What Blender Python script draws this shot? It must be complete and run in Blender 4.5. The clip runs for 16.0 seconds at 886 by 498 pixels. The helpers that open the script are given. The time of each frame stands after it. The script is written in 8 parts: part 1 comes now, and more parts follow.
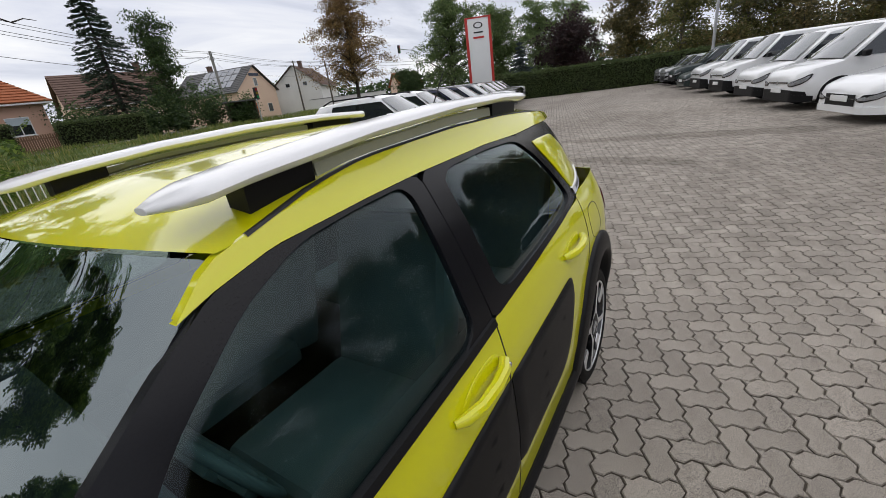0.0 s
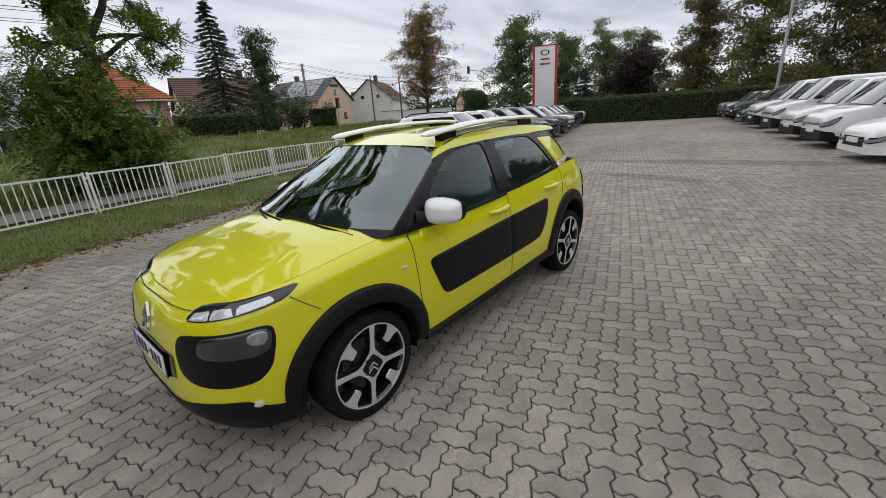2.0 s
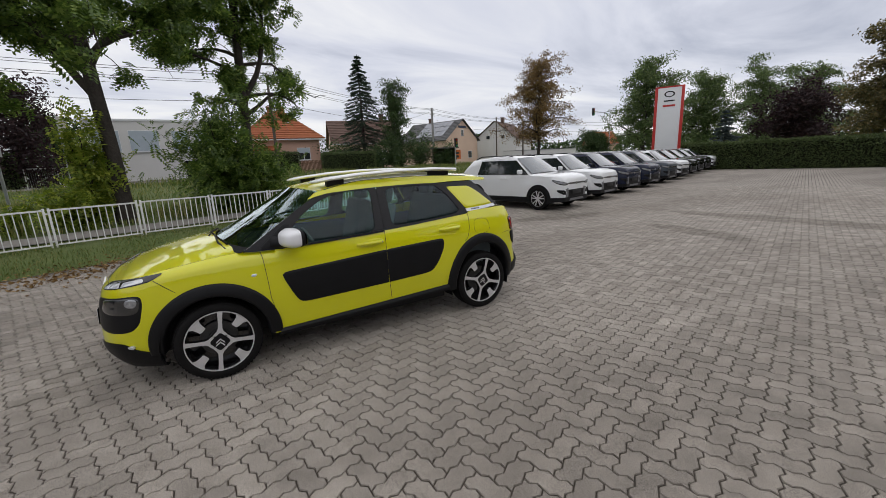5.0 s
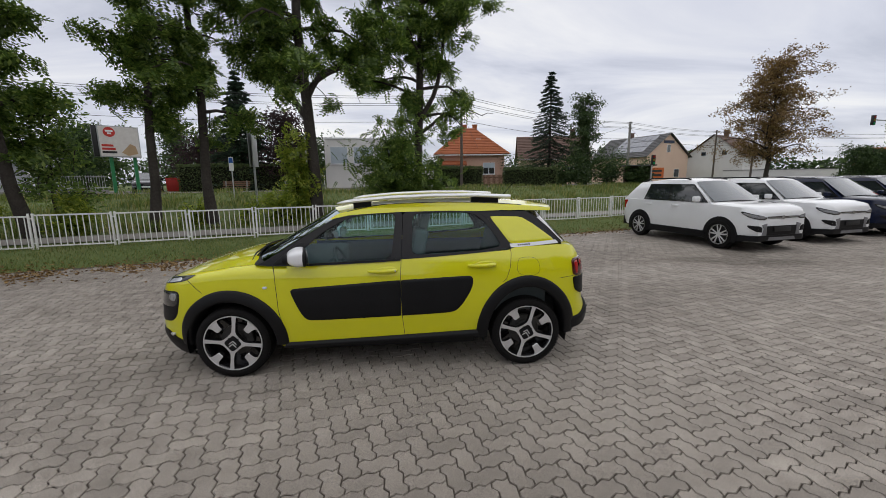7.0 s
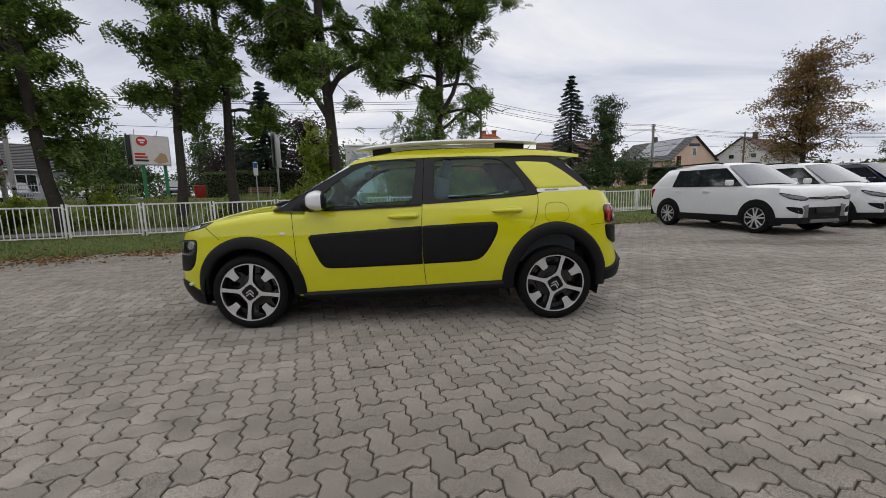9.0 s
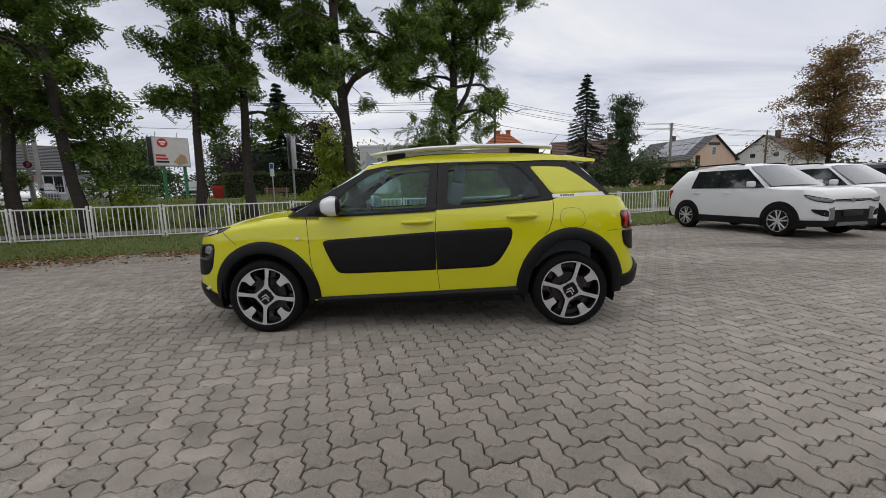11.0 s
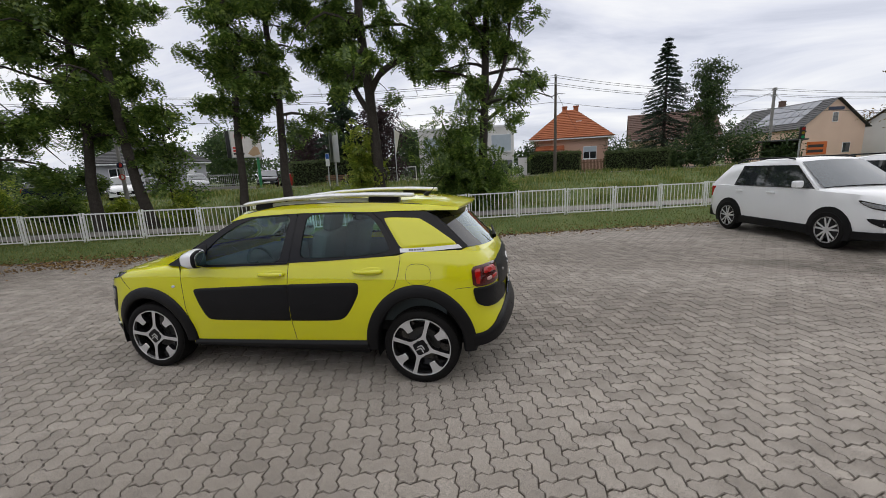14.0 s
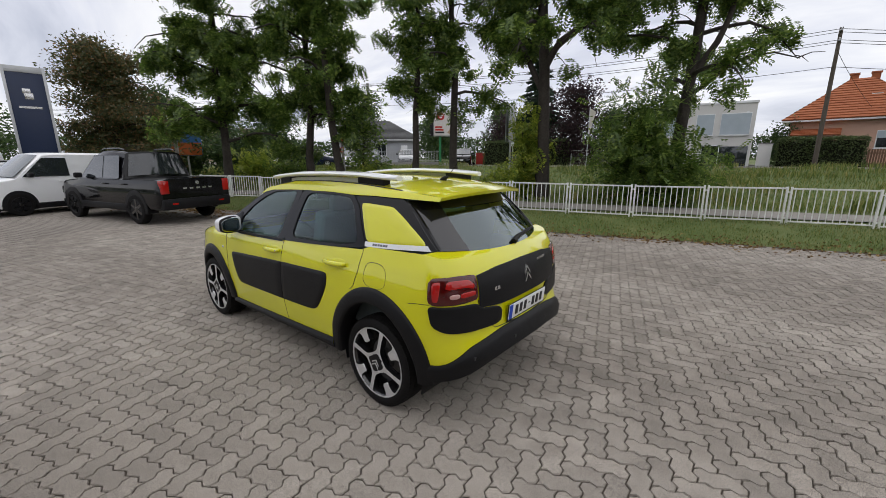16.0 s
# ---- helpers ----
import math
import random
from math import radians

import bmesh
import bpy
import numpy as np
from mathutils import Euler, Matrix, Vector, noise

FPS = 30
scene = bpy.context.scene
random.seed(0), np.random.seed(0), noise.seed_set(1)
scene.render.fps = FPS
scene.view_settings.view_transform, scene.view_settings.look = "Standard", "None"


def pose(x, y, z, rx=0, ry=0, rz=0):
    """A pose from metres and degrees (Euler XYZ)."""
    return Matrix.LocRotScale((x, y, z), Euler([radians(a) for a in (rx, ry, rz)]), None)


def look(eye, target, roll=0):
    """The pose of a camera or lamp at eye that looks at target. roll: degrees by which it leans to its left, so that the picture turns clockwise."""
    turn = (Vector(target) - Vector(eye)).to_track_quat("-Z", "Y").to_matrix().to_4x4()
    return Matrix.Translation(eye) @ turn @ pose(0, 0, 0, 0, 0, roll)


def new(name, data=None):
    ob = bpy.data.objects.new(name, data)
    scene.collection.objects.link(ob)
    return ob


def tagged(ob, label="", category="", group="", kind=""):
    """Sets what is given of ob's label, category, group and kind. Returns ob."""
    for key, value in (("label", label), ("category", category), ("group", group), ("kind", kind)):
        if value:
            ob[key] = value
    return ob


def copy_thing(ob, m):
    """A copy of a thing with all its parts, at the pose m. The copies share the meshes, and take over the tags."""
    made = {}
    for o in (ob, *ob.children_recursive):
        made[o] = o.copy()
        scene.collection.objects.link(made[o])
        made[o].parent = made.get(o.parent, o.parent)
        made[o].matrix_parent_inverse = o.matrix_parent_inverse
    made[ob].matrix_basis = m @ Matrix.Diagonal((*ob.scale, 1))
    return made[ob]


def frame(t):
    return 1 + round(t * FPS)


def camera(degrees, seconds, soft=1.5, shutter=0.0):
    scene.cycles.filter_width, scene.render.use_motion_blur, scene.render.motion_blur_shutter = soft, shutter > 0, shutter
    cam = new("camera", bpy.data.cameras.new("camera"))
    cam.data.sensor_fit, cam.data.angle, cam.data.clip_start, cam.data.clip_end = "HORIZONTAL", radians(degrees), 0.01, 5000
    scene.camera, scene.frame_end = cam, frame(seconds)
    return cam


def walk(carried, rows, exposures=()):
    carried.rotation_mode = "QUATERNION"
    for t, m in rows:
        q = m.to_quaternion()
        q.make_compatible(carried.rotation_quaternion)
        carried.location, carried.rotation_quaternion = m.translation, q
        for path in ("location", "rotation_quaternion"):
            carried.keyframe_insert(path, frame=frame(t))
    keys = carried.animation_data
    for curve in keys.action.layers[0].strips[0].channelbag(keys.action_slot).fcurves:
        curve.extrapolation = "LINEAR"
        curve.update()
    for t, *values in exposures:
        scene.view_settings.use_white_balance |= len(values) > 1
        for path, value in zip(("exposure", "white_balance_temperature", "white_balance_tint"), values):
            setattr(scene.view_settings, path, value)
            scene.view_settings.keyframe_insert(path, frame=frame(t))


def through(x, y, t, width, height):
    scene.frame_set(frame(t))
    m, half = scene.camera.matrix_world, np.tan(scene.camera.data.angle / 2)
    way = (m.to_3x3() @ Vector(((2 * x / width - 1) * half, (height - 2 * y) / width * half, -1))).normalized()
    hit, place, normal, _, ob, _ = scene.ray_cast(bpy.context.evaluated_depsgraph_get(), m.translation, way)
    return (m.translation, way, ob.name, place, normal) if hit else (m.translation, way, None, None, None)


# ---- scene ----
# ---- camera and walk ----
cam = camera(96.0, 16.0, 0.5)
PATH = [
    (0, (-0.651, -1.244, 1.614), (0.882, -0.193, 0.875), -7.7),
    (0.5, (-1.142, -1.539, 1.678), (0.395, -0.482, 0.957), -6.5),
    (1, (-1.626, -1.871, 1.700), (-0.130, -0.737, 1.010), -5.4),
    (1.5, (-2.058, -2.192, 1.660), (-0.610, -0.984, 0.993), -4.2),
    (2, (-2.448, -2.441, 1.632), (-1.029, -1.186, 0.990), -4.0),
    (2.5, (-2.730, -2.750, 1.619), (-1.311, -1.480, 1.008), -4.1),
    (3, (-2.863, -3.050, 1.620), (-1.445, -1.761, 1.049), -4.0),
    (3.2, (-2.823, -3.154, 1.612), (-1.417, -1.849, 1.046), -3.8),
    (5.3, (-0.938, -4.399, 1.671), (-0.064, -2.649, 1.256), -2.2),
    (5.5, (-0.728, -4.432, 1.690), (0.051, -2.634, 1.288), -1.9),
    (6, (-0.291, -4.433, 1.696), (0.234, -2.535, 1.345), -0.8),
    (6.5, (0.061, -4.289, 1.681), (0.329, -2.333, 1.361), -0.2),
    (7, (0.282, -4.242, 1.700), (0.431, -2.277, 1.358), -0.6),
    (7.5, (0.263, -4.181, 1.602), (0.345, -2.215, 1.247), -1.4),
    (8, (0.256, -4.169, 1.289), (0.325, -2.201, 0.939), -1.5),
    (8.5, (0.252, -4.163, 1.182), (0.318, -2.192, 0.852), -1.4),
    (9, (0.253, -4.164, 1.126), (0.304, -2.185, 0.839), -1.4),
    (11.5, (0.251, -4.122, 1.218), (0.204, -2.143, 0.932), -2.2),
    (12, (0.267, -4.104, 1.629), (0.178, -2.145, 1.235), -3.5),
    (12.5, (0.474, -4.129, 1.654), (0.354, -2.176, 1.240), -4.2),
    (13, (0.964, -4.114, 1.669), (0.805, -2.161, 1.270), -3.7),
    (13.5, (1.529, -3.994, 1.709), (1.277, -2.049, 1.315), -3.3),
    (14, (2.122, -3.779, 1.728), (1.727, -1.857, 1.343), -2.6),
    (14.5, (2.587, -3.435, 1.732), (2.003, -1.563, 1.342), -1.5),
    (15, (2.995, -3.067, 1.708), (2.173, -1.291, 1.297), -0.8),
    (15.5, (3.199, -2.715, 1.684), (2.152, -1.065, 1.259), -0.3),
    (16, (3.231, -2.448, 1.681), (1.985, -0.949, 1.232), -0.1),
]
walk(cam, [(t, look(eye, target, roll)) for t, eye, target, roll in PATH], [(0.0, -0.03), (2.0, -0.08), (3.2, -0.16), (5.3, -0.16), (9.2, -0.17), (11.3, -0.18), (12.4, -0.06), (14.0, -0.05), (16.0, 0.02)])

# ---- world, sun and exposure ----
world = bpy.data.worlds.new("world")
scene.world = world
world.use_nodes = True


def build_sky():
    nt = world.node_tree
    nt.nodes.clear()
    nodes, links = nt.nodes, nt.links
    out = nodes.new("ShaderNodeOutputWorld")
    bg = nodes.new("ShaderNodeBackground")
    sky = nodes.new("ShaderNodeTexSky")
    sky.sky_type, sky.sun_disc = "NISHITA", False
    sky.sun_elevation, sky.sun_rotation = radians(69), radians(45)
    co = nodes.new("ShaderNodeTexCoord")
    sep = nodes.new("ShaderNodeSeparateXYZ")
    links.new(co.outputs["Generated"], sep.inputs[0])
    # cloud sheet: the direction is laid on a plane overhead, so that the clouds crowd together towards the horizon
    add = nodes.new("ShaderNodeMath")
    add.operation = "ADD"
    add.inputs[1].default_value = 0.18
    mx = nodes.new("ShaderNodeMath")
    mx.operation = "MAXIMUM"
    mx.inputs[1].default_value = 0.0
    links.new(sep.outputs[2], mx.inputs[0])
    links.new(mx.outputs[0], add.inputs[0])
    dx, dy = nodes.new("ShaderNodeMath"), nodes.new("ShaderNodeMath")
    dx.operation = dy.operation = "DIVIDE"
    links.new(sep.outputs[0], dx.inputs[0])
    links.new(sep.outputs[1], dy.inputs[0])
    links.new(add.outputs[0], dx.inputs[1])
    links.new(add.outputs[0], dy.inputs[1])
    com = nodes.new("ShaderNodeCombineXYZ")
    links.new(dx.outputs[0], com.inputs[0])
    links.new(dy.outputs[0], com.inputs[1])
    n1 = nodes.new("ShaderNodeTexNoise")
    n1.inputs["Scale"].default_value, n1.inputs["Detail"].default_value, n1.inputs["Roughness"].default_value = 1.1, 7.0, 0.55
    n1.inputs["Distortion"].default_value = 0.6
    stretch = nodes.new("ShaderNodeMapping")
    stretch.inputs["Scale"].default_value = (0.55, 1.0, 1.0)
    stretch.inputs["Rotation"].default_value = (0, 0, 0.35)
    links.new(com.outputs[0], stretch.inputs[0])
    links.new(stretch.outputs[0], n1.inputs["Vector"])
    ramp = nodes.new("ShaderNodeValToRGB")
    ramp.color_ramp.elements[0].position, ramp.color_ramp.elements[0].color = 0.30, (0.43, 0.455, 0.55, 1)
    ramp.color_ramp.elements[1].position, ramp.color_ramp.elements[1].color = 0.68, (1.02, 1.01, 1.0, 1)
    mid = ramp.color_ramp.elements.new(0.47)
    mid.color = (0.72, 0.735, 0.82, 1)
    links.new(n1.outputs["Fac"], ramp.inputs[0])
    scale = nodes.new("ShaderNodeVectorMath")
    scale.operation = "SCALE"
    scale.inputs["Scale"].default_value = CLOUD
    links.new(ramp.outputs[0], scale.inputs[0])
    mix = nodes.new("ShaderNodeMix")
    mix.data_type = "RGBA"
    mix.inputs["Factor"].default_value = 0.88
    links.new(sky.outputs[0], mix.inputs["A"])
    links.new(scale.outputs[0], mix.inputs["B"])
    links.new(mix.outputs["Result"], bg.inputs["Color"])
    bg.inputs["Strength"].default_value = SKY
    links.new(bg.outputs[0], out.inputs["Surface"])


SKY, CLOUD = 0.10, 11.3
build_sky()
sun = new("sun", bpy.data.lights.new("sun", "SUN"))
sun.data.energy, sun.data.angle, sun.data.color = 1.3, radians(150), (1.0, 0.955, 0.88)
sun.matrix_world = look((8.0, 8.0, 30), (0, 0, 0))


# ---- materials ----
def shader(name, color, rough=0.5, metal=0.0, spec=0.5, coat=0.0):
    m = bpy.data.materials.new(name)
    m.use_nodes = True
    b = m.node_tree.nodes["Principled BSDF"]
    b.inputs["Base Color"].default_value = (*color, 1)
    b.inputs["Roughness"].default_value, b.inputs["Metallic"].default_value = rough, metal
    b.inputs["Specular IOR Level"].default_value = spec
    b.inputs["Coat Weight"].default_value = coat
    b.inputs["Coat Roughness"].default_value = 0.03
    b.inputs["Coat IOR"].default_value = 1.7
    return m, m.node_tree.nodes, m.node_tree.links, b


def mottled(name, a, b, size=8.0, rough=0.7, bump=0.0, fine=60.0, metal=0.0, spec=0.4, per_object=0.0, coat=0.0, mid=0.5, width=0.25, c=None):
    """Two tones mixed by broad and fine noise, with fine relief; per_object: how far objects differ in brightness."""
    m, nodes, links, p = shader(name, a, rough, metal, spec, coat)
    co = nodes.new("ShaderNodeTexCoord")
    big, small = nodes.new("ShaderNodeTexNoise"), nodes.new("ShaderNodeTexNoise")
    big.inputs["Scale"].default_value, small.inputs["Scale"].default_value = size, fine
    big.inputs["Detail"].default_value, small.inputs["Detail"].default_value = 5, 3
    links.new(co.outputs["Object"], big.inputs["Vector"])
    links.new(co.outputs["Object"], small.inputs["Vector"])
    add = nodes.new("ShaderNodeMath")
    add.operation = "MULTIPLY_ADD"
    add.inputs[1].default_value, add.inputs[2].default_value = 0.5, 0.0
    links.new(small.outputs["Fac"], add.inputs[0])
    half = nodes.new("ShaderNodeMath")
    half.operation = "MULTIPLY_ADD"
    half.inputs[1].default_value = 0.5
    links.new(big.outputs["Fac"], half.inputs[0])
    links.new(add.outputs[0], half.inputs[2])
    ramp = nodes.new("ShaderNodeValToRGB")
    ramp.color_ramp.elements[0].position, ramp.color_ramp.elements[0].color = mid - width, (*a, 1)
    ramp.color_ramp.elements[1].position, ramp.color_ramp.elements[1].color = mid + width, (*b, 1)
    if c:
        e = ramp.color_ramp.elements.new(mid)
        e.color = (*c, 1)
    links.new(half.outputs[0], ramp.inputs[0])
    last = ramp.outputs[0]
    if per_object:
        info = nodes.new("ShaderNodeObjectInfo")
        vary = nodes.new("ShaderNodeMapRange")
        vary.inputs["To Min"].default_value, vary.inputs["To Max"].default_value = 1 - per_object, 1 + per_object
        links.new(info.outputs["Random"], vary.inputs["Value"])
        hsv = nodes.new("ShaderNodeHueSaturation")
        links.new(vary.outputs[0], hsv.inputs["Value"])
        links.new(last, hsv.inputs["Color"])
        last = hsv.outputs[0]
    links.new(last, p.inputs["Base Color"])
    if bump:
        bp = nodes.new("ShaderNodeBump")
        bp.inputs["Strength"].default_value, bp.inputs["Distance"].default_value = 1.0, bump
        links.new(small.outputs["Fac"], bp.inputs["Height"])
        links.new(bp.outputs[0], p.inputs["Normal"])
    return m


def glass(name, tint, clear, rough=0.02, face=0.06):
    """A tinted pane: mirror gloss, growing at grazing angles from its value face on, over a tinted view through."""
    m = bpy.data.materials.new(name)
    m.use_nodes = True
    nodes, links = m.node_tree.nodes, m.node_tree.links
    nodes.clear()
    out, mix = nodes.new("ShaderNodeOutputMaterial"), nodes.new("ShaderNodeMixShader")
    t, g, lw = nodes.new("ShaderNodeBsdfTransparent"), nodes.new("ShaderNodeBsdfGlossy"), nodes.new("ShaderNodeLayerWeight")
    up, f = nodes.new("ShaderNodeMath"), nodes.new("ShaderNodeMath")
    up.operation, f.operation = "POWER", "MULTIPLY_ADD"
    lw.inputs["Blend"].default_value = 0.5
    up.inputs[1].default_value, f.inputs[1].default_value, f.inputs[2].default_value = 3.6, 1 - face, face
    links.new(lw.outputs["Facing"], up.inputs[0])
    links.new(up.outputs[0], f.inputs[0])
    t.inputs["Color"].default_value = (*[tint[i] * clear for i in range(3)], 1)
    g.inputs["Roughness"].default_value = rough
    g.inputs["Color"].default_value = (0.86, 0.97, 1.0, 1)
    links.new(f.outputs[0], mix.inputs[0])
    links.new(t.outputs[0], mix.inputs[1])
    links.new(g.outputs[0], mix.inputs[2])
    links.new(mix.outputs[0], out.inputs["Surface"])
    return m


YELLOW = mottled("car paint yellow", (0.605, 0.592, 0.001), (0.645, 0.63, 0.002), 3.0, 0.36, 0.0, 900.0, 0.0, 0.2, coat=1.0)
YELLOW.node_tree.nodes["Principled BSDF"].inputs["Coat IOR"].default_value = 1.62
PILLAR = mottled("satin black pillar", (0.005, 0.005, 0.007), (0.009, 0.009, 0.011), 4.0, 0.25, 0.0, 300.0, spec=0.25)
BLACK_PLASTIC = mottled("black plastic", (0.005, 0.005, 0.006), (0.009, 0.009, 0.010), 6.0, 0.45, 0.0004, 700.0, spec=0.2)
BLACK_GLOSS = mottled("black gloss", (0.008, 0.008, 0.009), (0.012, 0.012, 0.013), 4.0, 0.12, 0.0, 300.0, coat=0.5)
RUBBER = mottled("rubber", (0.005, 0.005, 0.005), (0.011, 0.010, 0.010), 12.0, 0.75, 0.0006, 250.0, spec=0.15)
WHITE_PAINT = mottled("white gloss", (0.74, 0.75, 0.77), (0.80, 0.80, 0.82), 4.0, 0.25, 0.0, 300.0, coat=0.6)
ALLOY = mottled("machined alloy", (0.60, 0.60, 0.61), (0.70, 0.70, 0.71), 20.0, 0.33, 0.0, 300.0, 0.55)
CHROME = mottled("chrome", (0.75, 0.75, 0.76), (0.8, 0.8, 0.8), 20.0, 0.08, 0.0, 300.0, 1.0)
CAR_GLASS = glass("side glass", (0.70, 0.96, 0.96), 0.92, 0.012, 0.034)
DARK_GLASS = glass("dark glass", (0.70, 0.96, 0.97), 0.84, 0.012, 0.034)
REAR_GLASS = glass("rear window glass", (0.75, 0.9, 0.95), 0.45, 0.02, 0.125)
CLEAR_GLASS = glass("windscreen glass", (0.75, 0.92, 0.92), 0.34, 0.005, 0.17)
TAIL_RED = mottled("tail lamp red", (0.30, 0.004, 0.004), (0.42, 0.008, 0.006), 25.0, 0.12, 0.0, 90.0, coat=1.0)
TAIL_DARK = mottled("tail lamp dark", (0.045, 0.0015, 0.0015), (0.075, 0.003, 0.003), 25.0, 0.12, 0.0, 90.0, coat=1.0)
for red in (TAIL_RED, TAIL_DARK):
    red.node_tree.nodes["Principled BSDF"].inputs["Coat IOR"].default_value = 1.34
LAMP = mottled("lamp lens", (0.5, 0.52, 0.55), (0.75, 0.77, 0.8), 40.0, 0.1, 0.0, 120.0, 0.3, coat=1.0)
SEAT = mottled("seat cloth", (0.08, 0.095, 0.098), (0.12, 0.138, 0.142), 10.0, 0.9, 0.001, 300.0)
INTERIOR = mottled("interior trim", (0.055, 0.070, 0.072), (0.085, 0.102, 0.105), 8.0, 0.7, 0.0, 200.0)
HEADLINING = mottled("pale headlining", (0.30, 0.30, 0.29), (0.38, 0.38, 0.37), 8.0, 0.9, 0.0, 200.0)
PLATE = mottled("plate white", (0.72, 0.73, 0.72), (0.78, 0.79, 0.78), 8.0, 0.35, 0.0, 90.0)
BLUE = mottled("plate blue", (0.01, 0.05, 0.4), (0.012, 0.07, 0.5), 8.0, 0.35, 0.0, 90.0)
INK = mottled("ink", (0.012, 0.012, 0.014), (0.02, 0.02, 0.02), 8.0, 0.5, 0.0, 90.0)
SILVER = mottled("badge silver", (0.5, 0.5, 0.5), (0.6, 0.6, 0.6), 8.0, 0.25, 0.0, 90.0, 0.9)


# ---- building helpers ----
def mesh(name, verts, faces, mat, smooth=35, extra=()):
    me = bpy.data.meshes.new(name)
    me.from_pydata([tuple(v) for v in verts], [], [tuple(f) for f in faces])
    bm = bmesh.new()
    bm.from_mesh(me)
    if len(bm.verts) < 60000:
        bmesh.ops.remove_doubles(bm, verts=bm.verts, dist=1e-5)
        bmesh.ops.recalc_face_normals(bm, faces=bm.faces)
    bm.to_mesh(me)
    bm.free()
    me.materials.append(mat)
    for m in extra:
        me.materials.append(m)
    if smooth:
        me.polygons.foreach_set("use_smooth", [True] * len(me.polygons))
        me.set_sharp_from_angle(angle=radians(smooth))
    return me


def from_bm(name, bm, mat, smooth=35):
    me = bpy.data.meshes.new(name)
    bm.to_mesh(me)
    bm.free()
    me.materials.append(mat)
    if smooth:
        me.polygons.foreach_set("use_smooth", [True] * len(me.polygons))
        me.set_sharp_from_angle(angle=radians(smooth))
    return me


def part(name, me, parent=None, label=""):
    ob = new(name, me)
    if parent is not None:
        ob.parent = parent
    return tagged(ob, label) if label else ob


def thing(name, m, label, category, group="", kind=""):
    ob = new(name)
    ob.empty_display_size = 0.1
    ob.matrix_basis = m
    return tagged(ob, label, category, group, kind)


def box(bm, x0, x1, y0, y1, z0, z1, bevel=0.0, seg=2, m=None):
    g = bmesh.ops.create_cube(bm, size=1.0)["verts"]
    bmesh.ops.transform(bm, matrix=Matrix.Translation(((x0 + x1) / 2, (y0 + y1) / 2, (z0 + z1) / 2)) @ Matrix.Diagonal((x1 - x0, y1 - y0, z1 - z0, 1)), verts=g)
    if bevel:
        es = list({e for v in g for e in v.link_edges})
        r = bmesh.ops.bevel(bm, geom=es, offset=bevel, segments=seg, affect="EDGES", profile=0.6)
        g = list({v for f in r["faces"] for v in f.verts} | {v for v in g if v.is_valid})
    if m is not None:
        bmesh.ops.transform(bm, matrix=m, verts=g)
    return g


def box_mesh(name, mat, *boxes, bevel=0.0, seg=2):
    bm = bmesh.new()
    for b in boxes:
        box(bm, *b, bevel=bevel, seg=seg)
    return from_bm(name, bm, mat)


def tube(bm, pts, radii, sides=8, caps=True):
    """A tapered tube along points."""
    pts = [Vector(p) for p in pts]
    rings = []
    ref = Vector((0.3, 0.2, 1)) if abs((pts[-1] - pts[0]).normalized().z) < 0.9 else Vector((1, 0.1, 0))
    for i, p in enumerate(pts):
        d = (pts[min(i + 1, len(pts) - 1)] - pts[max(i - 1, 0)]).normalized()
        a = d.cross(ref).normalized()
        b = d.cross(a)
        r = radii[i] if hasattr(radii, "__len__") else radii
        rings.append([bm.verts.new(p + r * (math.cos(t) * a + math.sin(t) * b)) for t in [2 * math.pi * k / sides for k in range(sides)]])
    for u, v in zip(rings, rings[1:]):
        for k in range(sides):
            bm.faces.new((u[k], u[(k + 1) % sides], v[(k + 1) % sides], v[k]))
    if caps:
        bm.faces.new(rings[0])
        bm.faces.new(rings[-1][::-1])


def tube_mesh(name, mat, pts, radii, sides=8):
    bm = bmesh.new()
    tube(bm, pts, radii, sides)
    bmesh.ops.recalc_face_normals(bm, faces=bm.faces)
    return from_bm(name, bm, mat)


def spline(pts, n):
    """Catmull-Rom through the points, n samples."""
    p = np.array(pts, float)
    d = np.r_[0, np.cumsum(np.sqrt(np.linalg.norm(np.diff(p, axis=0), axis=1)))]
    q = np.vstack([2 * p[0] - p[1], p, 2 * p[-1] - p[-2]])
    out = []
    for t in np.linspace(0, d[-1], n):
        i = min(max(np.searchsorted(d, t, side="right") - 1, 0), len(p) - 2)
        u = (t - d[i]) / (d[i + 1] - d[i])
        a, b, c, e = q[i], q[i + 1], q[i + 2], q[i + 3]
        out.append(0.5 * (2 * b + (c - a) * u + (2 * a - 5 * b + 4 * c - e) * u * u + (3 * b - a - 3 * c + e) * u**3))
    return np.array(out)


def rounded(pts, times=2, keep=0.25):
    """A closed outline with its corners cut round (Chaikin)."""
    p = np.array(pts, float)
    for _ in range(times):
        q = np.roll(p, -1, axis=0)
        p = np.stack([p * (1 - keep) + q * keep, p * keep + q * (1 - keep)], 1).reshape(-1, 2)
    return p


def resample(p, n, closed=True):
    p = np.array(p, float)
    q = np.vstack([p, p[:1]]) if closed else p
    d = np.r_[0, np.cumsum(np.linalg.norm(np.diff(q, axis=0), axis=1))]
    t = np.linspace(0, d[-1], n, endpoint=not closed)
    return np.stack([np.interp(t, d, q[:, k]) for k in range(q.shape[1])], 1)


def loft(rows, close_u=False):
    """Faces of a grid of rows of points."""
    n, verts, faces = len(rows[0]), [v for r in rows for v in r], []
    for i in range(len(rows) - 1):
        for j in range(n - 1 + close_u):
            a, b = i * n + j, i * n + (j + 1) % n
            faces.append((a, b, b + n, a + n))
    return verts, faces


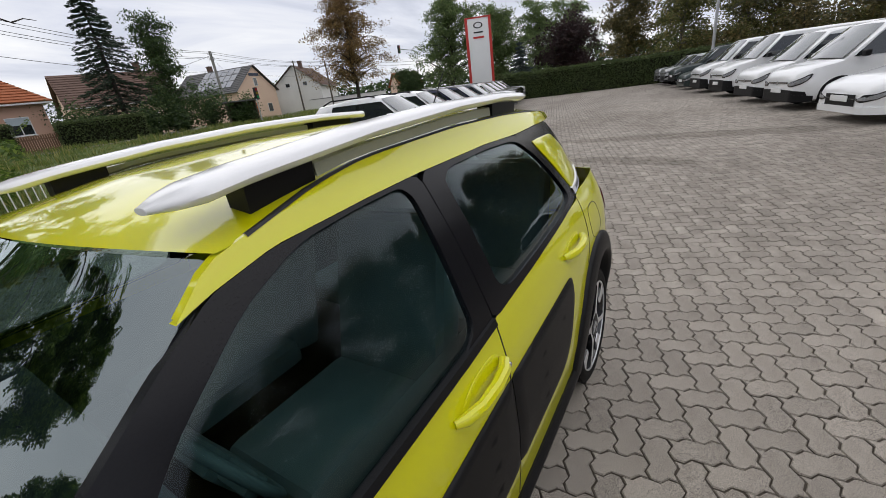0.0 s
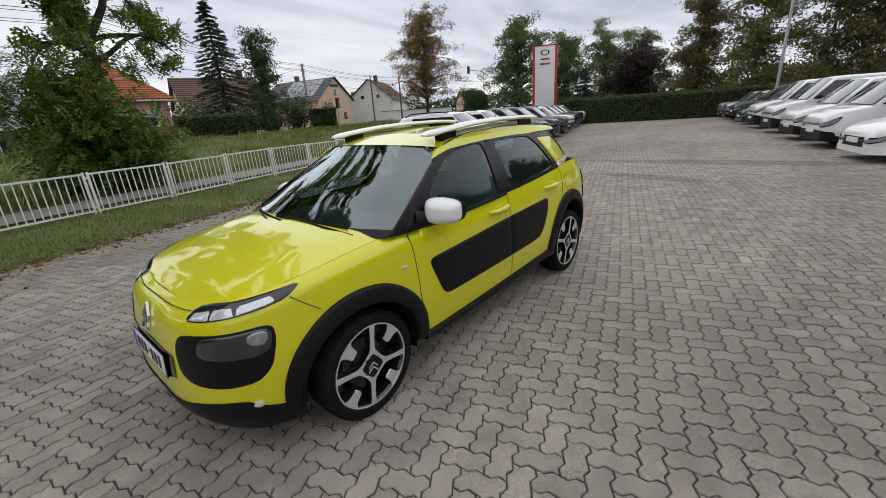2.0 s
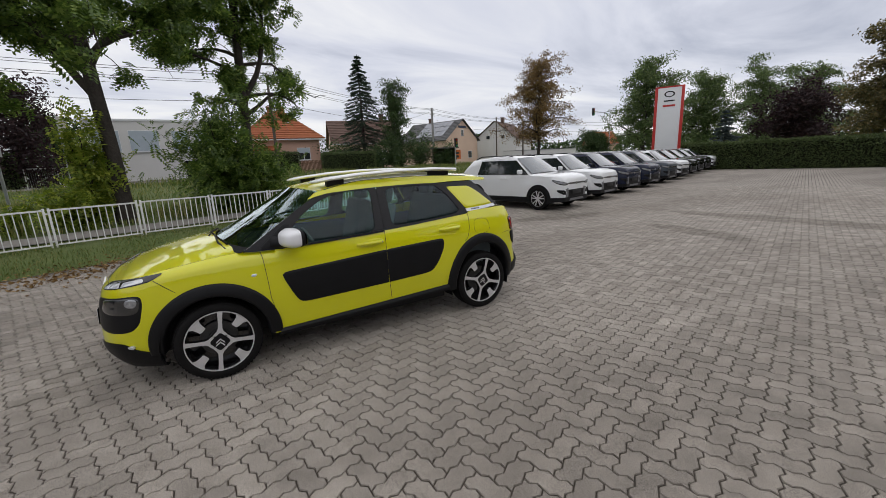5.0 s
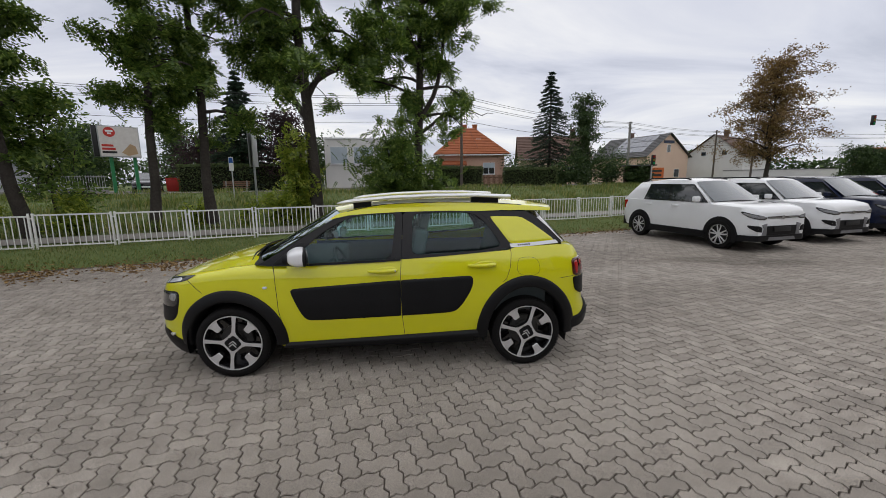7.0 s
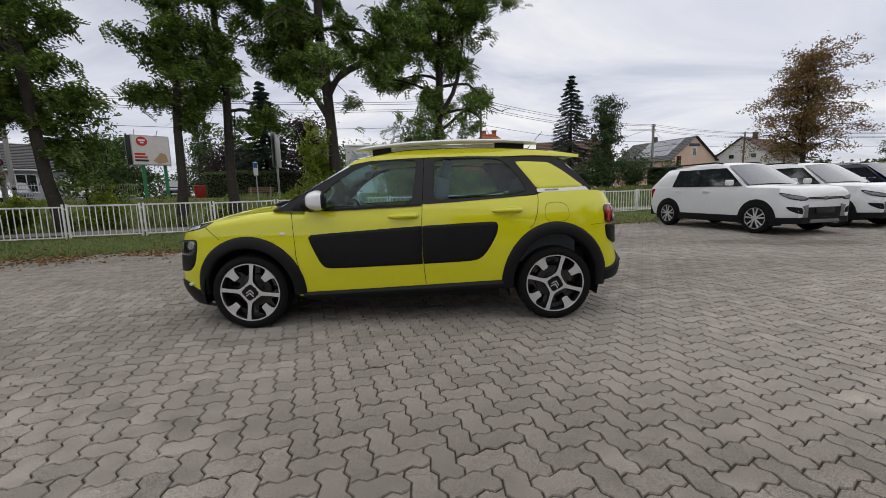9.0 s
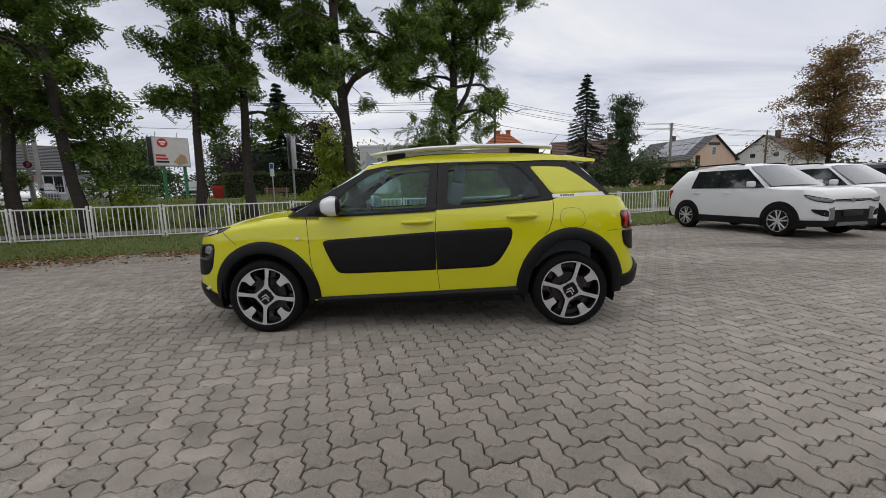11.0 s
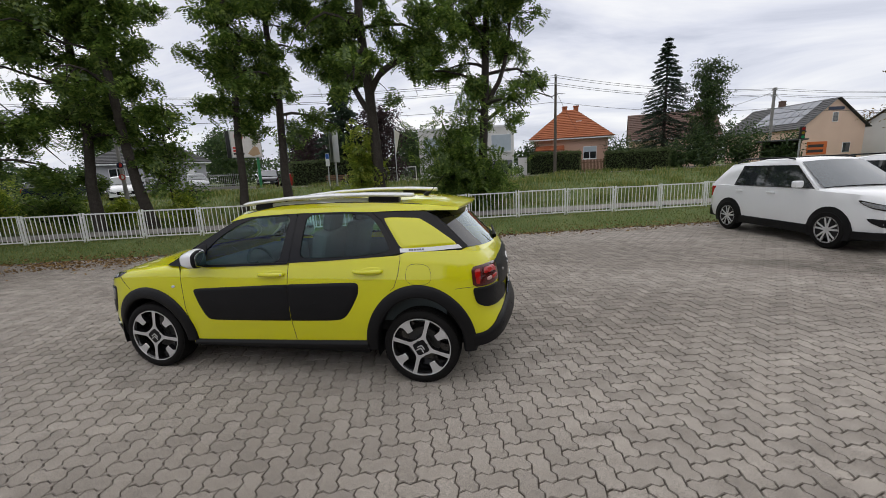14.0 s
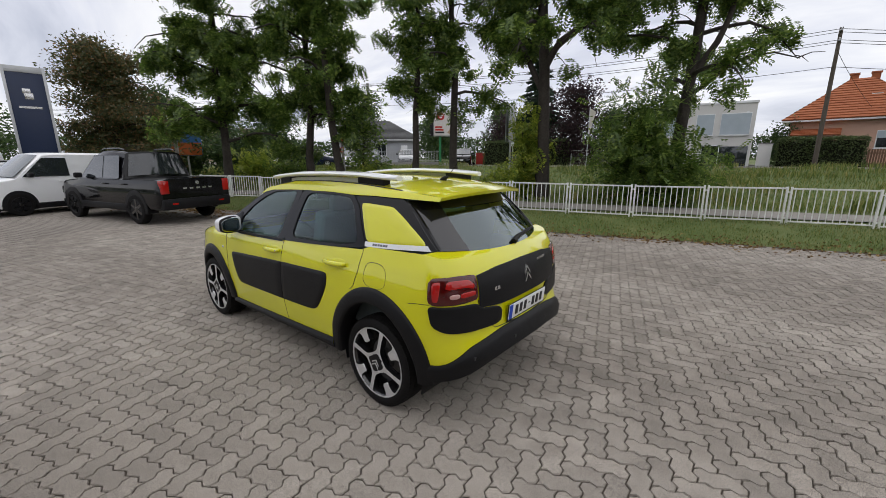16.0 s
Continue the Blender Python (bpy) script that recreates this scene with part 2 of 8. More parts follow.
def lathe(profile, n=40):
    """(radius, offset along the axis) turned about the y axis."""
    rows = []
    for k in range(n):
        t = 2 * math.pi * k / n
        rows.append([(r * math.cos(t), o, r * math.sin(t)) for r, o in profile])
    rows.append(rows[0])
    return loft(rows)


# ---- the yellow hatchback: front towards -x, its left side towards -y ----
PLAN = spline([(-2.10, 0), (-2.095, 0.25), (-2.06, 0.45), (-1.98, 0.60), (-1.86, 0.70), (-1.68, 0.775), (-1.4, 0.825), (-1.1, 0.85), (-0.5, 0.862), (0, 0.865),
               (0.6, 0.865), (1.1, 0.86), (1.4, 0.852), (1.65, 0.825), (1.82, 0.76), (1.93, 0.63), (1.985, 0.42), (2.01, 0.2), (2.015, 0)], 400)
ARC = np.r_[0, np.cumsum(np.linalg.norm(np.diff(PLAN, axis=0), axis=1))]
TANG = np.gradient(PLAN, ARC, axis=0)
TANG /= np.linalg.norm(TANG, axis=1)[:, None]
NORM = np.stack([-TANG[:, 1], TANG[:, 0]], 1)
_ZS = [0.15, 0.2, 0.3, 0.5, 0.65, 0.8, 0.9, 1.0, 1.05, 1.15, 1.25, 1.35, 1.42, 1.46]
_IS = [0.10, 0.06, 0.03, 0.005, 0, 0.008, 0.018, 0.045, 0.066, 0.113, 0.165, 0.224, 0.270, 0.315]
_ZF, _IF = [0.15, 0.2, 0.28, 0.36, 0.45, 0.55, 0.65, 0.75, 0.82, 0.88, 0.93], [0.16, 0.09, 0.03, 0.0, 0.0, 0.010, 0.022, 0.045, 0.075, 0.13, 0.21]
_ZR, _IR = [0.2, 0.27, 0.33, 0.45, 0.52, 0.6, 0.75, 0.85, 0.93, 1.0, 1.05, 1.1, 1.14], [0.16, 0.06, 0.02, 0.0, 0.02, 0.05, 0.055, 0.06, 0.075, 0.105, 0.135, 0.18, 0.22]


def smoothed(z, zs, vs):
    return (np.interp(z - 0.02, zs, vs) + np.interp(z, zs, vs) * 2 + np.interp(z + 0.02, zs, vs)) / 4


def arc_x(x):
    """The place along the plan's outline of a point on the flank at x."""
    k = (PLAN[:, 1] > 0.55)
    return float(np.interp(x, PLAN[k, 0], ARC[k]))


def arc_front(y):
    k = slice(0, 110)
    return float(np.interp(y, PLAN[k, 1], ARC[k]))


def arc_rear(y):
    k = slice(290, 400)
    return float(np.interp(-y, -PLAN[k, 1], ARC[k]))


def shell(s, z, off=0.0, side=-1):
    """The point of the outer skin at the arc s and height z, off metres proud of it. side -1: left."""
    p = np.array([np.interp(s, ARC, PLAN[:, k]) for k in (0, 1)])
    n = np.array([np.interp(s, ARC, NORM[:, k]) for k in (0, 1)])
    n /= np.linalg.norm(n)
    w = n[0] ** 2
    ends = smoothed(z, _ZF, _IF) if n[0] < 0 else smoothed(z, _ZR, _IR)
    inset = (1 - w) * smoothed(z, _ZS, _IS) + w * ends - off
    q = p - n * inset
    return (q[0], side * q[1], z)


def rolled(s, z, off=0.0, side=-1):
    """The skin where the front rolls over towards the bonnet."""
    q = np.array(shell(s, z, off, side))
    hi = np.interp(np.interp(s, ARC, PLAN[:, 0]), [-2.12, -2.0, -1.85, -1.6, -1.3], [0.845, 0.868, 0.897, 0.942, 0.985])
    r = min(1.4, max(0.0, (z - (hi - 0.09)) / 0.09))
    n = np.array([np.interp(s, ARC, NORM[:, j]) for j in (0, 1)])
    q[:2] -= np.array([n[0], side * n[1]]) * 0.05 * r**2.5
    return tuple(q)


def lift(z):
    """The glass house stands a little taller than its outline's heights."""
    return z + 0.06 * max(0.0, z - 1.02)


def flank(x, z, off=0.0, side=-1):
    """The point of the flank, glass house included, at x and z."""
    y = np.interp(x, PLAN[130:300, 0], PLAN[130:300, 1]) if -1.2 < x < 1.5 else (0.845 if x > 0 else 0.84)
    y = min(max(y, 0.835), 0.865) - smoothed(z, _ZS, _IS)
    if z > 1.0 and x > 1.0:
        y -= 0.10 * ((x - 1.0) / 0.6) ** 2 * min(1, (z - 1.0) / 0.1)
    return (x, side * (y + off), lift(z))


def patch_mesh(name, outline, surf, mat, off=0.004, drop=0.012, side=-1, rings=5, n=72, bevel=0.004):
    """A panel on the skin: the outline (two coordinates) filled in towards its middle, with an edge of some depth."""
    o = resample(outline, n)
    c = (o.max(0) + o.min(0)) / 2
    rows = [[surf(*p, off - drop, side) for p in o], [surf(*p, off - bevel * 0.7, side) for p in o]]
    r0 = 1 - bevel / (0.5 * min(o.max(0) - o.min(0)))
    for k in range(rings):
        f = r0 * (1 - k / rings)
        rows.append([surf(*(c + (p - c) * f), off, side) for p in o])
    v, f = loft(rows, True)
    v.append(surf(*c, off, side))
    m, k = len(v) - 1, (len(rows) - 1) * n
    f += [(k + j, k + (j + 1) % n, m) for j in range(n)]
    return mesh(name, v, f, mat, 50)


def ring_mesh(name, outer, inner, surf, mat, off=0.003, drop=0.012, side=-1, n=96, steps=3):
    """A frame between two closed outlines on the skin."""
    a = resample(outer, n)
    b = resample(inner, n)
    k = np.argmin(np.linalg.norm(b[:, None] - a[0], axis=2)[:, 0])
    b = np.roll(b, -k, axis=0)
    rows = [[surf(*p, off - drop, side) for p in a]]
    rows += [[surf(*(p + (q - p) * t), off, side) for p, q in zip(a, b)] for t in np.linspace(0, 1, steps + 1)]
    rows.append([surf(*q, off - drop, side) for q in b])
    v, f = loft(rows, True)
    return mesh(name, v, f, mat, 50)


def band_mesh(name, low, high, surf, mat, off=0.004, drop=0.012, side=-1, n=40, steps=4, profile=None):
    """A strip between two open lines on the skin, with edges of some depth."""
    a, b = resample(low, n, False), resample(high, n, False)
    rows = [[surf(*p, off - drop, side) for p in a]]
    for t in np.linspace(0, 1, steps + 1):
        e = off * (profile(t) if profile else 1)
        rows.append([surf(*(p + (q - p) * t), e, side) for p, q in zip(a, b)])
    rows.append([surf(*q, off - drop, side) for q in b])
    v, f = loft(rows)
    return mesh(name, v, f, mat, 50)


def seam_mesh(name, line, surf, side=-1, width=0.0042, n=30, off=0.0015):
    """A dark shut line along a line on the skin."""
    p = resample(line, n, False)
    d = np.gradient(p, axis=0)
    d /= np.linalg.norm(d, axis=1)[:, None]
    w = np.stack([-d[:, 1], d[:, 0]], 1) * width / 2
    rows = [[surf(*q, o, side) for q in p + s * w] for s, o in ((-1, -0.006), (-1, off), (1, off), (1, -0.006))]
    v, f = loft(rows)
    return mesh(name, v, f, INK, 50)


_HX = [-2.12, -2.0, -1.85, -1.6, -1.3, -1.0, -0.75, -0.55, 0.15, 1.13, 1.2, 1.6, 1.7, 1.8, 2.02]
_HZ = [0.845, 0.868, 0.897, 0.942, 0.985, 1.012, 0.998, 0.988, 1.018, 1.075, 1.10, 1.11, 1.105, 1.09, 1.075]
FRONT_AXLE, REAR_AXLE, AXLE_Z, TYRE = -1.2975, 1.2975, 0.318, 0.318
ARCHES = ((FRONT_AXLE, 0.475, 0.475), (REAR_AXLE, 0.465, 0.535))


def body_mesh(side=-1):
    verts, faces = [], []
    ss = np.unique(np.r_[np.linspace(0, ARC[-1], 150), np.linspace(arc_x(-1.8), arc_x(-0.8), 60), np.linspace(arc_x(0.8), arc_x(1.8), 60)])
    rows, K = [], 36
    for s in ss:
        x = np.interp(s, ARC, PLAN[:, 0])
        hi = np.interp(x, _HX, _HZ)
        lo = np.interp(x, [-2.1, -1.7, -0.8, 0.8, 1.7, 2.02], [0.24, 0.26, 0.27, 0.30, 0.355, 0.475])
        row = []
        for k in range(K + 1):
            z = lo + (hi - lo) * k / K
            q = np.array(shell(s, z, 0, side))
            if x < -0.8:
                # the wing rolls over into the bonnet
                r = max(0.0, (z - (hi - 0.09)) / 0.09)
                n = np.array([np.interp(s, ARC, NORM[:, j]) for j in (0, 1)])
                q[:2] -= np.array([n[0], side * n[1]]) * 0.05 * r**2.5
                q[2] -= 0.012 * r**3
            row.append(tuple(q))
        rows.append(row)
    verts, faces = loft(rows)
    keep = []
    for f in faces:
        c = np.mean([verts[i] for i in f], axis=0)
        hole = any(((c[0] - ax) / (a - 0.06)) ** 2 + ((c[2] - AXLE_Z) / (b - 0.06)) ** 2 < 1 for ax, a, b in ARCHES)
        if not (hole and abs(c[1]) > 0.4):
            keep.append(f)
    return verts, keep


def bonnet_rows():
    rows = []
    ss = [s for s in np.linspace(0.02, arc_x(-1.06), 60)]
    for s in ss:
        x = np.interp(s, ARC, PLAN[:, 0])
        hi = np.interp(x, _HX, _HZ)
        q = np.array(shell(s, hi, 0, 1))
        n = np.array([np.interp(s, ARC, NORM[:, j]) for j in (0, 1)])
        q[:2] -= n * 0.05
        q[2] -= 0.012
        rows.append(q)
    out = []
    for q in rows:
        crown = 0.062 * min(1.0, max(0.0, (q[0] + 2.04) / 0.6)) ** 0.9
        line = []
        for v in np.linspace(-1, 1, 41):
            c = (1 - abs(v) ** 2.4)
            ridge = 0.004 * math.exp(-((abs(v) - 0.72) / 0.12) ** 2) * min(1.0, max(0.0, (q[0] + 2.0) / 0.7))
            line.append((q[0] - 0.10 * (1 - v * v) * max(0, (q[0] + 1.5) / 0.5) * 1.5, v * q[1], q[2] + crown * c + ridge))
        out.append(line)
    return out


def wheel_parts(axle, turn):
    """A four-armed two-tone alloy wheel with its tyre; the outer face looks along -y before it is turned to its side."""
    part("tyre", WHEEL_MESHES["tyre"], axle, "worn black rubber tyre with tread blocks")
    rim = part("rim", WHEEL_MESHES["rim"], axle, "dark inner rim of the alloy wheel")
    part("brake_disc", WHEEL_MESHES["disc"], rim)
    for k in range(4):
        a = part("spoke", WHEEL_MESHES["spoke"], axle, "machined silver arm with black sides")
        a.matrix_basis = pose(0, 0, 0, 0, turn + 90 * k, 0)
        b = part("rim_pad", WHEEL_MESHES["pad"], axle, "machined silver pad at the rim")
        b.matrix_basis = pose(0, 0, 0, 0, turn + 41 + 90 * k, 0)
    cap = part("hub_cap", WHEEL_MESHES["cap"], axle, "black square hub cap with a silver double chevron")
    cap.matrix_basis = pose(0, 0, 0, 0, turn, 0)
    part("chevron", WHEEL_MESHES["chev"], cap)
    part("rim_edge", WHEEL_MESHES["edge"], rim, "thin machined silver rim edge")
    bolts = [part("wheel_bolt", WHEEL_MESHES["bolt"], axle) for _ in range(4)]
    for k, b in enumerate(bolts):
        b.matrix_basis = pose(0.052 * math.cos(math.pi / 4 + k * math.pi / 2), 0.028, 0.052 * math.sin(math.pi / 4 + k * math.pi / 2))


def plate_prism(pts, y0, y1):
    """A flat prism of an outline in x and z between y0 (face) and y1."""
    n = len(pts)
    v = [(x, y0, z) for x, z in pts] + [(x, y1, z) for x, z in pts]
    f = [tuple(range(n)), tuple(range(2 * n - 1, n - 1, -1))] + [(i, (i + 1) % n, n + (i + 1) % n, n + i) for i in range(n)]
    return v, f


def make_wheel_meshes():
    w = {}
    prof = [(0.236, 0.21), (0.25, 0.215), (0.29, 0.21), (0.308, 0.195), (0.3165, 0.17), (0.318, 0.105), (0.3165, 0.04), (0.308, 0.014), (0.29, 0.0), (0.268, -0.004), (0.254, 0.0), (0.247, 0.012), (0.236, 0.02)]
    v, f = lathe(prof, n=56)
    # tread blocks: shallow cross grooves pressed into the running surface and shoulders
    bm = bmesh.new()
    n = 64
    for k in range(n):
        for y0, y1 in ((0.012, 0.05), (0.058, 0.10), (0.108, 0.15), (0.158, 0.198)):
            t = 2 * math.pi * (k + (0.5 if 0.05 < y0 < 0.15 else 0)) / n
            r = 0.3175 if 0.05 < y0 < 0.15 else 0.3125
            box(bm, -0.010, 0.010, y0, y1, r - 0.006, r + 0.0018, m=pose(0, 0, 0, 0, math.degrees(t), 0))
    me = from_bm("tread", bm, RUBBER, 0)
    base = len(v)
    v = list(v) + [tuple(p.co) for p in me.vertices]
    f = list(f) + [tuple(i + base for i in p.vertices) for p in me.polygons]
    bpy.data.meshes.remove(me)
    w["tyre"] = mesh("tyre", v, f, RUBBER)
    v, f = lathe([(0.247, 0.008), (0.243, 0.006), (0.236, 0.012), (0.228, 0.03), (0.222, 0.06), (0.215, 0.14), (0.1, 0.145), (0.02, 0.12), (0.001, 0.12)], n=48)
    w["rim"] = mesh("rim", v, f, BLACK_GLOSS)
    v, f = lathe([(0.2385, 0.012), (0.240, 0.003), (0.2475, 0.003), (0.2485, 0.010)], n=64)
    w["edge"] = mesh("edge", v, f, ALLOY)
    v, f = lathe([(0.138, 0.125), (0.138, 0.10), (0.08, 0.10), (0.075, 0.07), (0.001, 0.07)], n=32)
    w["disc"] = mesh("disc", v, f, BRAKE)

    def two_tone(name, pts, y0, y1, lip):
        """A bevelled bar with a machined face and black flanks."""
        n = len(pts)
        p = np.array(pts)
        c = p.mean(0)
        q = c + (p - c) * (1 - lip)
        v = [(x, y0, z) for x, z in q] + [(x, y0 + 0.005, z) for x, z in p] + [(x, y1, z) for x, z in p]
        f = [tuple(range(n))] + [(a * n + i, a * n + (i + 1) % n, (a + 1) * n + (i + 1) % n, (a + 1) * n + i) for a in (0, 1) for i in range(n)]
        me = mesh(name, v, f, ALLOY, 30, (BLACK_GLOSS,))
        for poly in me.polygons:
            if abs(poly.normal.y) < 0.6:
                poly.material_index = 1
        return me

    arm = [(-0.058, 0.044), (-0.046, 0.060), (-0.026, 0.082), (-0.0175, 0.105), (-0.0155, 0.16), (-0.0170, 0.20), (-0.0200, 0.243), (0.0200, 0.243), (0.0170, 0.20), (0.0155, 0.16), (0.0175, 0.105), (0.026, 0.082), (0.046, 0.060), (0.058, 0.044)]
    w["spoke"] = two_tone("spoke", arm, 0.004, 0.05, 0.06)
    pad = [(-0.020, 0.150), (-0.030, 0.158), (-0.033, 0.185), (-0.038, 0.214), (-0.056, 0.234), (-0.02, 0.243), (0.02, 0.243), (0.056, 0.234), (0.040, 0.214), (0.034, 0.185), (0.030, 0.158), (0.020, 0.150)]
    w["pad"] = two_tone("pad", pad, 0.007, 0.05, 0.08)
    sq = rounded([(-0.078, 0.0), (0.0, -0.078), (0.078, 0.0), (0.0, 0.078)], 2, 0.12)
    v, f = plate_prism(sq, 0.001, 0.06)
    w["cap"] = mesh("cap", v, f, BLACK_PLASTIC, 30)
    v, f = [], []
    for dz in (0.012, -0.014):
        a, b = plate_prism([(-0.032, dz - 0.014), (0, dz + 0.016), (0.032, dz - 0.014), (0.032, dz - 0.024), (0, dz + 0.004), (-0.032, dz - 0.024)], -0.002, 0.004)
        f += [tuple(i + len(v) for i in q) for q in b]
        v += a
    w["chev"] = mesh("chev", v, f, ALLOY, 30)
    v, f = lathe([(0.001, 0.0), (0.009, 0.0), (0.011, 0.004), (0.011, 0.03)], n=10)
    w["bolt"] = mesh("bolt", v, f, CHROME)
    return w


BRAKE = mottled("brake steel", (0.05, 0.05, 0.05), (0.10, 0.095, 0.09), 20.0, 0.5, 0.0, 90.0, 0.5)
WHEEL_MESHES = make_wheel_meshes()


def both(car, name, make, label="", under=None):
    """A part on each flank."""
    return [part(name, make(side), under or car, label) for side in (-1, 1)]


def chevrons(size, mat):
    v, f = [], []
    for dz in (0.32, -0.30):
        a, b = plate_prism([(-0.5 * size, (dz - 0.42) * size), (0, (dz + 0.30) * size), (0.5 * size, (dz - 0.42) * size), (0.5 * size, (dz - 0.66) * size), (0, (dz + 0.0) * size), (-0.5 * size, (dz - 0.66) * size)], -0.006, 0.006)
        f += [tuple(i + len(v) for i in q) for q in b]
        v += a
    return mesh("badge", v, f, mat, 30)


def hatchback():
    car = thing("hatchback", pose(0, 0, 0), "lime yellow hatchback with black side cushions and white roof bars", "car")
    # painted shell
    v, f = body_mesh(-1)
    w, g = body_mesh(1)
    both_v = list(v) + list(w)
    both_f = list(f) + [tuple(i + len(v) for i in q) for q in g]
    part("body", mesh("body", both_v, both_f, YELLOW, 60), car, "glossy lime yellow painted body shell")
    v, f = loft(bonnet_rows())
    part("bonnet", mesh("bonnet", v, f, YELLOW, 50), car, "glossy yellow bonnet with soft ridges")
    # floor pan and wheel wells
    under = box_mesh("underbody", BLACK_PLASTIC, (-1.9, 1.50, -0.45, 0.45, 0.19, 0.62), (-0.83, 0.83, -0.78, 0.78, 0.22, 0.42), (-0.83, 0.83, -0.8, 0.8, 0.30, 0.4), (-0.75, 1.6, -0.70, 0.70, 0.4, 0.62), bevel=0.02)
    part("underbody", under, car, "black underbody and floor pan")
    for side in (-1, 1):
        for ax, a, b in ARCHES:
            rows = []
            for t in np.linspace(-0.25, math.pi + 0.25, 28):
                rows.append([(ax + (a - 0.075) * math.cos(t), side * y, AXLE_Z + (b - 0.075) * math.sin(t)) for y in (0.80, 0.74, 0.5)] + [(ax, side * 0.5, AXLE_Z)])
            p, q = loft(rows)
            part("wheel_arch_liner", mesh("liner", p, q, BLACK_PLASTIC, 40), car)
    # cladding round the arches
    for ax, a, b in ARCHES:
        for side in (-1, 1):
            rows = []
            for t in np.linspace(-0.06, math.pi + 0.06, 60):
                row = []
                for r, off in ((0.0, -0.01), (0.003, 0.012), (0.02, 0.020), (0.05, 0.026), (0.085, 0.03), (0.098, 0.026), (0.104, 0.01), (0.106, -0.08)):
                    x, z = ax + (a - r) * math.cos(t), AXLE_Z + (b - r) * math.sin(t)
                    row.append(shell(arc_x(x), z, off, side))
                rows.append(row)
            p, q = loft(rows)
            part("arch_cladding", mesh("cladding", p, q, BLACK_PLASTIC, 60), car, "matt black wheel arch cladding")
    # lower black bumper bands and sills
    fx1 = arc_x(-1.69)
    def front_low(side):
        hi = spline([(0, 0.335), (0.3, 0.362), (0.5, 0.395), (0.70, 0.398), (0.80, 0.345), (fx1, 0.30)], 40)
        lo = spline([(0, 0.19), (arc_front(0.4), 0.19), (arc_x(-1.9), 0.185), (fx1, 0.175)], 40)
        return band_mesh("front_lower_bumper", lo, hi, shell, BLACK_PLASTIC, 0.014, 0.06, side, 40, 6, lambda t: 1.0 if t < 0.75 else 1.0 - (t - 0.75) * 2)
    both(car, "front_lower_bumper", front_low, "matt black lower front bumper")
    def rear_low(side):
        a, b = arc_x(1.68), ARC[-1]
        hi = spline([(a, 0.43), (4.50, 0.445), (4.60, 0.492), (4.69, 0.537), (4.85, 0.565), (5.02, 0.588), (b, 0.595)], 40)
        lo = spline([(a, 0.325), (4.55, 0.345), (4.84, 0.425), (5.05, 0.455), (b, 0.46)], 40)
        return band_mesh("rear_lower_bumper", lo, hi, shell, BLACK_PLASTIC, 0.022, 0.06, side, 40, 8, lambda t: 1.0 - 0.6 * max(0, t - 0.8) / 0.2)
    both(car, "rear_lower_bumper", rear_low, "matt black lower rear bumper")
    both(car, "sill", lambda side: band_mesh("sill", [(arc_x(x), z) for x, z in ((-0.86, 0.262), (0, 0.282), (0.86, 0.308))], [(arc_x(x), z) for x, z in ((-0.84, 0.305), (0.14, 0.34), (0.84, 0.365))], shell, BLACK_PLASTIC, 0.03, 0.09, side, 30, 6, lambda t: 1.0 - 0.7 * max(0, t - 0.5) / 0.5), "matt black sill moulding")
    # side cushions, one on each door
    def cushion(pts):
        def make(side):
            o = rounded([(arc_x(x), z) for x, z in pts], 2, 0.22)
            return patch_mesh("side_cushion", o, shell, BLACK_PLASTIC, 0.012, 0.03, side, 8, 90, 0.012)
        return make
    front_cushion = [(-0.78, 0.765), (-0.765, 0.79), (-0.70, 0.798), (0.02, 0.838), (0.155, 0.844), (0.164, 0.845), (0.164, 0.835), (0.164, 0.70), (0.166, 0.535), (0.166, 0.525), (0.155, 0.525), (0.02, 0.522), (-0.58, 0.508), (-0.65, 0.515), (-0.69, 0.56)]
    rear_cushion = [(0.169, 0.835), (0.169, 0.845), (0.18, 0.846), (0.30, 0.850), (0.70, 0.865), (0.785, 0.866), (0.805, 0.84), (0.795, 0.76), (0.72, 0.63), (0.665, 0.565), (0.60, 0.54), (0.30, 0.53), (0.182, 0.526), (0.171, 0.526), (0.171, 0.536), (0.169, 0.70)]
    for pts in (front_cushion, rear_cushion):
        for c, side in zip(both(car, "side_cushion", cushion(pts), "soft matt black side cushion with faint oval pads"), (-1, 1)):
            x0, x1 = min(p[0] for p in pts) + 0.10, max(p[0] for p in pts) - 0.02
            m = int((x1 - x0) / 0.2)
            for r in range(3):
                for k in range(m):
                    cx, cz = x0 + 0.02 + (k + 0.5) * (x1 - x0 - 0.06) / m, 0.60 + 0.085 * r
                    if pts is rear_cushion and cx + 0.09 > 0.62 + (cz - 0.53) * 0.55:
                        continue
                    o = rounded([(arc_x(cx - 0.085), cz - 0.03), (arc_x(cx + 0.085), cz - 0.03), (arc_x(cx + 0.085), cz + 0.03), (arc_x(cx - 0.085), cz + 0.03)], 3, 0.3)
                    part("cushion_pad", patch_mesh("cushion_pad", o, shell, BLACK_PLASTIC, 0.0185, 0.010, side, 3, 28, 0.03), c)
    # shut lines
    sx = lambda pts: [(arc_x(x), z) for x, z in pts]
    both(car, "door_gap", lambda side: seam_mesh("door_gap", sx([(-0.92, 1.0), (-0.905, 0.93), (-0.89, 0.72), (-0.885, 0.60), (-0.86, 0.48), (-0.84, 0.38)]), shell, side))
    both(car, "door_gap", lambda side: seam_mesh("door_gap", sx([(0.175, 1.02), (0.165, 0.85), (0.166, 0.72), (0.175, 0.5), (0.19, 0.35)]), shell, side))
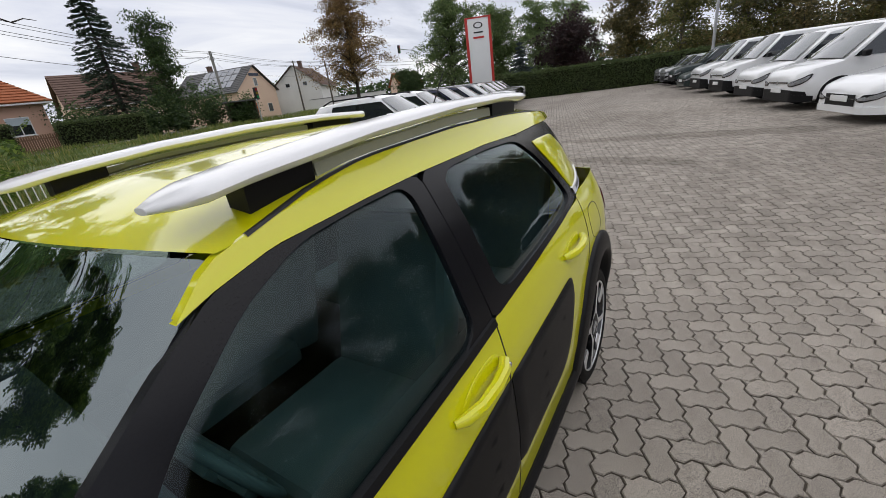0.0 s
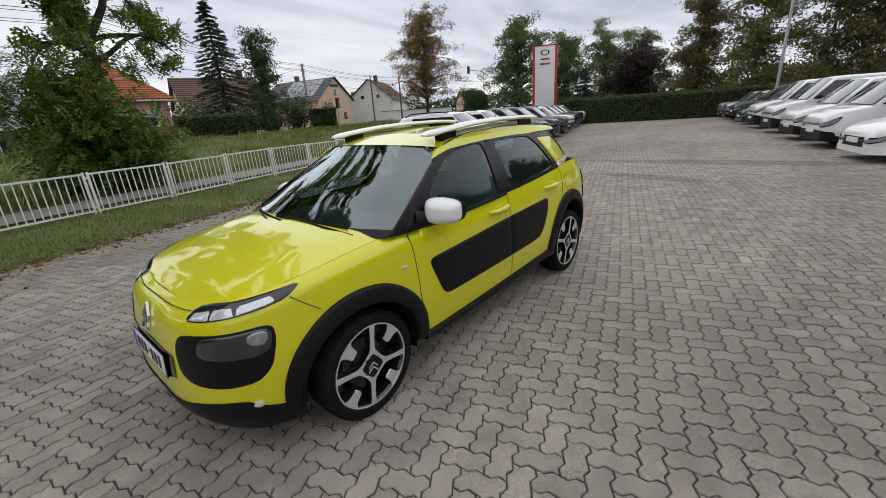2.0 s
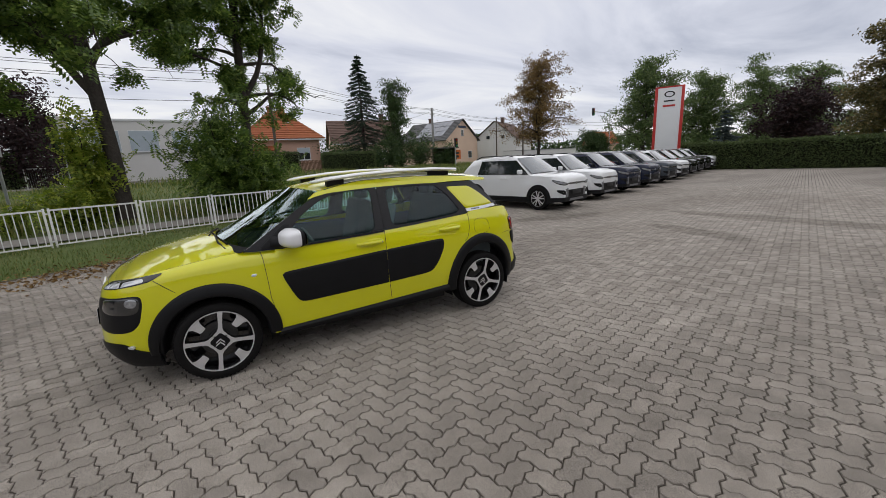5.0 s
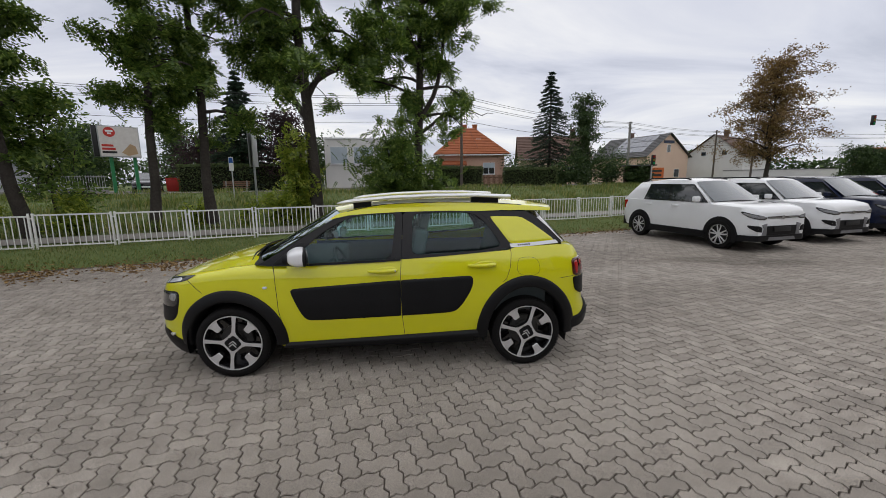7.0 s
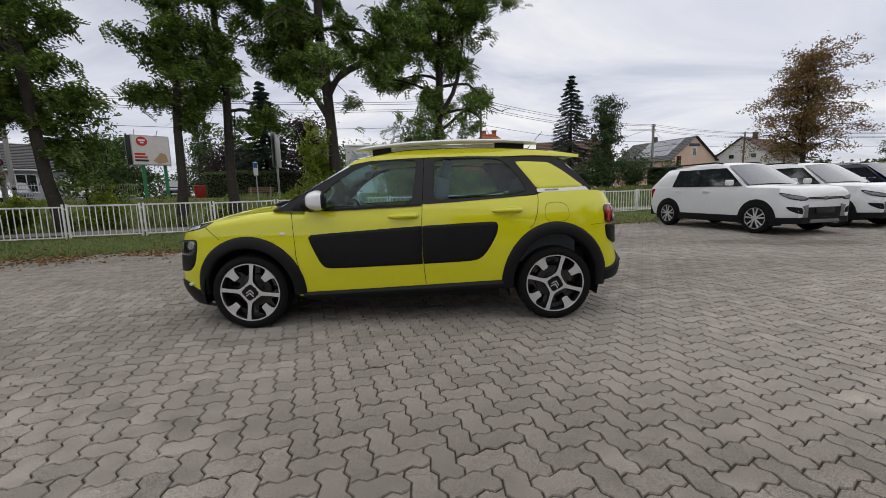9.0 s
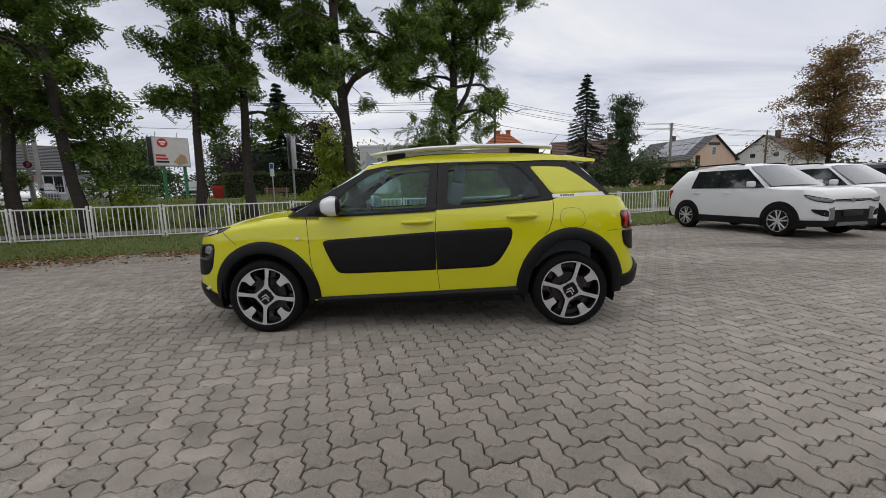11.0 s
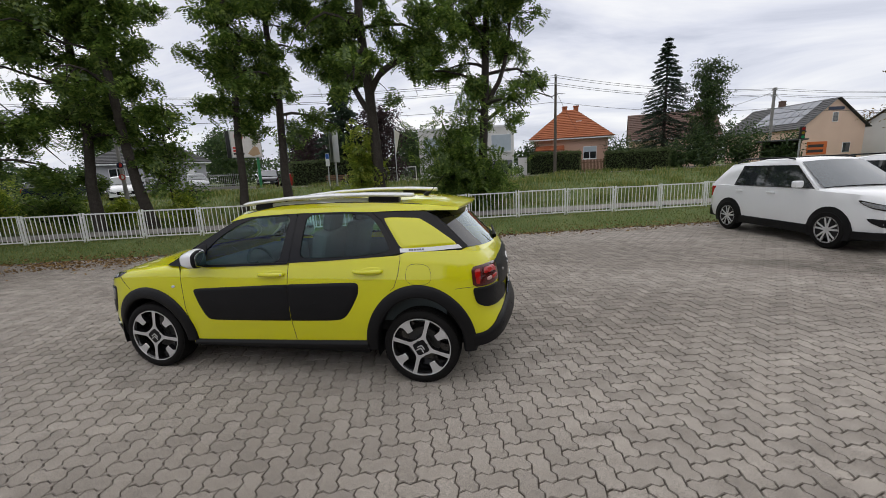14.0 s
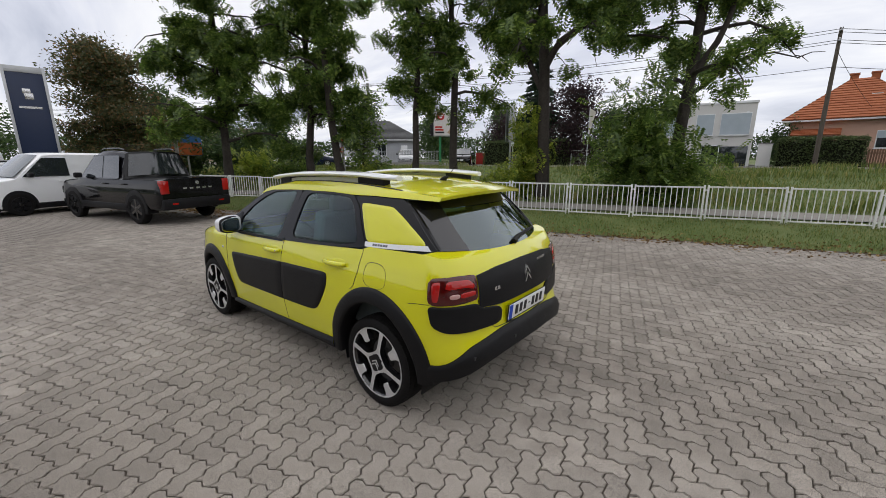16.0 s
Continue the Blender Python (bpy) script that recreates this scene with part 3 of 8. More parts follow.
    both(car, "door_gap", lambda side: seam_mesh("door_gap", sx([(1.15, 1.09), (1.155, 1.05), (1.14, 0.93), (1.105, 0.83), (1.07, 0.80)]), shell, side))
    both(car, "bumper_gap", lambda side: seam_mesh("bumper_gap", [(4.415, 0.824), (4.33, 0.822), (arc_x(1.60), 0.815)], shell, side, 0.003))
    both(car, "fuel_flap", lambda side: ring_mesh("fuel_flap", rounded(sx([(1.20, 0.85), (1.205, 0.985), (1.25, 1.015), (1.36, 1.012), (1.41, 0.97), (1.412, 0.85)])), rounded(sx([(1.2022, 0.852), (1.2072, 0.983), (1.2512, 1.0125), (1.3588, 1.0095), (1.4078, 0.969), (1.4098, 0.852)])), shell, INK, 0.001, 0.006, side), "outline of the round-topped fuel flap")
    # handles, in shallow cups
    for hx, hz in ((0.015, 0.925), (0.885, 0.952)):
        for side in (-1, 1):
            o = rounded([(arc_x(hx - 0.12), hz - 0.012), (arc_x(hx - 0.03), hz + 0.035), (arc_x(hx + 0.11), hz + 0.04), (arc_x(hx + 0.13), hz), (arc_x(hx + 0.10), hz - 0.03), (arc_x(hx), hz - 0.035)], 3)
            part("handle_cup", patch_mesh("handle_cup", o, shell, YELLOW, 0.002, 0.006, side, 4, 40), car)
            pts = [shell(arc_x(hx + d), hz + 0.004 + 0.02 * d, off, side) for d, off in ((-0.125, 0.002), (-0.10, 0.018), (-0.05, 0.034), (0.02, 0.038), (0.08, 0.032), (0.115, 0.016), (0.122, 0.004))]
            part("door_handle", tube_mesh("door_handle", YELLOW, pts, [0.010, 0.016, 0.017, 0.018, 0.018, 0.016, 0.010], 10), car, "yellow pull handle on the door")
            if hx < 0.5:
                c = Vector(shell(arc_x(hx + 0.108), hz + 0.006, 0.034, side))
                part("door_lock", tube_mesh("door_lock", CHROME, [c - Vector((0, side * 0.02, 0)), c + Vector((0, side * 0.004, 0))], 0.008, 12), car)
    # side repeaters
    for side in (-1, 1):
        o = rounded([(arc_x(-1.015), 0.806), (arc_x(-0.99), 0.823), (arc_x(-0.96), 0.812), (arc_x(-0.985), 0.793)], 3)
        part("side_repeater", patch_mesh("side_repeater", o, shell, LAMP, 0.008, 0.012, side, 3, 24), car, "small clear side repeater lamp")
    glasshouse(car)
    front_end(car)
    rear_end(car)
    roof_bars(car)
    cabin_inside(car)
    for ax in (FRONT_AXLE, REAR_AXLE):
        for side in (-1, 1):
            wheel = new("wheel")
            wheel.parent = car
            wheel.matrix_basis = pose(ax, side * 0.842, AXLE_Z, 0, 0, 0 if side < 0 else 180)
            tagged(wheel, "black and silver alloy wheel with a low tyre")
            wheel_parts(wheel, 7 if ax < 0 else 16)
    return car


SCREEN_EDGE = [(-1.06, 0.992), (-0.88, 1.078), (-0.70, 1.185), (-0.54, 1.278), (-0.42, 1.350), (-0.365, 1.388)]


def roof_edge(x):
    return 0.026 * min(1.0, max(0.0, (x + 0.35) / 0.35)) + np.interp(x, [-0.32, -0.15, 0.1, 0.5, 0.9, 1.2, 1.5, 1.62], [1.398, 1.42, 1.436, 1.445, 1.437, 1.42, 1.392, 1.375])


def glasshouse(car):
    front_glass = rounded([(-0.70, 1.03), (-0.68, 1.10), (-0.54, 1.222), (-0.37, 1.318), (-0.22, 1.366), (-0.05, 1.378), (0.135, 1.383), (0.110, 1.19), (0.085, 1.022), (-0.3, 1.004), (-0.63, 0.998)], 2, 0.16)
    front_outer = rounded([(-0.93, 0.99), (-1.05, 0.998), (-0.985, 1.03), (-0.70, 1.192), (-0.52, 1.293), (-0.40, 1.352), (-0.27, 1.375), (0.0, 1.388), (0.195, 1.394), (0.185, 1.2), (0.172, 1.018), (-0.3, 0.992), (-0.6, 0.984)], 1, 0.08)
    rear_glass = rounded([(0.265, 1.050), (0.275, 1.22), (0.285, 1.380), (0.60, 1.385), (0.84, 1.376), (0.94, 1.30), (1.03, 1.18), (1.07, 1.105), (0.9, 1.078), (0.6, 1.062)], 2, 0.16)
    rear_outer = rounded([(0.176, 1.02), (0.188, 1.2), (0.199, 1.394), (0.6, 1.398), (0.87, 1.390), (0.97, 1.325), (1.10, 1.165), (1.15, 1.105), (1.14, 1.085), (0.9, 1.06), (0.5, 1.035)], 1, 0.08)
    both(car, "window_frame", lambda s: ring_mesh("window_frame", front_outer, front_glass, flank, PILLAR, 0.003, 0.02, s, 120), "gloss black front window frame and pillar")
    both(car, "window_frame", lambda s: ring_mesh("window_frame", rear_outer, rear_glass, flank, PILLAR, 0.003, 0.02, s, 120), "gloss black rear window frame")
    both(car, "side_window", lambda s: patch_mesh("side_window", front_glass, flank, CAR_GLASS, -0.004, 0.003, s, 6, 80, 0.002), "reflecting front side window")
    both(car, "side_window", lambda s: patch_mesh("side_window", rear_glass, flank, DARK_GLASS, -0.004, 0.003, s, 6, 80, 0.002), "dark tinted rear side window")
    both(car, "window_sill_trim", lambda s: band_mesh("window_sill_trim", [(-0.62, 0.985), (0.0, 1.004), (0.17, 1.012)], [(-0.62, 1.004), (0.0, 1.022), (0.17, 1.030)], flank, BLACK_PLASTIC, 0.012, 0.02, s, 24, 3))
    # yellow quarter panel, black strip over it, white strip with the model's name under it
    both(car, "quarter_panel", lambda s: patch_mesh("quarter_panel", rounded([(0.985, 1.345), (1.06, 1.348), (1.28, 1.338), (1.39, 1.278), (1.575, 1.152), (1.59, 1.13), (1.3, 1.125), (1.155, 1.12)], 1, 0.1), flank, YELLOW, 0.004, 0.03, s, 5, 60), "yellow quarter panel behind the rear door")
    both(car, "quarter_filler", lambda s: band_mesh("quarter_filler", [(0.86, 1.40), (0.97, 1.328), (1.10, 1.165), (1.15, 1.105), (1.4, 1.10), (1.66, 1.105)], [(0.9, 1.415), (1.1, 1.41), (1.30, 1.40), (1.42, 1.345), (1.56, 1.23), (1.68, 1.115)], flank, PILLAR, -0.003, 0.02, s, 50, 8), "gloss black strip under the roof edge")
    for s in (-1, 1):
        strip = part("name_strip", band_mesh("name_strip", [(1.155, 1.094), (1.4, 1.098), (1.64, 1.104)], [(1.145, 1.122), (1.4, 1.126), (1.61, 1.132)], flank, WHITE_PAINT, 0.008, 0.02, s, 24, 3), car, "white strip with grey lettering")
        bm = bmesh.new()
        for k in range(6):
            box(bm, -0.060 + 0.021 * k, -0.044 + 0.021 * k, -0.007, 0.007, -0.001, 0.001)
        t = part("lettering", from_bm("lettering", bm, SIGN_INK, 0), strip, "small grey lettering bars")
        a, b = Vector(flank(1.22, 1.111, 0.0095, s)), Vector(flank(1.34, 1.112, 0.0095, s))
        d = (b - a).normalized() * (1 if s < 0 else -1)
        up = (Vector(flank(1.28, 1.125, 0.012, s)) - Vector(flank(1.28, 1.10, 0.012, s))).normalized()
        n = d.cross(up)
        m = Matrix((d, n.cross(d), n)).transposed().to_4x4()
        m.translation = (a + b) / 2
        t.matrix_basis = m
    # yellow cant rail from the bonnet corner up and along the roof
    both(car, "roof_rail", lambda s: band_mesh("roof_rail", [(-0.46, 1.338), (-0.40, 1.354), (-0.27, 1.377), (0.0, 1.390), (0.2, 1.396), (0.6, 1.400), (0.87, 1.393), (1.1, 1.397), (1.32, 1.392), (1.59, roof_edge(1.59) - 0.024)], [(-0.455, 1.342), (-0.38, 1.390), (-0.25, roof_edge(-0.25) + 0.002), (0.0, roof_edge(0.0)), (0.2, roof_edge(0.2)), (0.6, roof_edge(0.6)), (0.87, roof_edge(0.87)), (1.1, roof_edge(1.1)), (1.35, roof_edge(1.35)), (1.60, roof_edge(1.60))], flank, YELLOW, 0.006, 0.02, s, 60, 5), "yellow roof side rail")
    # roof
    rows = []
    for x in np.r_[np.linspace(-0.36, 1.30, 36), np.linspace(1.33, 1.60, 10)]:
        e = np.array(flank(x, roof_edge(x), 0.006, 1))
        zc = lift(np.interp(x, [-0.36, -0.1, 0.3, 0.7, 1.1, 1.4, 1.6], [1.425, 1.472, 1.498, 1.502, 1.489, 1.461, 1.426]))
        line = []
        for v in np.linspace(-1, 1, 41):
            c = 1 - abs(v) ** 2.3
            dip = -0.006 * math.exp(-(v / 0.45) ** 4) * np.interp(x, [-0.1, 0.2, 1.1, 1.4], [0, 1, 1, 0])
            fore = -0.13 * (1 - v * v) * np.interp(x, [-0.36, 0.3], [1, 0]) + 0.07 * (1 - v * v) * np.interp(x, [1.1, 1.6], [0, 1])
            line.append((x + fore, v * e[1], e[2] + (zc - e[2]) * c + dip))
        rows.append(line)
    last = [(p[0] - 0.012, p[1], p[2] - 0.022) for p in rows[-1]]
    back = [(p[0] - 0.22, p[1] * 0.97, p[2] - 0.012) for p in rows[-1]]
    v, f = loft(rows + [last, back])
    part("roof", mesh("roof", v, f, YELLOW, 50), car, "glossy yellow roof with a small spoiler lip")
    both(car, "roof_gap", lambda s: seam_mesh("roof_gap", [(x, roof_edge(x) + 0.001) for x in np.linspace(-0.3, 1.3, 20)], lambda x, z, o, sd: flank(x, z, o + 0.006, sd), s, 0.005, 40))
    # windscreen
    edge = spline(SCREEN_EDGE, 24)
    rows = []
    for k, (x, z) in enumerate(edge):
        e = np.array(flank(x, z, -0.012, 1))
        t = k / 23
        bulge = 0.22 * (1 - t) + 0.125 * t
        rows.append([(x - bulge * (1 - abs(v) ** 2.0), v * e[1], e[2] + (0.012 + 0.024 * t * t) * (1 - v * v)) for v in np.linspace(-1, 1, 33)])
    v, f = loft(rows)
    part("windscreen", mesh("windscreen", v, f, CLEAR_GLASS, 80), car, "windscreen reflecting sky and trees")
    band = [[(p[0] - 0.002, p[1], p[2] + 0.002) for p in r] for r in rows[:3]]
    v, f = loft(band)
    part("windscreen_border", mesh("windscreen_border", v, f, BLACK_PLASTIC, 80), car)
    # scuttle between bonnet and windscreen
    low = bonnet_rows()[-1]
    v, f = loft([[(p[0] - 0.02, p[1], p[2] - 0.03) for p in resample(low, 33, False)], [(p[0] + 0.0, p[1], p[2] - 0.012) for p in resample(low, 33, False)], rows[1]])
    part("scuttle", mesh("scuttle", v, f, BLACK_PLASTIC, 60), car, "black plastic scuttle under the windscreen")
    for arm, blade in (([(-1.15, -0.62, 1.005), (-1.19, -0.42, 1.038), (-1.20, -0.10, 1.064)], [(-1.13, -0.55, 1.040), (-1.18, -0.25, 1.056), (-1.215, 0.10, 1.062)]), ([(-1.25, -0.05, 1.02), (-1.26, 0.15, 1.038), (-1.20, 0.35, 1.052)], [(-1.245, 0.0, 1.048), (-1.21, 0.24, 1.054), (-1.15, 0.48, 1.050)])):
        wiper = part("wiper", tube_mesh("wiper", BLACK_PLASTIC, arm, [0.013, 0.010, 0.006], 6), car)
        part("wiper_blade", tube_mesh("wiper_blade", RUBBER, blade, 0.008, 6), wiper)
    # rear window
    edge = spline([(1.36, 1.375), (1.45, 1.30), (1.56, 1.20), (1.67, 1.105)], 18)
    rows = []
    for k, (x, z) in enumerate(edge):
        e = np.array(flank(x, z, -0.004, 1))
        rows.append([(x + (0.16 + 0.02 * k / 17) * (1 - abs(v) ** 2.4), v * e[1], e[2] + (0.02 - 0.045 * k / 17) * (1 - v * v)) for v in np.linspace(-1, 1, 33)])
    v, f = loft(rows)
    part("rear_window", mesh("rear_window", v, f, REAR_GLASS, 80), car, "dark tinted rear window")
    border = [[(p[0] + 0.003, p[1], p[2] + 0.003) for p in r] for r in rows[:5]]
    v, f = loft(border)
    part("rear_window_border", mesh("rear_window_border", v, f, BLACK_GLOSS, 80), car)
    for s in (-1, 1):
        v, f = loft([[(p[0] + 0.003, p[1], p[2] + 0.003) for p in (r[:6] if s < 0 else r[-6:])] for r in rows])
        part("rear_window_border", mesh("rear_window_border", v, f, BLACK_GLOSS, 80), car)
    wiper = part("rear_wiper", tube_mesh("rear_wiper", BLACK_PLASTIC, [(1.85, 0.0, 1.10), (1.84, 0.06, 1.125), (1.80, 0.36, 1.15)], [0.022, 0.016, 0.008], 8), car, "black rear wiper")
    # lower edge: the tailgate's top closes up to the glass
    top = [shell(s, np.interp(np.interp(s, ARC, PLAN[:, 0]), _HX, _HZ), 0, 1) for s in np.linspace(arc_x(1.66), ARC[-1], 24)]
    glassy = rows[-1][32:15:-1]
    glassy = resample(glassy, 24, False)
    for s in (-1, 1):
        v, f = loft([[(p[0], s * p[1], p[2]) for p in top], [(p[0], s * p[1], p[2]) for p in glassy]])
        part("tailgate_top", mesh("tailgate_top", v, f, YELLOW, 60), car)


def door_mirror(car, side):
    """White capped door mirror on a black foot."""
    def blob(c, r, mat, name, m=Matrix()):
        bm = bmesh.new()
        bmesh.ops.create_uvsphere(bm, u_segments=28, v_segments=18, radius=1.0)
        for q in bm.verts:
            x, y, z = q.co
            e = 0.5
            q.co = Vector((math.copysign(abs(x) ** e, x) * r[0], math.copysign(abs(y) ** e, y) * r[1], math.copysign(abs(z) ** e, z) * r[2]))
            if q.co.x < 0:
                q.co.y *= 1 + 0.25 * q.co.x / r[0]
                q.co.z *= 1 + 0.35 * q.co.x / r[0]
            if side * q.co.y > 0:
                q.co.z *= 1 - 0.2 * side * q.co.y / r[1]
        bmesh.ops.transform(bm, matrix=Matrix.Translation(c) @ m, verts=bm.verts)
        return from_bm(name, bm, mat, 60)
    turn = pose(0, 0, 0, 0, 0, -side * 18)
    mirror = part("door_mirror", blob((-0.685, side * 0.898, 1.074), (0.078, 0.116, 0.082), WHITE_PAINT, "door_mirror", turn), car, "white capped door mirror")
    part("mirror_foot", tube_mesh("mirror_foot", BLACK_PLASTIC, [flank(-0.80, 1.035, -0.03, side), (-0.75, side * 0.80, 1.03), (-0.71, side * 0.84, 1.035), (-0.68, side * 0.90, 1.045)], [0.062, 0.052, 0.044, 0.036], 12), mirror, "black mirror foot")
    part("mirror_housing", blob((-0.635, side * 0.900, 1.073), (0.026, 0.110, 0.078), BLACK_PLASTIC, "mirror_housing", turn), mirror)
    part("mirror_glass", blob((-0.602, side * 0.902, 1.073), (0.005, 0.096, 0.064), MIRROR, "mirror_glass", turn), mirror)
    part("mirror_triangle", patch_mesh("mirror_triangle", rounded([(-0.93, 1.0), (-0.70, 1.175), (-0.655, 1.16), (-0.655, 1.02), (-0.62, 0.99)], 1, 0.1), flank, BLACK_PLASTIC, 0.008, 0.02, side, 4, 50), mirror)


def number_plate(name, car, m):
    """White plate with a blue band; its characters stay unreadable bars."""
    plate = part(name, box_mesh("plate", PLATE, (-0.26, 0.26, -0.006, 0.0, -0.055, 0.055), bevel=0.003), car, "white number plate with a blue band")
    plate.matrix_basis = m
    part("blue_band", box_mesh("blue_band", BLUE, (-0.257, -0.215, -0.0075, -0.004, -0.052, 0.052)), plate)
    for k, x in enumerate((-0.16, -0.10, -0.04, 0.075, 0.135, 0.195)):
        part("character_bar", box_mesh("character_bar", INK, (x - 0.018, x + 0.018, -0.0075, -0.004, -0.034, 0.034), bevel=0.004), plate)
    part("character_bar", box_mesh("character_bar", INK, (0.008, 0.034, -0.0075, -0.004, -0.005, 0.005)), plate)
    part("plate_frame", box_mesh("plate_frame", BLACK_PLASTIC, (-0.265, 0.265, -0.003, 0.004, -0.068, 0.058), bevel=0.004), plate)
    return plate


def front_end(car):
    for side in (-1, 1):
        door_mirror(car, side)
        # slim daytime lamp in a black strip
        af = arc_front
        dark = rounded([(0.435, 0.798), (0.455, 0.845), (0.60, 0.864), (0.80, 0.884), (0.95, 0.904), (1.075, 0.920), (0.985, 0.868), (0.86, 0.842), (0.697, 0.820), (0.55, 0.803)], 2, 0.16)
        lamp = part("headlight_strip", patch_mesh("headlight_strip", dark, rolled, BLACK_GLOSS, 0.0035, 0.02, side, 5, 70), car, "slim black daytime lamp strip")
        lo_z, hi_z = (lambda q: np.interp(q, [0.45, 0.55, 0.70, 0.86, 0.985], [0.803, 0.809, 0.826, 0.848, 0.878])), (lambda q: np.interp(q, [0.45, 0.60, 0.80, 0.95], [0.826, 0.848, 0.871, 0.896]))
        cell = lambda t0, t1: [(0.46 + 0.50 * t, f(0.46 + 0.50 * t)) for t, f in ((t0, lo_z), (t0 + 0.02, hi_z), (t1, hi_z), (t1 + 0.02, lo_z))]
        for t0, t1 in ((0.02, 0.27), (0.30, 0.55), (0.585, 0.93)):
            part("daytime_lamp", patch_mesh("daytime_lamp", rounded(cell(t0, t1), 1, 0.08), rolled, LAMP, 0.006, 0.008, side, 3, 30), lamp, "clear daytime lamp element")
        # dark lower cushion with the main headlight behind a smoked cover
        pane = rounded([(0.365, 0.69), (0.40, 0.728), (0.46, 0.742), (0.70, 0.758), (0.87, 0.772), (0.905, 0.755), (0.905, 0.69), (0.865, 0.555), (0.79, 0.492), (0.62, 0.482), (0.47, 0.497), (0.385, 0.54), (0.36, 0.62)], 2, 0.2)
        cushion = part("front_cushion", patch_mesh("front_cushion", pane, shell, BLACK_PLASTIC, 0.004, 0.03, side, 6, 80), car, "matt black front corner cushion")
        lens = rounded([(0.52, 0.652), (0.545, 0.735), (0.70, 0.748), (0.865, 0.760), (0.893, 0.735), (0.875, 0.655), (0.82, 0.628), (0.60, 0.632)], 2, 0.2)
        part("headlight", patch_mesh("headlight", lens, shell, SMOKED, 0.007, 0.012, side, 5, 60), cushion, "smoked headlight cover")
        bright = rounded([(0.775, 0.70), (0.785, 0.744), (0.875, 0.752), (0.872, 0.70), (0.83, 0.675)], 2, 0.25)
        part("headlight_reflector", patch_mesh("headlight_reflector", bright, shell, PROJECTOR, 0.0095, 0.006, side, 3, 30), cushion)
        fog = rounded([(arc_x(-1.90), 0.375), (arc_x(-1.87), 0.39), (arc_x(-1.845), 0.37), (arc_x(-1.87), 0.352)], 2, 0.25)
        part("fog_lamp", patch_mesh("fog_lamp", fog, shell, LAMP, 0.02, 0.02, side, 2, 24), car)
        part("grille", band_mesh("grille", [(0, 0.47), (af(0.2), 0.475), (af(0.33), 0.50)], [(0, 0.635), (af(0.2), 0.63), (af(0.33), 0.61)], shell, BLACK_GLOSS, 0.006, 0.02, side, 24, 4), car, "black grille strip behind the plate")
    number_plate("number_plate", car, pose(-2.100, 0, 0.548, -4, 0, -90))
    b = part("front_badge", chevrons(0.092, SILVER), car, "silver double chevron badge")
    b.matrix_basis = pose(-2.062, 0, 0.752, -16, 0, -90)
    for side in (-1, 1):
        edge = [(r[-1] if side > 0 else r[0]) for r in bonnet_rows()]
        edge = [p for p in edge if p[0] > -1.66]
        part("bonnet_gap", tube_mesh("bonnet_gap", INK, [(p[0], p[1], p[2] - 0.0005) for p in edge], 0.0013, 5), car)
        part("bumper_gap", seam_mesh("bumper_gap", [(1.0, 0.872), (1.06, 0.822), (1.13, 0.765)], shell, side, 0.004), car)
    tip = [shell(s, np.interp(np.interp(s, ARC, PLAN[:, 0]), _HX, _HZ) - 0.022, -0.022, 1) for s in np.linspace(0, arc_front(0.44), 20)]
    line = [(x, -y, z) for x, y, z in tip[::-1]] + tip[1:]
    part("bonnet_gap", tube_mesh("bonnet_gap", INK, line, 0.0026, 5), car)


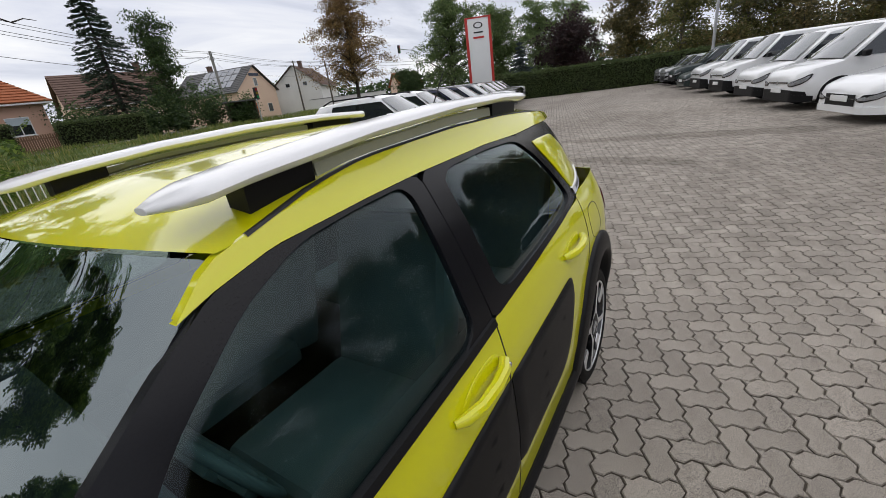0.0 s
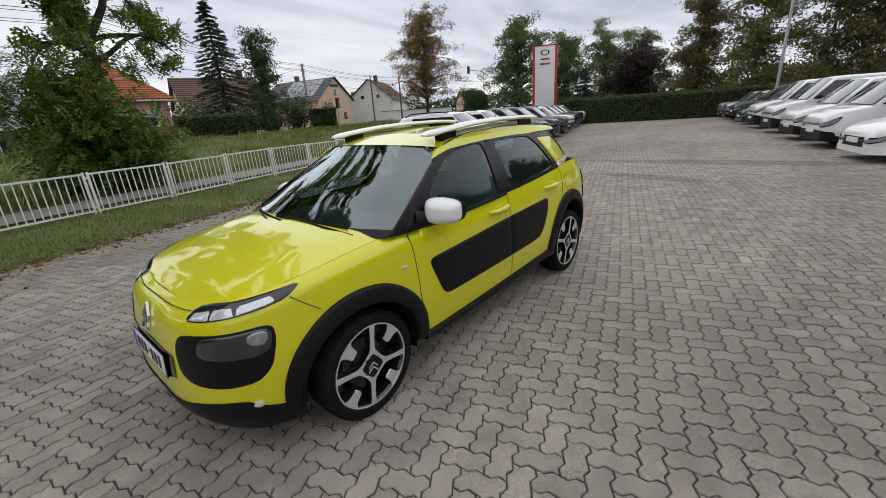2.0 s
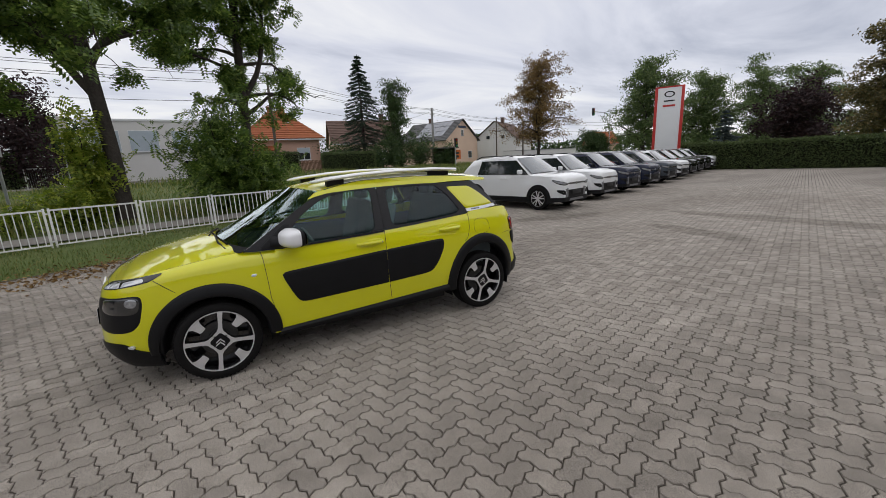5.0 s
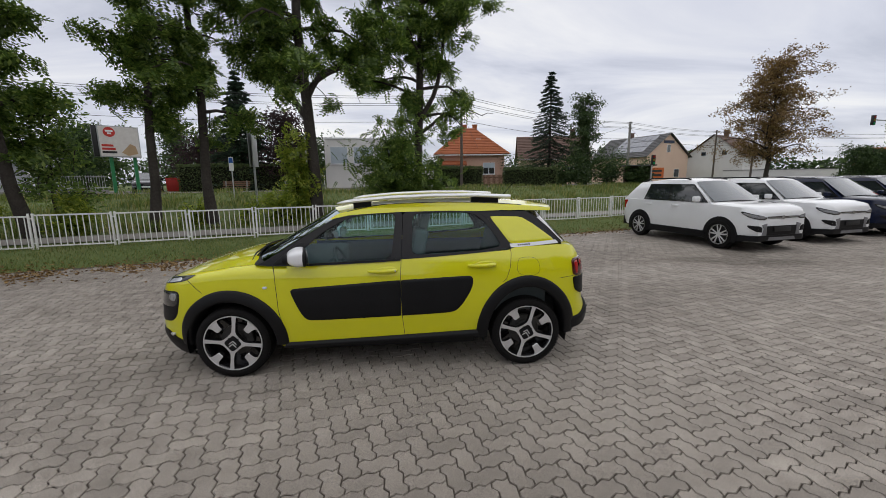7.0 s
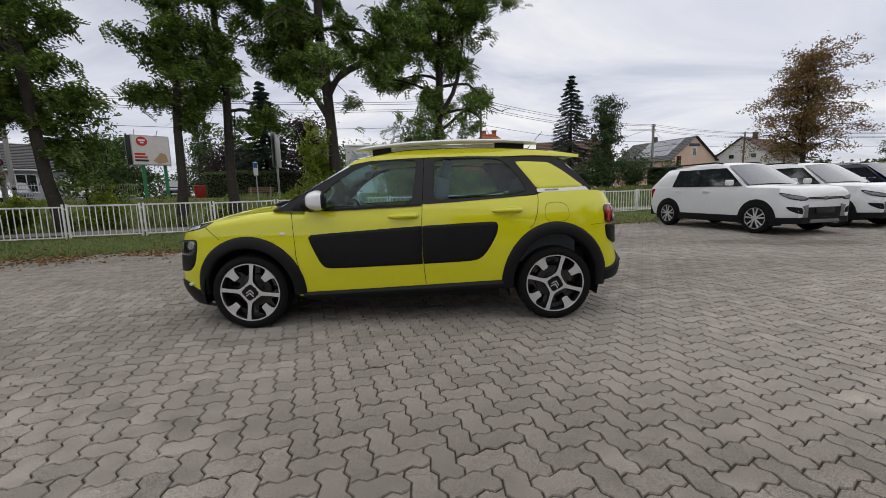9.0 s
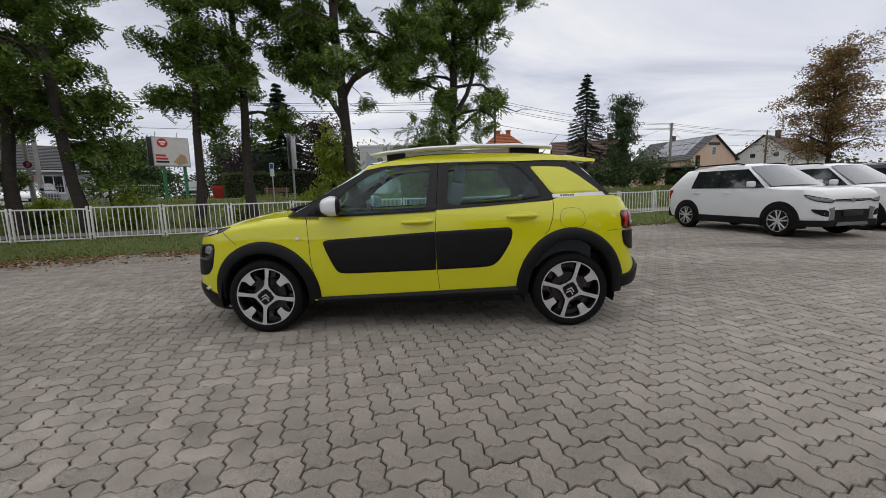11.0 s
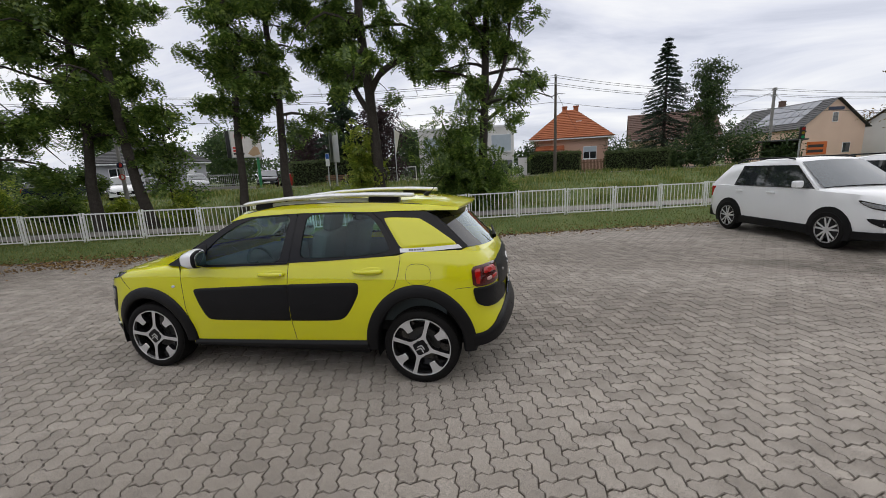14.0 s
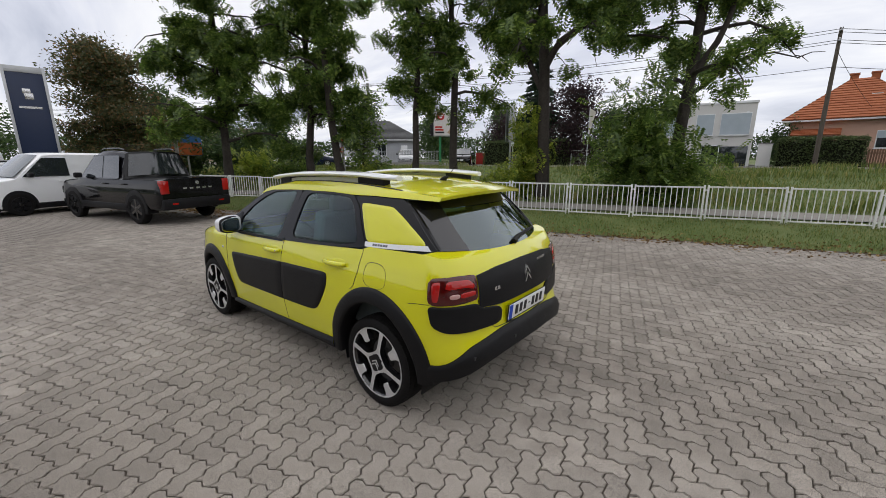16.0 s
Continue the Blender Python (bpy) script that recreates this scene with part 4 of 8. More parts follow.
def rear_end(car):
    ar = arc_rear
    for side in (-1, 1):
        lamp = rounded([(4.400, 0.955), (4.425, 0.982), (4.60, 0.987), (4.76, 0.980), (4.770, 0.965), (4.770, 0.832), (4.62, 0.822), (4.44, 0.822), (4.405, 0.84)], 1, 0.12)
        tl = part("tail_lamp", patch_mesh("tail_lamp", lamp, shell, TAIL_DARK, 0.012, 0.03, side, 6, 70), car, "red tail lamp with a clear reversing lamp")
        for pts in ([(4.435, 0.845), (4.425, 0.945), (4.445, 0.962), (4.485, 0.962), (4.470, 0.845)], [(4.515, 0.915), (4.525, 0.965), (4.70, 0.962), (4.748, 0.925), (4.735, 0.90), (4.685, 0.918)], [(4.625, 0.858), (4.625, 0.888), (4.748, 0.892), (4.748, 0.862)]):
            part("tail_lamp_cell", patch_mesh("tail_lamp_cell", rounded(pts, 1, 0.15), shell, TAIL_RED, 0.015, 0.006, side, 3, 40), tl, "bright red lamp element")
        o = rounded([(4.545, 0.858), (4.545, 0.886), (4.618, 0.888), (4.618, 0.860)], 1)
        part("reversing_lamp", patch_mesh("reversing_lamp", o, shell, REVERSING, 0.016, 0.006, side, 2, 24), tl, "pale reversing lamp")
        pad = rounded([(4.40, 0.815), (4.50, 0.812), (4.76, 0.806), (4.80, 0.765), (4.96, 0.745), (5.0, 0.71), (4.99, 0.64), (4.93, 0.625), (4.715, 0.632), (4.52, 0.648), (4.43, 0.69)], 2, 0.16)
        part("rear_cushion", patch_mesh("rear_cushion", pad, shell, BLACK_PLASTIC, 0.012, 0.03, side, 6, 80), car, "matt black rear corner cushion")
        part("tailgate_panel", band_mesh("tailgate_panel", [(4.778, 0.772), (4.98, 0.752), (ARC[-1], 0.752)], [(4.778, 0.968), (4.98, 0.992), (ARC[-1], 1.0)], shell, BLACK_PLASTIC, 0.010, 0.02, side, 30, 6), car, "matt black tailgate panel with badges")
        part("tailgate_gap", seam_mesh("tailgate_gap", [(4.775, 0.82), (4.79, 0.75), (4.86, 0.66), (4.93, 0.60), (ARC[-1], 0.59)], shell, side, 0.005), car)
        c = Vector(shell(ar(0.60), 0.475, 0.021, side))
        part("parking_sensor", tube_mesh("parking_sensor", INK, [c - Vector((0.01, 0, 0)), c + Vector((0.003, 0, 0))], 0.012, 12), car)
        c = Vector(shell(ar(0.22), 0.505, 0.021, side))
        part("parking_sensor", tube_mesh("parking_sensor", INK, [c - Vector((0.01, 0, 0)), c + Vector((0.003, 0, 0))], 0.012, 12), car)
    number_plate("number_plate", car, pose(1.975, 0, 0.672, 6, 0, 90))
    b = part("rear_badge", chevrons(0.072, SILVER), car, "silver double chevron badge")
    b.matrix_basis = pose(1.962, 0, 0.905, -12, 0, 90)
    for n, y, z, size in ((2, -0.36, 0.865, 0.024), (6, 0.27, 0.95, 0.018)):
        bm = bmesh.new()
        for k in range(n):
            u = (k - (n - 1) / 2) * size * 1.25
            box(bm, u - size * 0.45, u + size * 0.45, -size / 2, size / 2, -0.001, 0.002)
        t = part("lettering", from_bm("lettering", bm, SILVER, 0), car, "small silver lettering bars")
        a = Vector(shell(ar(abs(y)), z, 0.0105, -1 if y < 0 else 1))
        yaw = 90 + math.degrees(math.atan2(y, 5.0)) * 1.5
        t.matrix_basis = Matrix.Translation(a) @ pose(0, 0, 0, 84, 0, yaw)


def bar_y(t):
    return 0.555 - 0.035 * (1 - t) ** 2 - 0.07 * t**2


def bar_z(t):
    return lift(np.interp(t, [0, 0.1, 0.3, 0.55, 0.8, 1.0], [1.470, 1.490, 1.515, 1.528, 1.525, 1.508]))


def roof_bars(car):
    for side in (-1, 1):
        rows = []
        for t in np.linspace(0, 1, 44):
            x = -0.40 + 1.61 * t
            w = 0.076 * min(1, (t / 0.05 + 0.08)) ** 0.5 * min(1, ((1 - t) / 0.06 + 0.15)) ** 0.5
            h = 0.019 * min(1, (t / 0.05 + 0.1)) ** 0.5
            y = bar_y(t)
            z = bar_z(t)
            ring = []
            for k in range(14):
                a = 2 * math.pi * k / 14
                ring.append((x, side * (y + w * math.copysign(abs(math.cos(a)) ** 0.8, math.cos(a))), z + h * math.copysign(abs(math.sin(a)) ** 0.8, math.sin(a))))
            rows.append(ring)
        v, f = loft(rows, True)
        n = len(v)
        f += [tuple(range(14)), tuple(range(n - 14, n))]
        bar = part("roof_bar", mesh("roof_bar", v, f, WHITE_PAINT, 50), car, "white curved roof bar on black feet")
        for x0, x1 in ((-0.25, -0.09), (0.83, 1.09)):
            rows = []
            for t in np.linspace(0, 1, 9):
                x = x0 + (x1 - x0) * t
                k = (x + 0.40) / 1.61
                y = bar_y(k)
                zt = bar_z(k) - 0.006
                zb = lift(roof_edge(x)) + 0.006
                rows.append([(x, side * (y - 0.030), zb + 0.008), (x, side * (y - 0.034), zt), (x, side * (y + 0.034), zt), (x, side * (y + 0.030), zb - 0.014)])
            v, f = loft(rows, True)
            f += [(0, 1, 2, 3), (len(v) - 4, len(v) - 3, len(v) - 2, len(v) - 1)]
            part("roof_bar_foot", mesh("roof_bar_foot", v, f, BLACK_PLASTIC, 30), bar, "black foot of the roof bar")
        rows = []
        for x in np.linspace(-0.08, 0.82, 24):
            k = (x + 0.40) / 1.61
            y, zb = bar_y(k) + 0.012, lift(roof_edge(x)) + 0.016
            zt = bar_z(k) - 0.026
            rows.append([(x, side * (y - 0.012), zb), (x, side * (y - 0.012), zt), (x, side * (y + 0.012), zt - 0.002), (x, side * (y + 0.014), zb - 0.01)])
        v, f = loft(rows, True)
        part("roof_bar_web", mesh("roof_bar_web", v, f, PALE_WEB, 30), bar, "pale web under the roof bar")
    base = part("aerial", tube_mesh("aerial", BLACK_PLASTIC, [(1.20, 0, 1.500), (1.22, 0, 1.523), (1.25, 0, 1.533)], [0.03, 0.018, 0.008], 10), car, "short black whip aerial")
    part("aerial_rod", tube_mesh("aerial_rod", BLACK_PLASTIC, [(1.24, 0, 1.525), (1.40, 0, 1.705)], [0.004, 0.002], 6), base)


def cabin_inside(car):
    def seat(x, y, wide, name="seat"):
        bm = bmesh.new()
        box(bm, x - 0.26, x + 0.24, y - wide, y + wide, 0.55, 0.72, 0.05, 3)
        box(bm, -0.07, 0.07, y - wide, y + wide, 0, 0.62, 0.05, 3, pose(x + 0.27, 0, 0.64, 0, 14, 0))
        s = part(name, from_bm("seat", bm, SEAT), car, "dark cloth seat")
        for dy in ((0,) if wide < 0.4 else (-0.35, 0.35)):
            bm = bmesh.new()
            box(bm, -0.045, 0.045, y + dy - 0.13, y + dy + 0.13, 0.64, 0.82, 0.04, 3, pose(x + 0.27, 0, 0.62, 0, 14, 0))
            part("headrest", from_bm("headrest", bm, SEAT), s)
    seat(-0.05, -0.36, 0.24)
    seat(-0.05, 0.36, 0.24)
    seat(0.85, 0.0, 0.62, "rear_seat")
    bm = bmesh.new()
    box(bm, -0.98, -0.50, -0.70, 0.70, 0.70, 0.955, 0.05, 3)
    part("dashboard", from_bm("dashboard", bm, INTERIOR), car, "dark grey dashboard")
    v, f = [], []
    rows = []
    for k in range(25):
        a = 2 * math.pi * k / 24
        rows.append([(0.013 * math.cos(b), (0.18 + 0.013 * math.sin(b)) * math.cos(a), (0.18 + 0.013 * math.sin(b)) * math.sin(a)) for b in [2 * math.pi * j / 8 for j in range(8)]])
    v, f = loft(rows, True)
    w = part("steering_wheel", mesh("steering_wheel", v, f, INTERIOR, 60), car, "black steering wheel")
    w.matrix_basis = pose(-0.40, -0.36, 0.90, 0, -24, 0)
    part("steering_boss", box_mesh("steering_boss", INTERIOR, (-0.03, 0.02, -0.17, 0.17, -0.02, 0.02), (-0.04, 0.02, -0.07, 0.07, -0.07, 0.05), bevel=0.012), w)
    part("rear_view_mirror", box_mesh("rear_view_mirror", INTERIOR, (-0.40, -0.37, -0.11, 0.11, 1.27, 1.335), bevel=0.012), car)
    for side in (-1, 1):
        p, q = loft([[(x, side * 0.72, z) for x in (-0.9, 0.3, 1.5)] for z in (0.5, 0.80, 0.98)])
        part("door_lining", mesh("door_lining", p, q, INTERIOR, 30), car)
    # headlining
    rows = []
    for x in np.linspace(-0.32, 1.32, 14):
        e = np.array(flank(x, roof_edge(x) - 0.012, -0.03, 1))
        rows.append([(x, v * e[1], e[2] + 0.03 * (1 - v * v)) for v in np.linspace(-1, 1, 13)])
    v, f = loft(rows)
    part("headlining", mesh("headlining", v, f, HEADLINING, 60), car)


MIRROR = mottled("mirror glass", (0.42, 0.45, 0.46), (0.45, 0.48, 0.49), 4.0, 0.02, 0.0, 90.0, 1.0)
PROJECTOR = mottled("projector lens", (0.14, 0.145, 0.15), (0.45, 0.46, 0.48), 40.0, 0.1, 0.0, 120.0, 0.4, coat=1.0)
REVERSING = mottled("reversing lens", (0.42, 0.22, 0.2), (0.55, 0.3, 0.28), 20.0, 0.1, 0.0, 90.0, coat=1.0)
SIGN_INK = mottled("grey ink", (0.10, 0.10, 0.11), (0.14, 0.14, 0.15), 20.0, 0.4)
PALE_WEB = mottled("pale web", (0.40, 0.41, 0.30), (0.48, 0.49, 0.36), 6.0, 0.35, 0.0, 200.0)
SMOKED = mottled("smoked cover", (0.006, 0.007, 0.008), (0.020, 0.022, 0.024), 14.0, 0.08, 0.0, 40.0, coat=1.0)
hatchback()

# ---- ground: the lot's own axes run along the fence (a) and across it (b) ----
ANG = radians(17.0)
CA, SA = math.cos(ANG), math.sin(ANG)


def lot(a, b, z=0.0):
    return (a * CA - b * SA, a * SA + b * CA, z)


def lot_pose(a, b, z=0.0, turn=0.0):
    x, y, _ = lot(a, b)
    return pose(x, y, z, 0, 0, 17.0 + turn)


def height(a, b):
    """Height of the ground: level lot, a low verge, and a bank that climbs to the street."""
    return float(np.interp(b, [5.9, 6.3, 7.4, 10.2, 13.0, 26.0, 28.0], [-0.03, 0.03, 0.19, 0.2, 0.12, 0.88, 0.95]))


def paving_material():
    """Concrete block paving; darker damp patches lie over many stones."""
    m = mottled("paver concrete", (0.208, 0.184, 0.158), (0.380, 0.341, 0.296), 5.0, 0.88, 0.0012, 260.0, per_object=0.10, width=0.15, c=(0.293, 0.262, 0.227))
    return m


def island_vary(m, amount):
    """Vary the brightness of each joined piece."""
    nodes, links = m.node_tree.nodes, m.node_tree.links
    p = nodes["Principled BSDF"]
    src = p.inputs["Base Color"].links[0].from_socket
    geo, mr, hsv = nodes.new("ShaderNodeNewGeometry"), nodes.new("ShaderNodeMapRange"), nodes.new("ShaderNodeHueSaturation")
    mr.inputs["To Min"].default_value, mr.inputs["To Max"].default_value = 1 - amount, 1 + amount
    links.new(geo.outputs["Random Per Island"], mr.inputs["Value"])
    links.new(mr.outputs[0], hsv.inputs["Value"])
    links.new(src, hsv.inputs["Color"])
    links.new(hsv.outputs[0], p.inputs["Base Color"])
    return m


def gritty(m, low, high, size=240.0):
    """Pale and dark grains of aggregate in the concrete's face."""
    nodes, links = m.node_tree.nodes, m.node_tree.links
    p = nodes["Principled BSDF"]
    src = p.inputs["Base Color"].links[0].from_socket
    geo, n, r, mx = nodes.new("ShaderNodeNewGeometry"), nodes.new("ShaderNodeTexNoise"), nodes.new("ShaderNodeMapRange"), nodes.new("ShaderNodeVectorMath")
    n.inputs["Scale"].default_value, n.inputs["Detail"].default_value = size, 2
    r.inputs["From Min"].default_value, r.inputs["From Max"].default_value = 0.32, 0.68
    r.inputs["To Min"].default_value, r.inputs["To Max"].default_value = low, high
    mx.operation = "SCALE"
    links.new(geo.outputs["Position"], n.inputs["Vector"])
    links.new(n.outputs["Fac"], r.inputs["Value"])
    links.new(src, mx.inputs[0])
    links.new(r.outputs[0], mx.inputs["Scale"])
    links.new(mx.outputs[0], p.inputs["Base Color"])
    return m


def wet_patches(m):
    """Broad darker stains in world coordinates, over whatever colour the material has."""
    nodes, links = m.node_tree.nodes, m.node_tree.links
    p = nodes["Principled BSDF"]
    src = p.inputs["Base Color"].links[0].from_socket
    geo = nodes.new("ShaderNodeNewGeometry")
    mp = nodes.new("ShaderNodeMapping")
    mp.inputs["Rotation"].default_value = (0, 0, -0.3)
    mp.inputs["Scale"].default_value = (0.16, 0.42, 1)
    n = nodes.new("ShaderNodeTexNoise")
    n.inputs["Scale"].default_value, n.inputs["Detail"].default_value = 1.0, 6
    r = nodes.new("ShaderNodeValToRGB")
    r.color_ramp.elements[0].position, r.color_ramp.elements[0].color = 0.40, (0.72, 0.71, 0.70, 1)
    r.color_ramp.elements[1].position, r.color_ramp.elements[1].color = 0.56, (1.0, 1.0, 1.0, 1)
    mx = nodes.new("ShaderNodeMix")
    mx.data_type, mx.blend_type = "RGBA", "MULTIPLY"
    mx.inputs["Factor"].default_value = 0.8
    links.new(geo.outputs["Position"], mp.inputs[0])
    links.new(mp.outputs[0], n.inputs["Vector"])
    links.new(n.outputs["Fac"], r.inputs[0])
    links.new(src, mx.inputs["A"])
    links.new(r.outputs[0], mx.inputs["B"])
    last = mx.outputs["Result"]
    # long tyre-dark stains, each with its own place, length and width
    for a, b, turn, long, wide in ((9.2, -3.6, 94, 3.2, 0.55), (6.9, -2.2, 77, 1.3, 0.38), (7.6, 1.1, -12, 1.4, 0.40), (8.6, 1.9, 60, 0.9, 0.5)):
        spot, ln, add, rr, mul = nodes.new("ShaderNodeMapping"), nodes.new("ShaderNodeVectorMath"), nodes.new("ShaderNodeMath"), nodes.new("ShaderNodeValToRGB"), nodes.new("ShaderNodeMix")
        spot.vector_type = "TEXTURE"
        spot.inputs["Location"].default_value = lot(a, b)
        spot.inputs["Rotation"].default_value = (0, 0, radians(turn))
        spot.inputs["Scale"].default_value = (long, wide, 1)
        ln.operation, add.operation = "LENGTH", "ADD"
        links.new(geo.outputs["Position"], spot.inputs[0])
        links.new(spot.outputs[0], ln.inputs[0])
        links.new(ln.outputs["Value"], add.inputs[0])
        links.new(n.outputs["Fac"], add.inputs[1])
        rr.color_ramp.elements[0].position, rr.color_ramp.elements[0].color = 0.85, (0.70, 0.69, 0.68, 1)
        rr.color_ramp.elements[1].position, rr.color_ramp.elements[1].color = 1.0, (1, 1, 1, 1)
        half = nodes.new("ShaderNodeMath")
        half.operation = "MULTIPLY"
        half.inputs[1].default_value = 0.65
        links.new(add.outputs[0], half.inputs[0])
        links.new(half.outputs[0], rr.inputs[0])
        mul.data_type, mul.blend_type = "RGBA", "MULTIPLY"
        mul.inputs["Factor"].default_value = 1.0
        links.new(last, mul.inputs["A"])
        links.new(rr.outputs[0], mul.inputs["B"])
        last = mul.outputs["Result"]
    links.new(last, p.inputs["Base Color"])
    return m


PAVER = wet_patches(gritty(paving_material(), 0.44, 1.57))
PAVER_JOINED = wet_patches(gritty(island_vary(mottled("paver concrete joined", (0.208, 0.184, 0.158), (0.380, 0.341, 0.296), 5.0, 0.88, 0.0012, 260.0, width=0.15, c=(0.293, 0.262, 0.227)), 0.13), 0.44, 1.57))
JOINT = mottled("joint sand", (0.040, 0.033, 0.026), (0.085, 0.070, 0.056), 4.0, 0.95, 0.002, 120.0)
GRASS = mottled("grass", (0.08, 0.115, 0.024), (0.20, 0.19, 0.07), 0.8, 0.95, 0.02, 30.0, c=(0.09, 0.125, 0.032))
PATH = mottled("path concrete", (0.20, 0.185, 0.165), (0.29, 0.27, 0.245), 1.5, 0.9, 0.004, 60.0)
ASPHALT = mottled("asphalt", (0.05, 0.05, 0.052), (0.085, 0.083, 0.08), 0.6, 0.85, 0.004, 90.0)


def far_paving():
    """Paving too far off to tell its stones apart: rows of blocks in the material."""
    m = wet_patches(mottled("far paving", (0.265, 0.237, 0.208), (0.38, 0.343, 0.302), 2.0, 0.88, 0.002, 40.0))
    nodes, links = m.node_tree.nodes, m.node_tree.links
    p = nodes["Principled BSDF"]
    src = p.inputs["Base Color"].links[0].from_socket
    geo, mp, br = nodes.new("ShaderNodeNewGeometry"), nodes.new("ShaderNodeMapping"), nodes.new("ShaderNodeTexBrick")
    mp.inputs["Rotation"].default_value = (0, 0, -ANG)
    links.new(geo.outputs["Position"], mp.inputs[0])
    links.new(mp.outputs[0], br.inputs["Vector"])
    br.inputs["Scale"].default_value = 1.0
    br.inputs["Brick Width"].default_value, br.inputs["Row Height"].default_value = 0.225, 0.1125
    br.inputs["Mortar Size"].default_value = 0.009
    br.inputs["Color1"].default_value, br.inputs["Color2"].default_value, br.inputs["Mortar"].default_value = (1, 1, 1, 1), (0.84, 0.83, 0.82, 1), (0.25, 0.23, 0.21, 1)
    mx = nodes.new("ShaderNodeMix")
    mx.data_type, mx.blend_type = "RGBA", "MULTIPLY"
    mx.inputs["Factor"].default_value = 1.0
    links.new(src, mx.inputs["A"])
    links.new(br.outputs["Color"], mx.inputs["B"])
    links.new(mx.outputs["Result"], p.inputs["Base Color"])
    return m


FAR_PAVING = far_paving()


def sheet(name, a_list, b_list, fn, mat):
    rows = [[(*lot(a, b)[:2], fn(a, b)) for b in b_list] for a in a_list]
    v, f = loft(rows)
    return mesh(name, v, f, mat, 60)


BS = np.unique(np.r_[-400, -100, -40, -20, 0, np.linspace(5.8, 14, 42), np.linspace(14, 30, 17), 36, 50, 80, 150, 400])
AS = np.unique(np.r_[-400, -150, -80, np.linspace(-50, 80, 66), 150, 400])
def rough(a, b):
    z = height(a, b)
    if 6.2 < b < 60 and -50 < a < 80:
        z += 0.05 * noise.noise(Vector((a * 0.5, b * 0.5, 0))) * (1 if b > 10.4 else 0.35)
    return z


tagged(new("ground", sheet("ground", AS, BS, rough, GRASS)), "grassy ground with rough mown verge", "ground", kind="structure")
tagged(new("footpath", sheet("footpath", np.linspace(-50, 60, 56), np.linspace(8.7, 10.1, 5), lambda a, b: rough(a, b) + 0.03, PATH)), "pale concrete footpath behind the fence", "footpath", kind="structure")
tagged(new("road", sheet("road", np.linspace(-90, 120, 40), np.linspace(29.0, 35.0, 4), lambda a, b: height(a, b) + 0.012, ASPHALT)), "grey asphalt street beyond the verge", "road", kind="structure")
tagged(new("street_kerb", sheet("street_kerb", np.linspace(-90, 120, 40), [28.2, 28.25, 28.95, 29.0], lambda a, b: height(a, b) + (0.02 if b in (28.2, 29.0) else 0.09), PATH)), "pale concrete kerb strip along the street", "kerb", kind="structure")
tagged(new("pavement", sheet("pavement", np.linspace(-90, 120, 40), [35.0, 35.05, 36.6, 36.65], lambda a, b: height(a, b) + (0.0 if b in (35.0, 36.65) else 0.10), PATH)), "pale pavement in front of the houses", "pavement", kind="structure")

# paved lot: bedding under the near stones, plain paving farther off
NA0, NA1, NB0, NB1 = -9.0, 19.0, -7.5, 6.05
lot_sheet = tagged(new("paved_lot", sheet("paved_lot", [NA0, NA1], [NB0, NB1], lambda a, b: -0.009, JOINT)), "grey interlocking concrete block paving", "paving", kind="structure")
rects = [(-60, NA0 + 0.35, -40, 6.05), (NA1 - 0.55, 35.0, -40, 6.05), (NA0 + 0.35, NA1 - 0.55, -40, NB0 + 0.35)]
for r in rects:
    tagged(new("paved_lot", sheet("paved_lot", [r[0], r[1]], [r[2], r[3]], lambda a, b: -0.005, FAR_PAVING)), "grey concrete block paving running to the hedge", "paving", kind="structure")

# ---- white fence along the verge ----
FENCE_WHITE = mottled("fence paint", (0.62, 0.62, 0.60), (0.78, 0.78, 0.76), 2.5, 0.5, 0.0005, 40.0, per_object=0.05)


def fence_panel():
    """A panel between two posts, top and bottom rail, upright bars."""
    p = thing("fence_panel", pose(0, 0, 0), "white painted steel fence panel with upright bars", "fence", "fence along the verge")
    part("post", box_mesh("post", FENCE_WHITE, (-0.055, -0.015, -0.02, 0.02, -0.08, 0.83), bevel=0.004), p)
    part("post", box_mesh("post", FENCE_WHITE, (0.015 + 0.01, 0.055 + 0.01, -0.02, 0.02, -0.08, 0.83), bevel=0.004), p)
    part("link_plate", box_mesh("link_plate", FENCE_WHITE, (-0.02, 0.03, -0.012, 0.012, 0.70, 0.73)), p)
    part("link_plate", box_mesh("link_plate", FENCE_WHITE, (-0.02, 0.03, -0.012, 0.012, 0.12, 0.15)), p)
    part("top_rail", box_mesh("top_rail", FENCE_WHITE, (0.062, 1.508, -0.015, 0.015, 0.77, 0.805), bevel=0.003), p)
    part("bottom_rail", box_mesh("bottom_rail", FENCE_WHITE, (0.062, 1.508, -0.015, 0.015, 0.05, 0.08), bevel=0.003), p)
    me = box_mesh("bar", FENCE_WHITE, (-0.009, 0.009, -0.006, 0.006, 0.078, 0.772))
    for k in range(12):
        part("bar", me, p).matrix_basis = pose(0.062 + 1.446 * (k + 0.5) / 12, 0, 0)
    return p


panel = fence_panel()
ks = list(range(-15, 26))
for i, k in enumerate(ks):
    a = -1.796 + 1.56 * k
    m = lot_pose(a, 7.86, 0.19 + 0.012 * math.sin(k * 1.7), 0) @ pose(0, 0, 0, 0.8 * math.sin(k * 2.3), 0.5 * math.sin(k * 1.3), 0.6 * math.sin(k * 0.9))
    if i == 0:
        panel.matrix_basis = m
    else:
        copy_thing(panel, m)

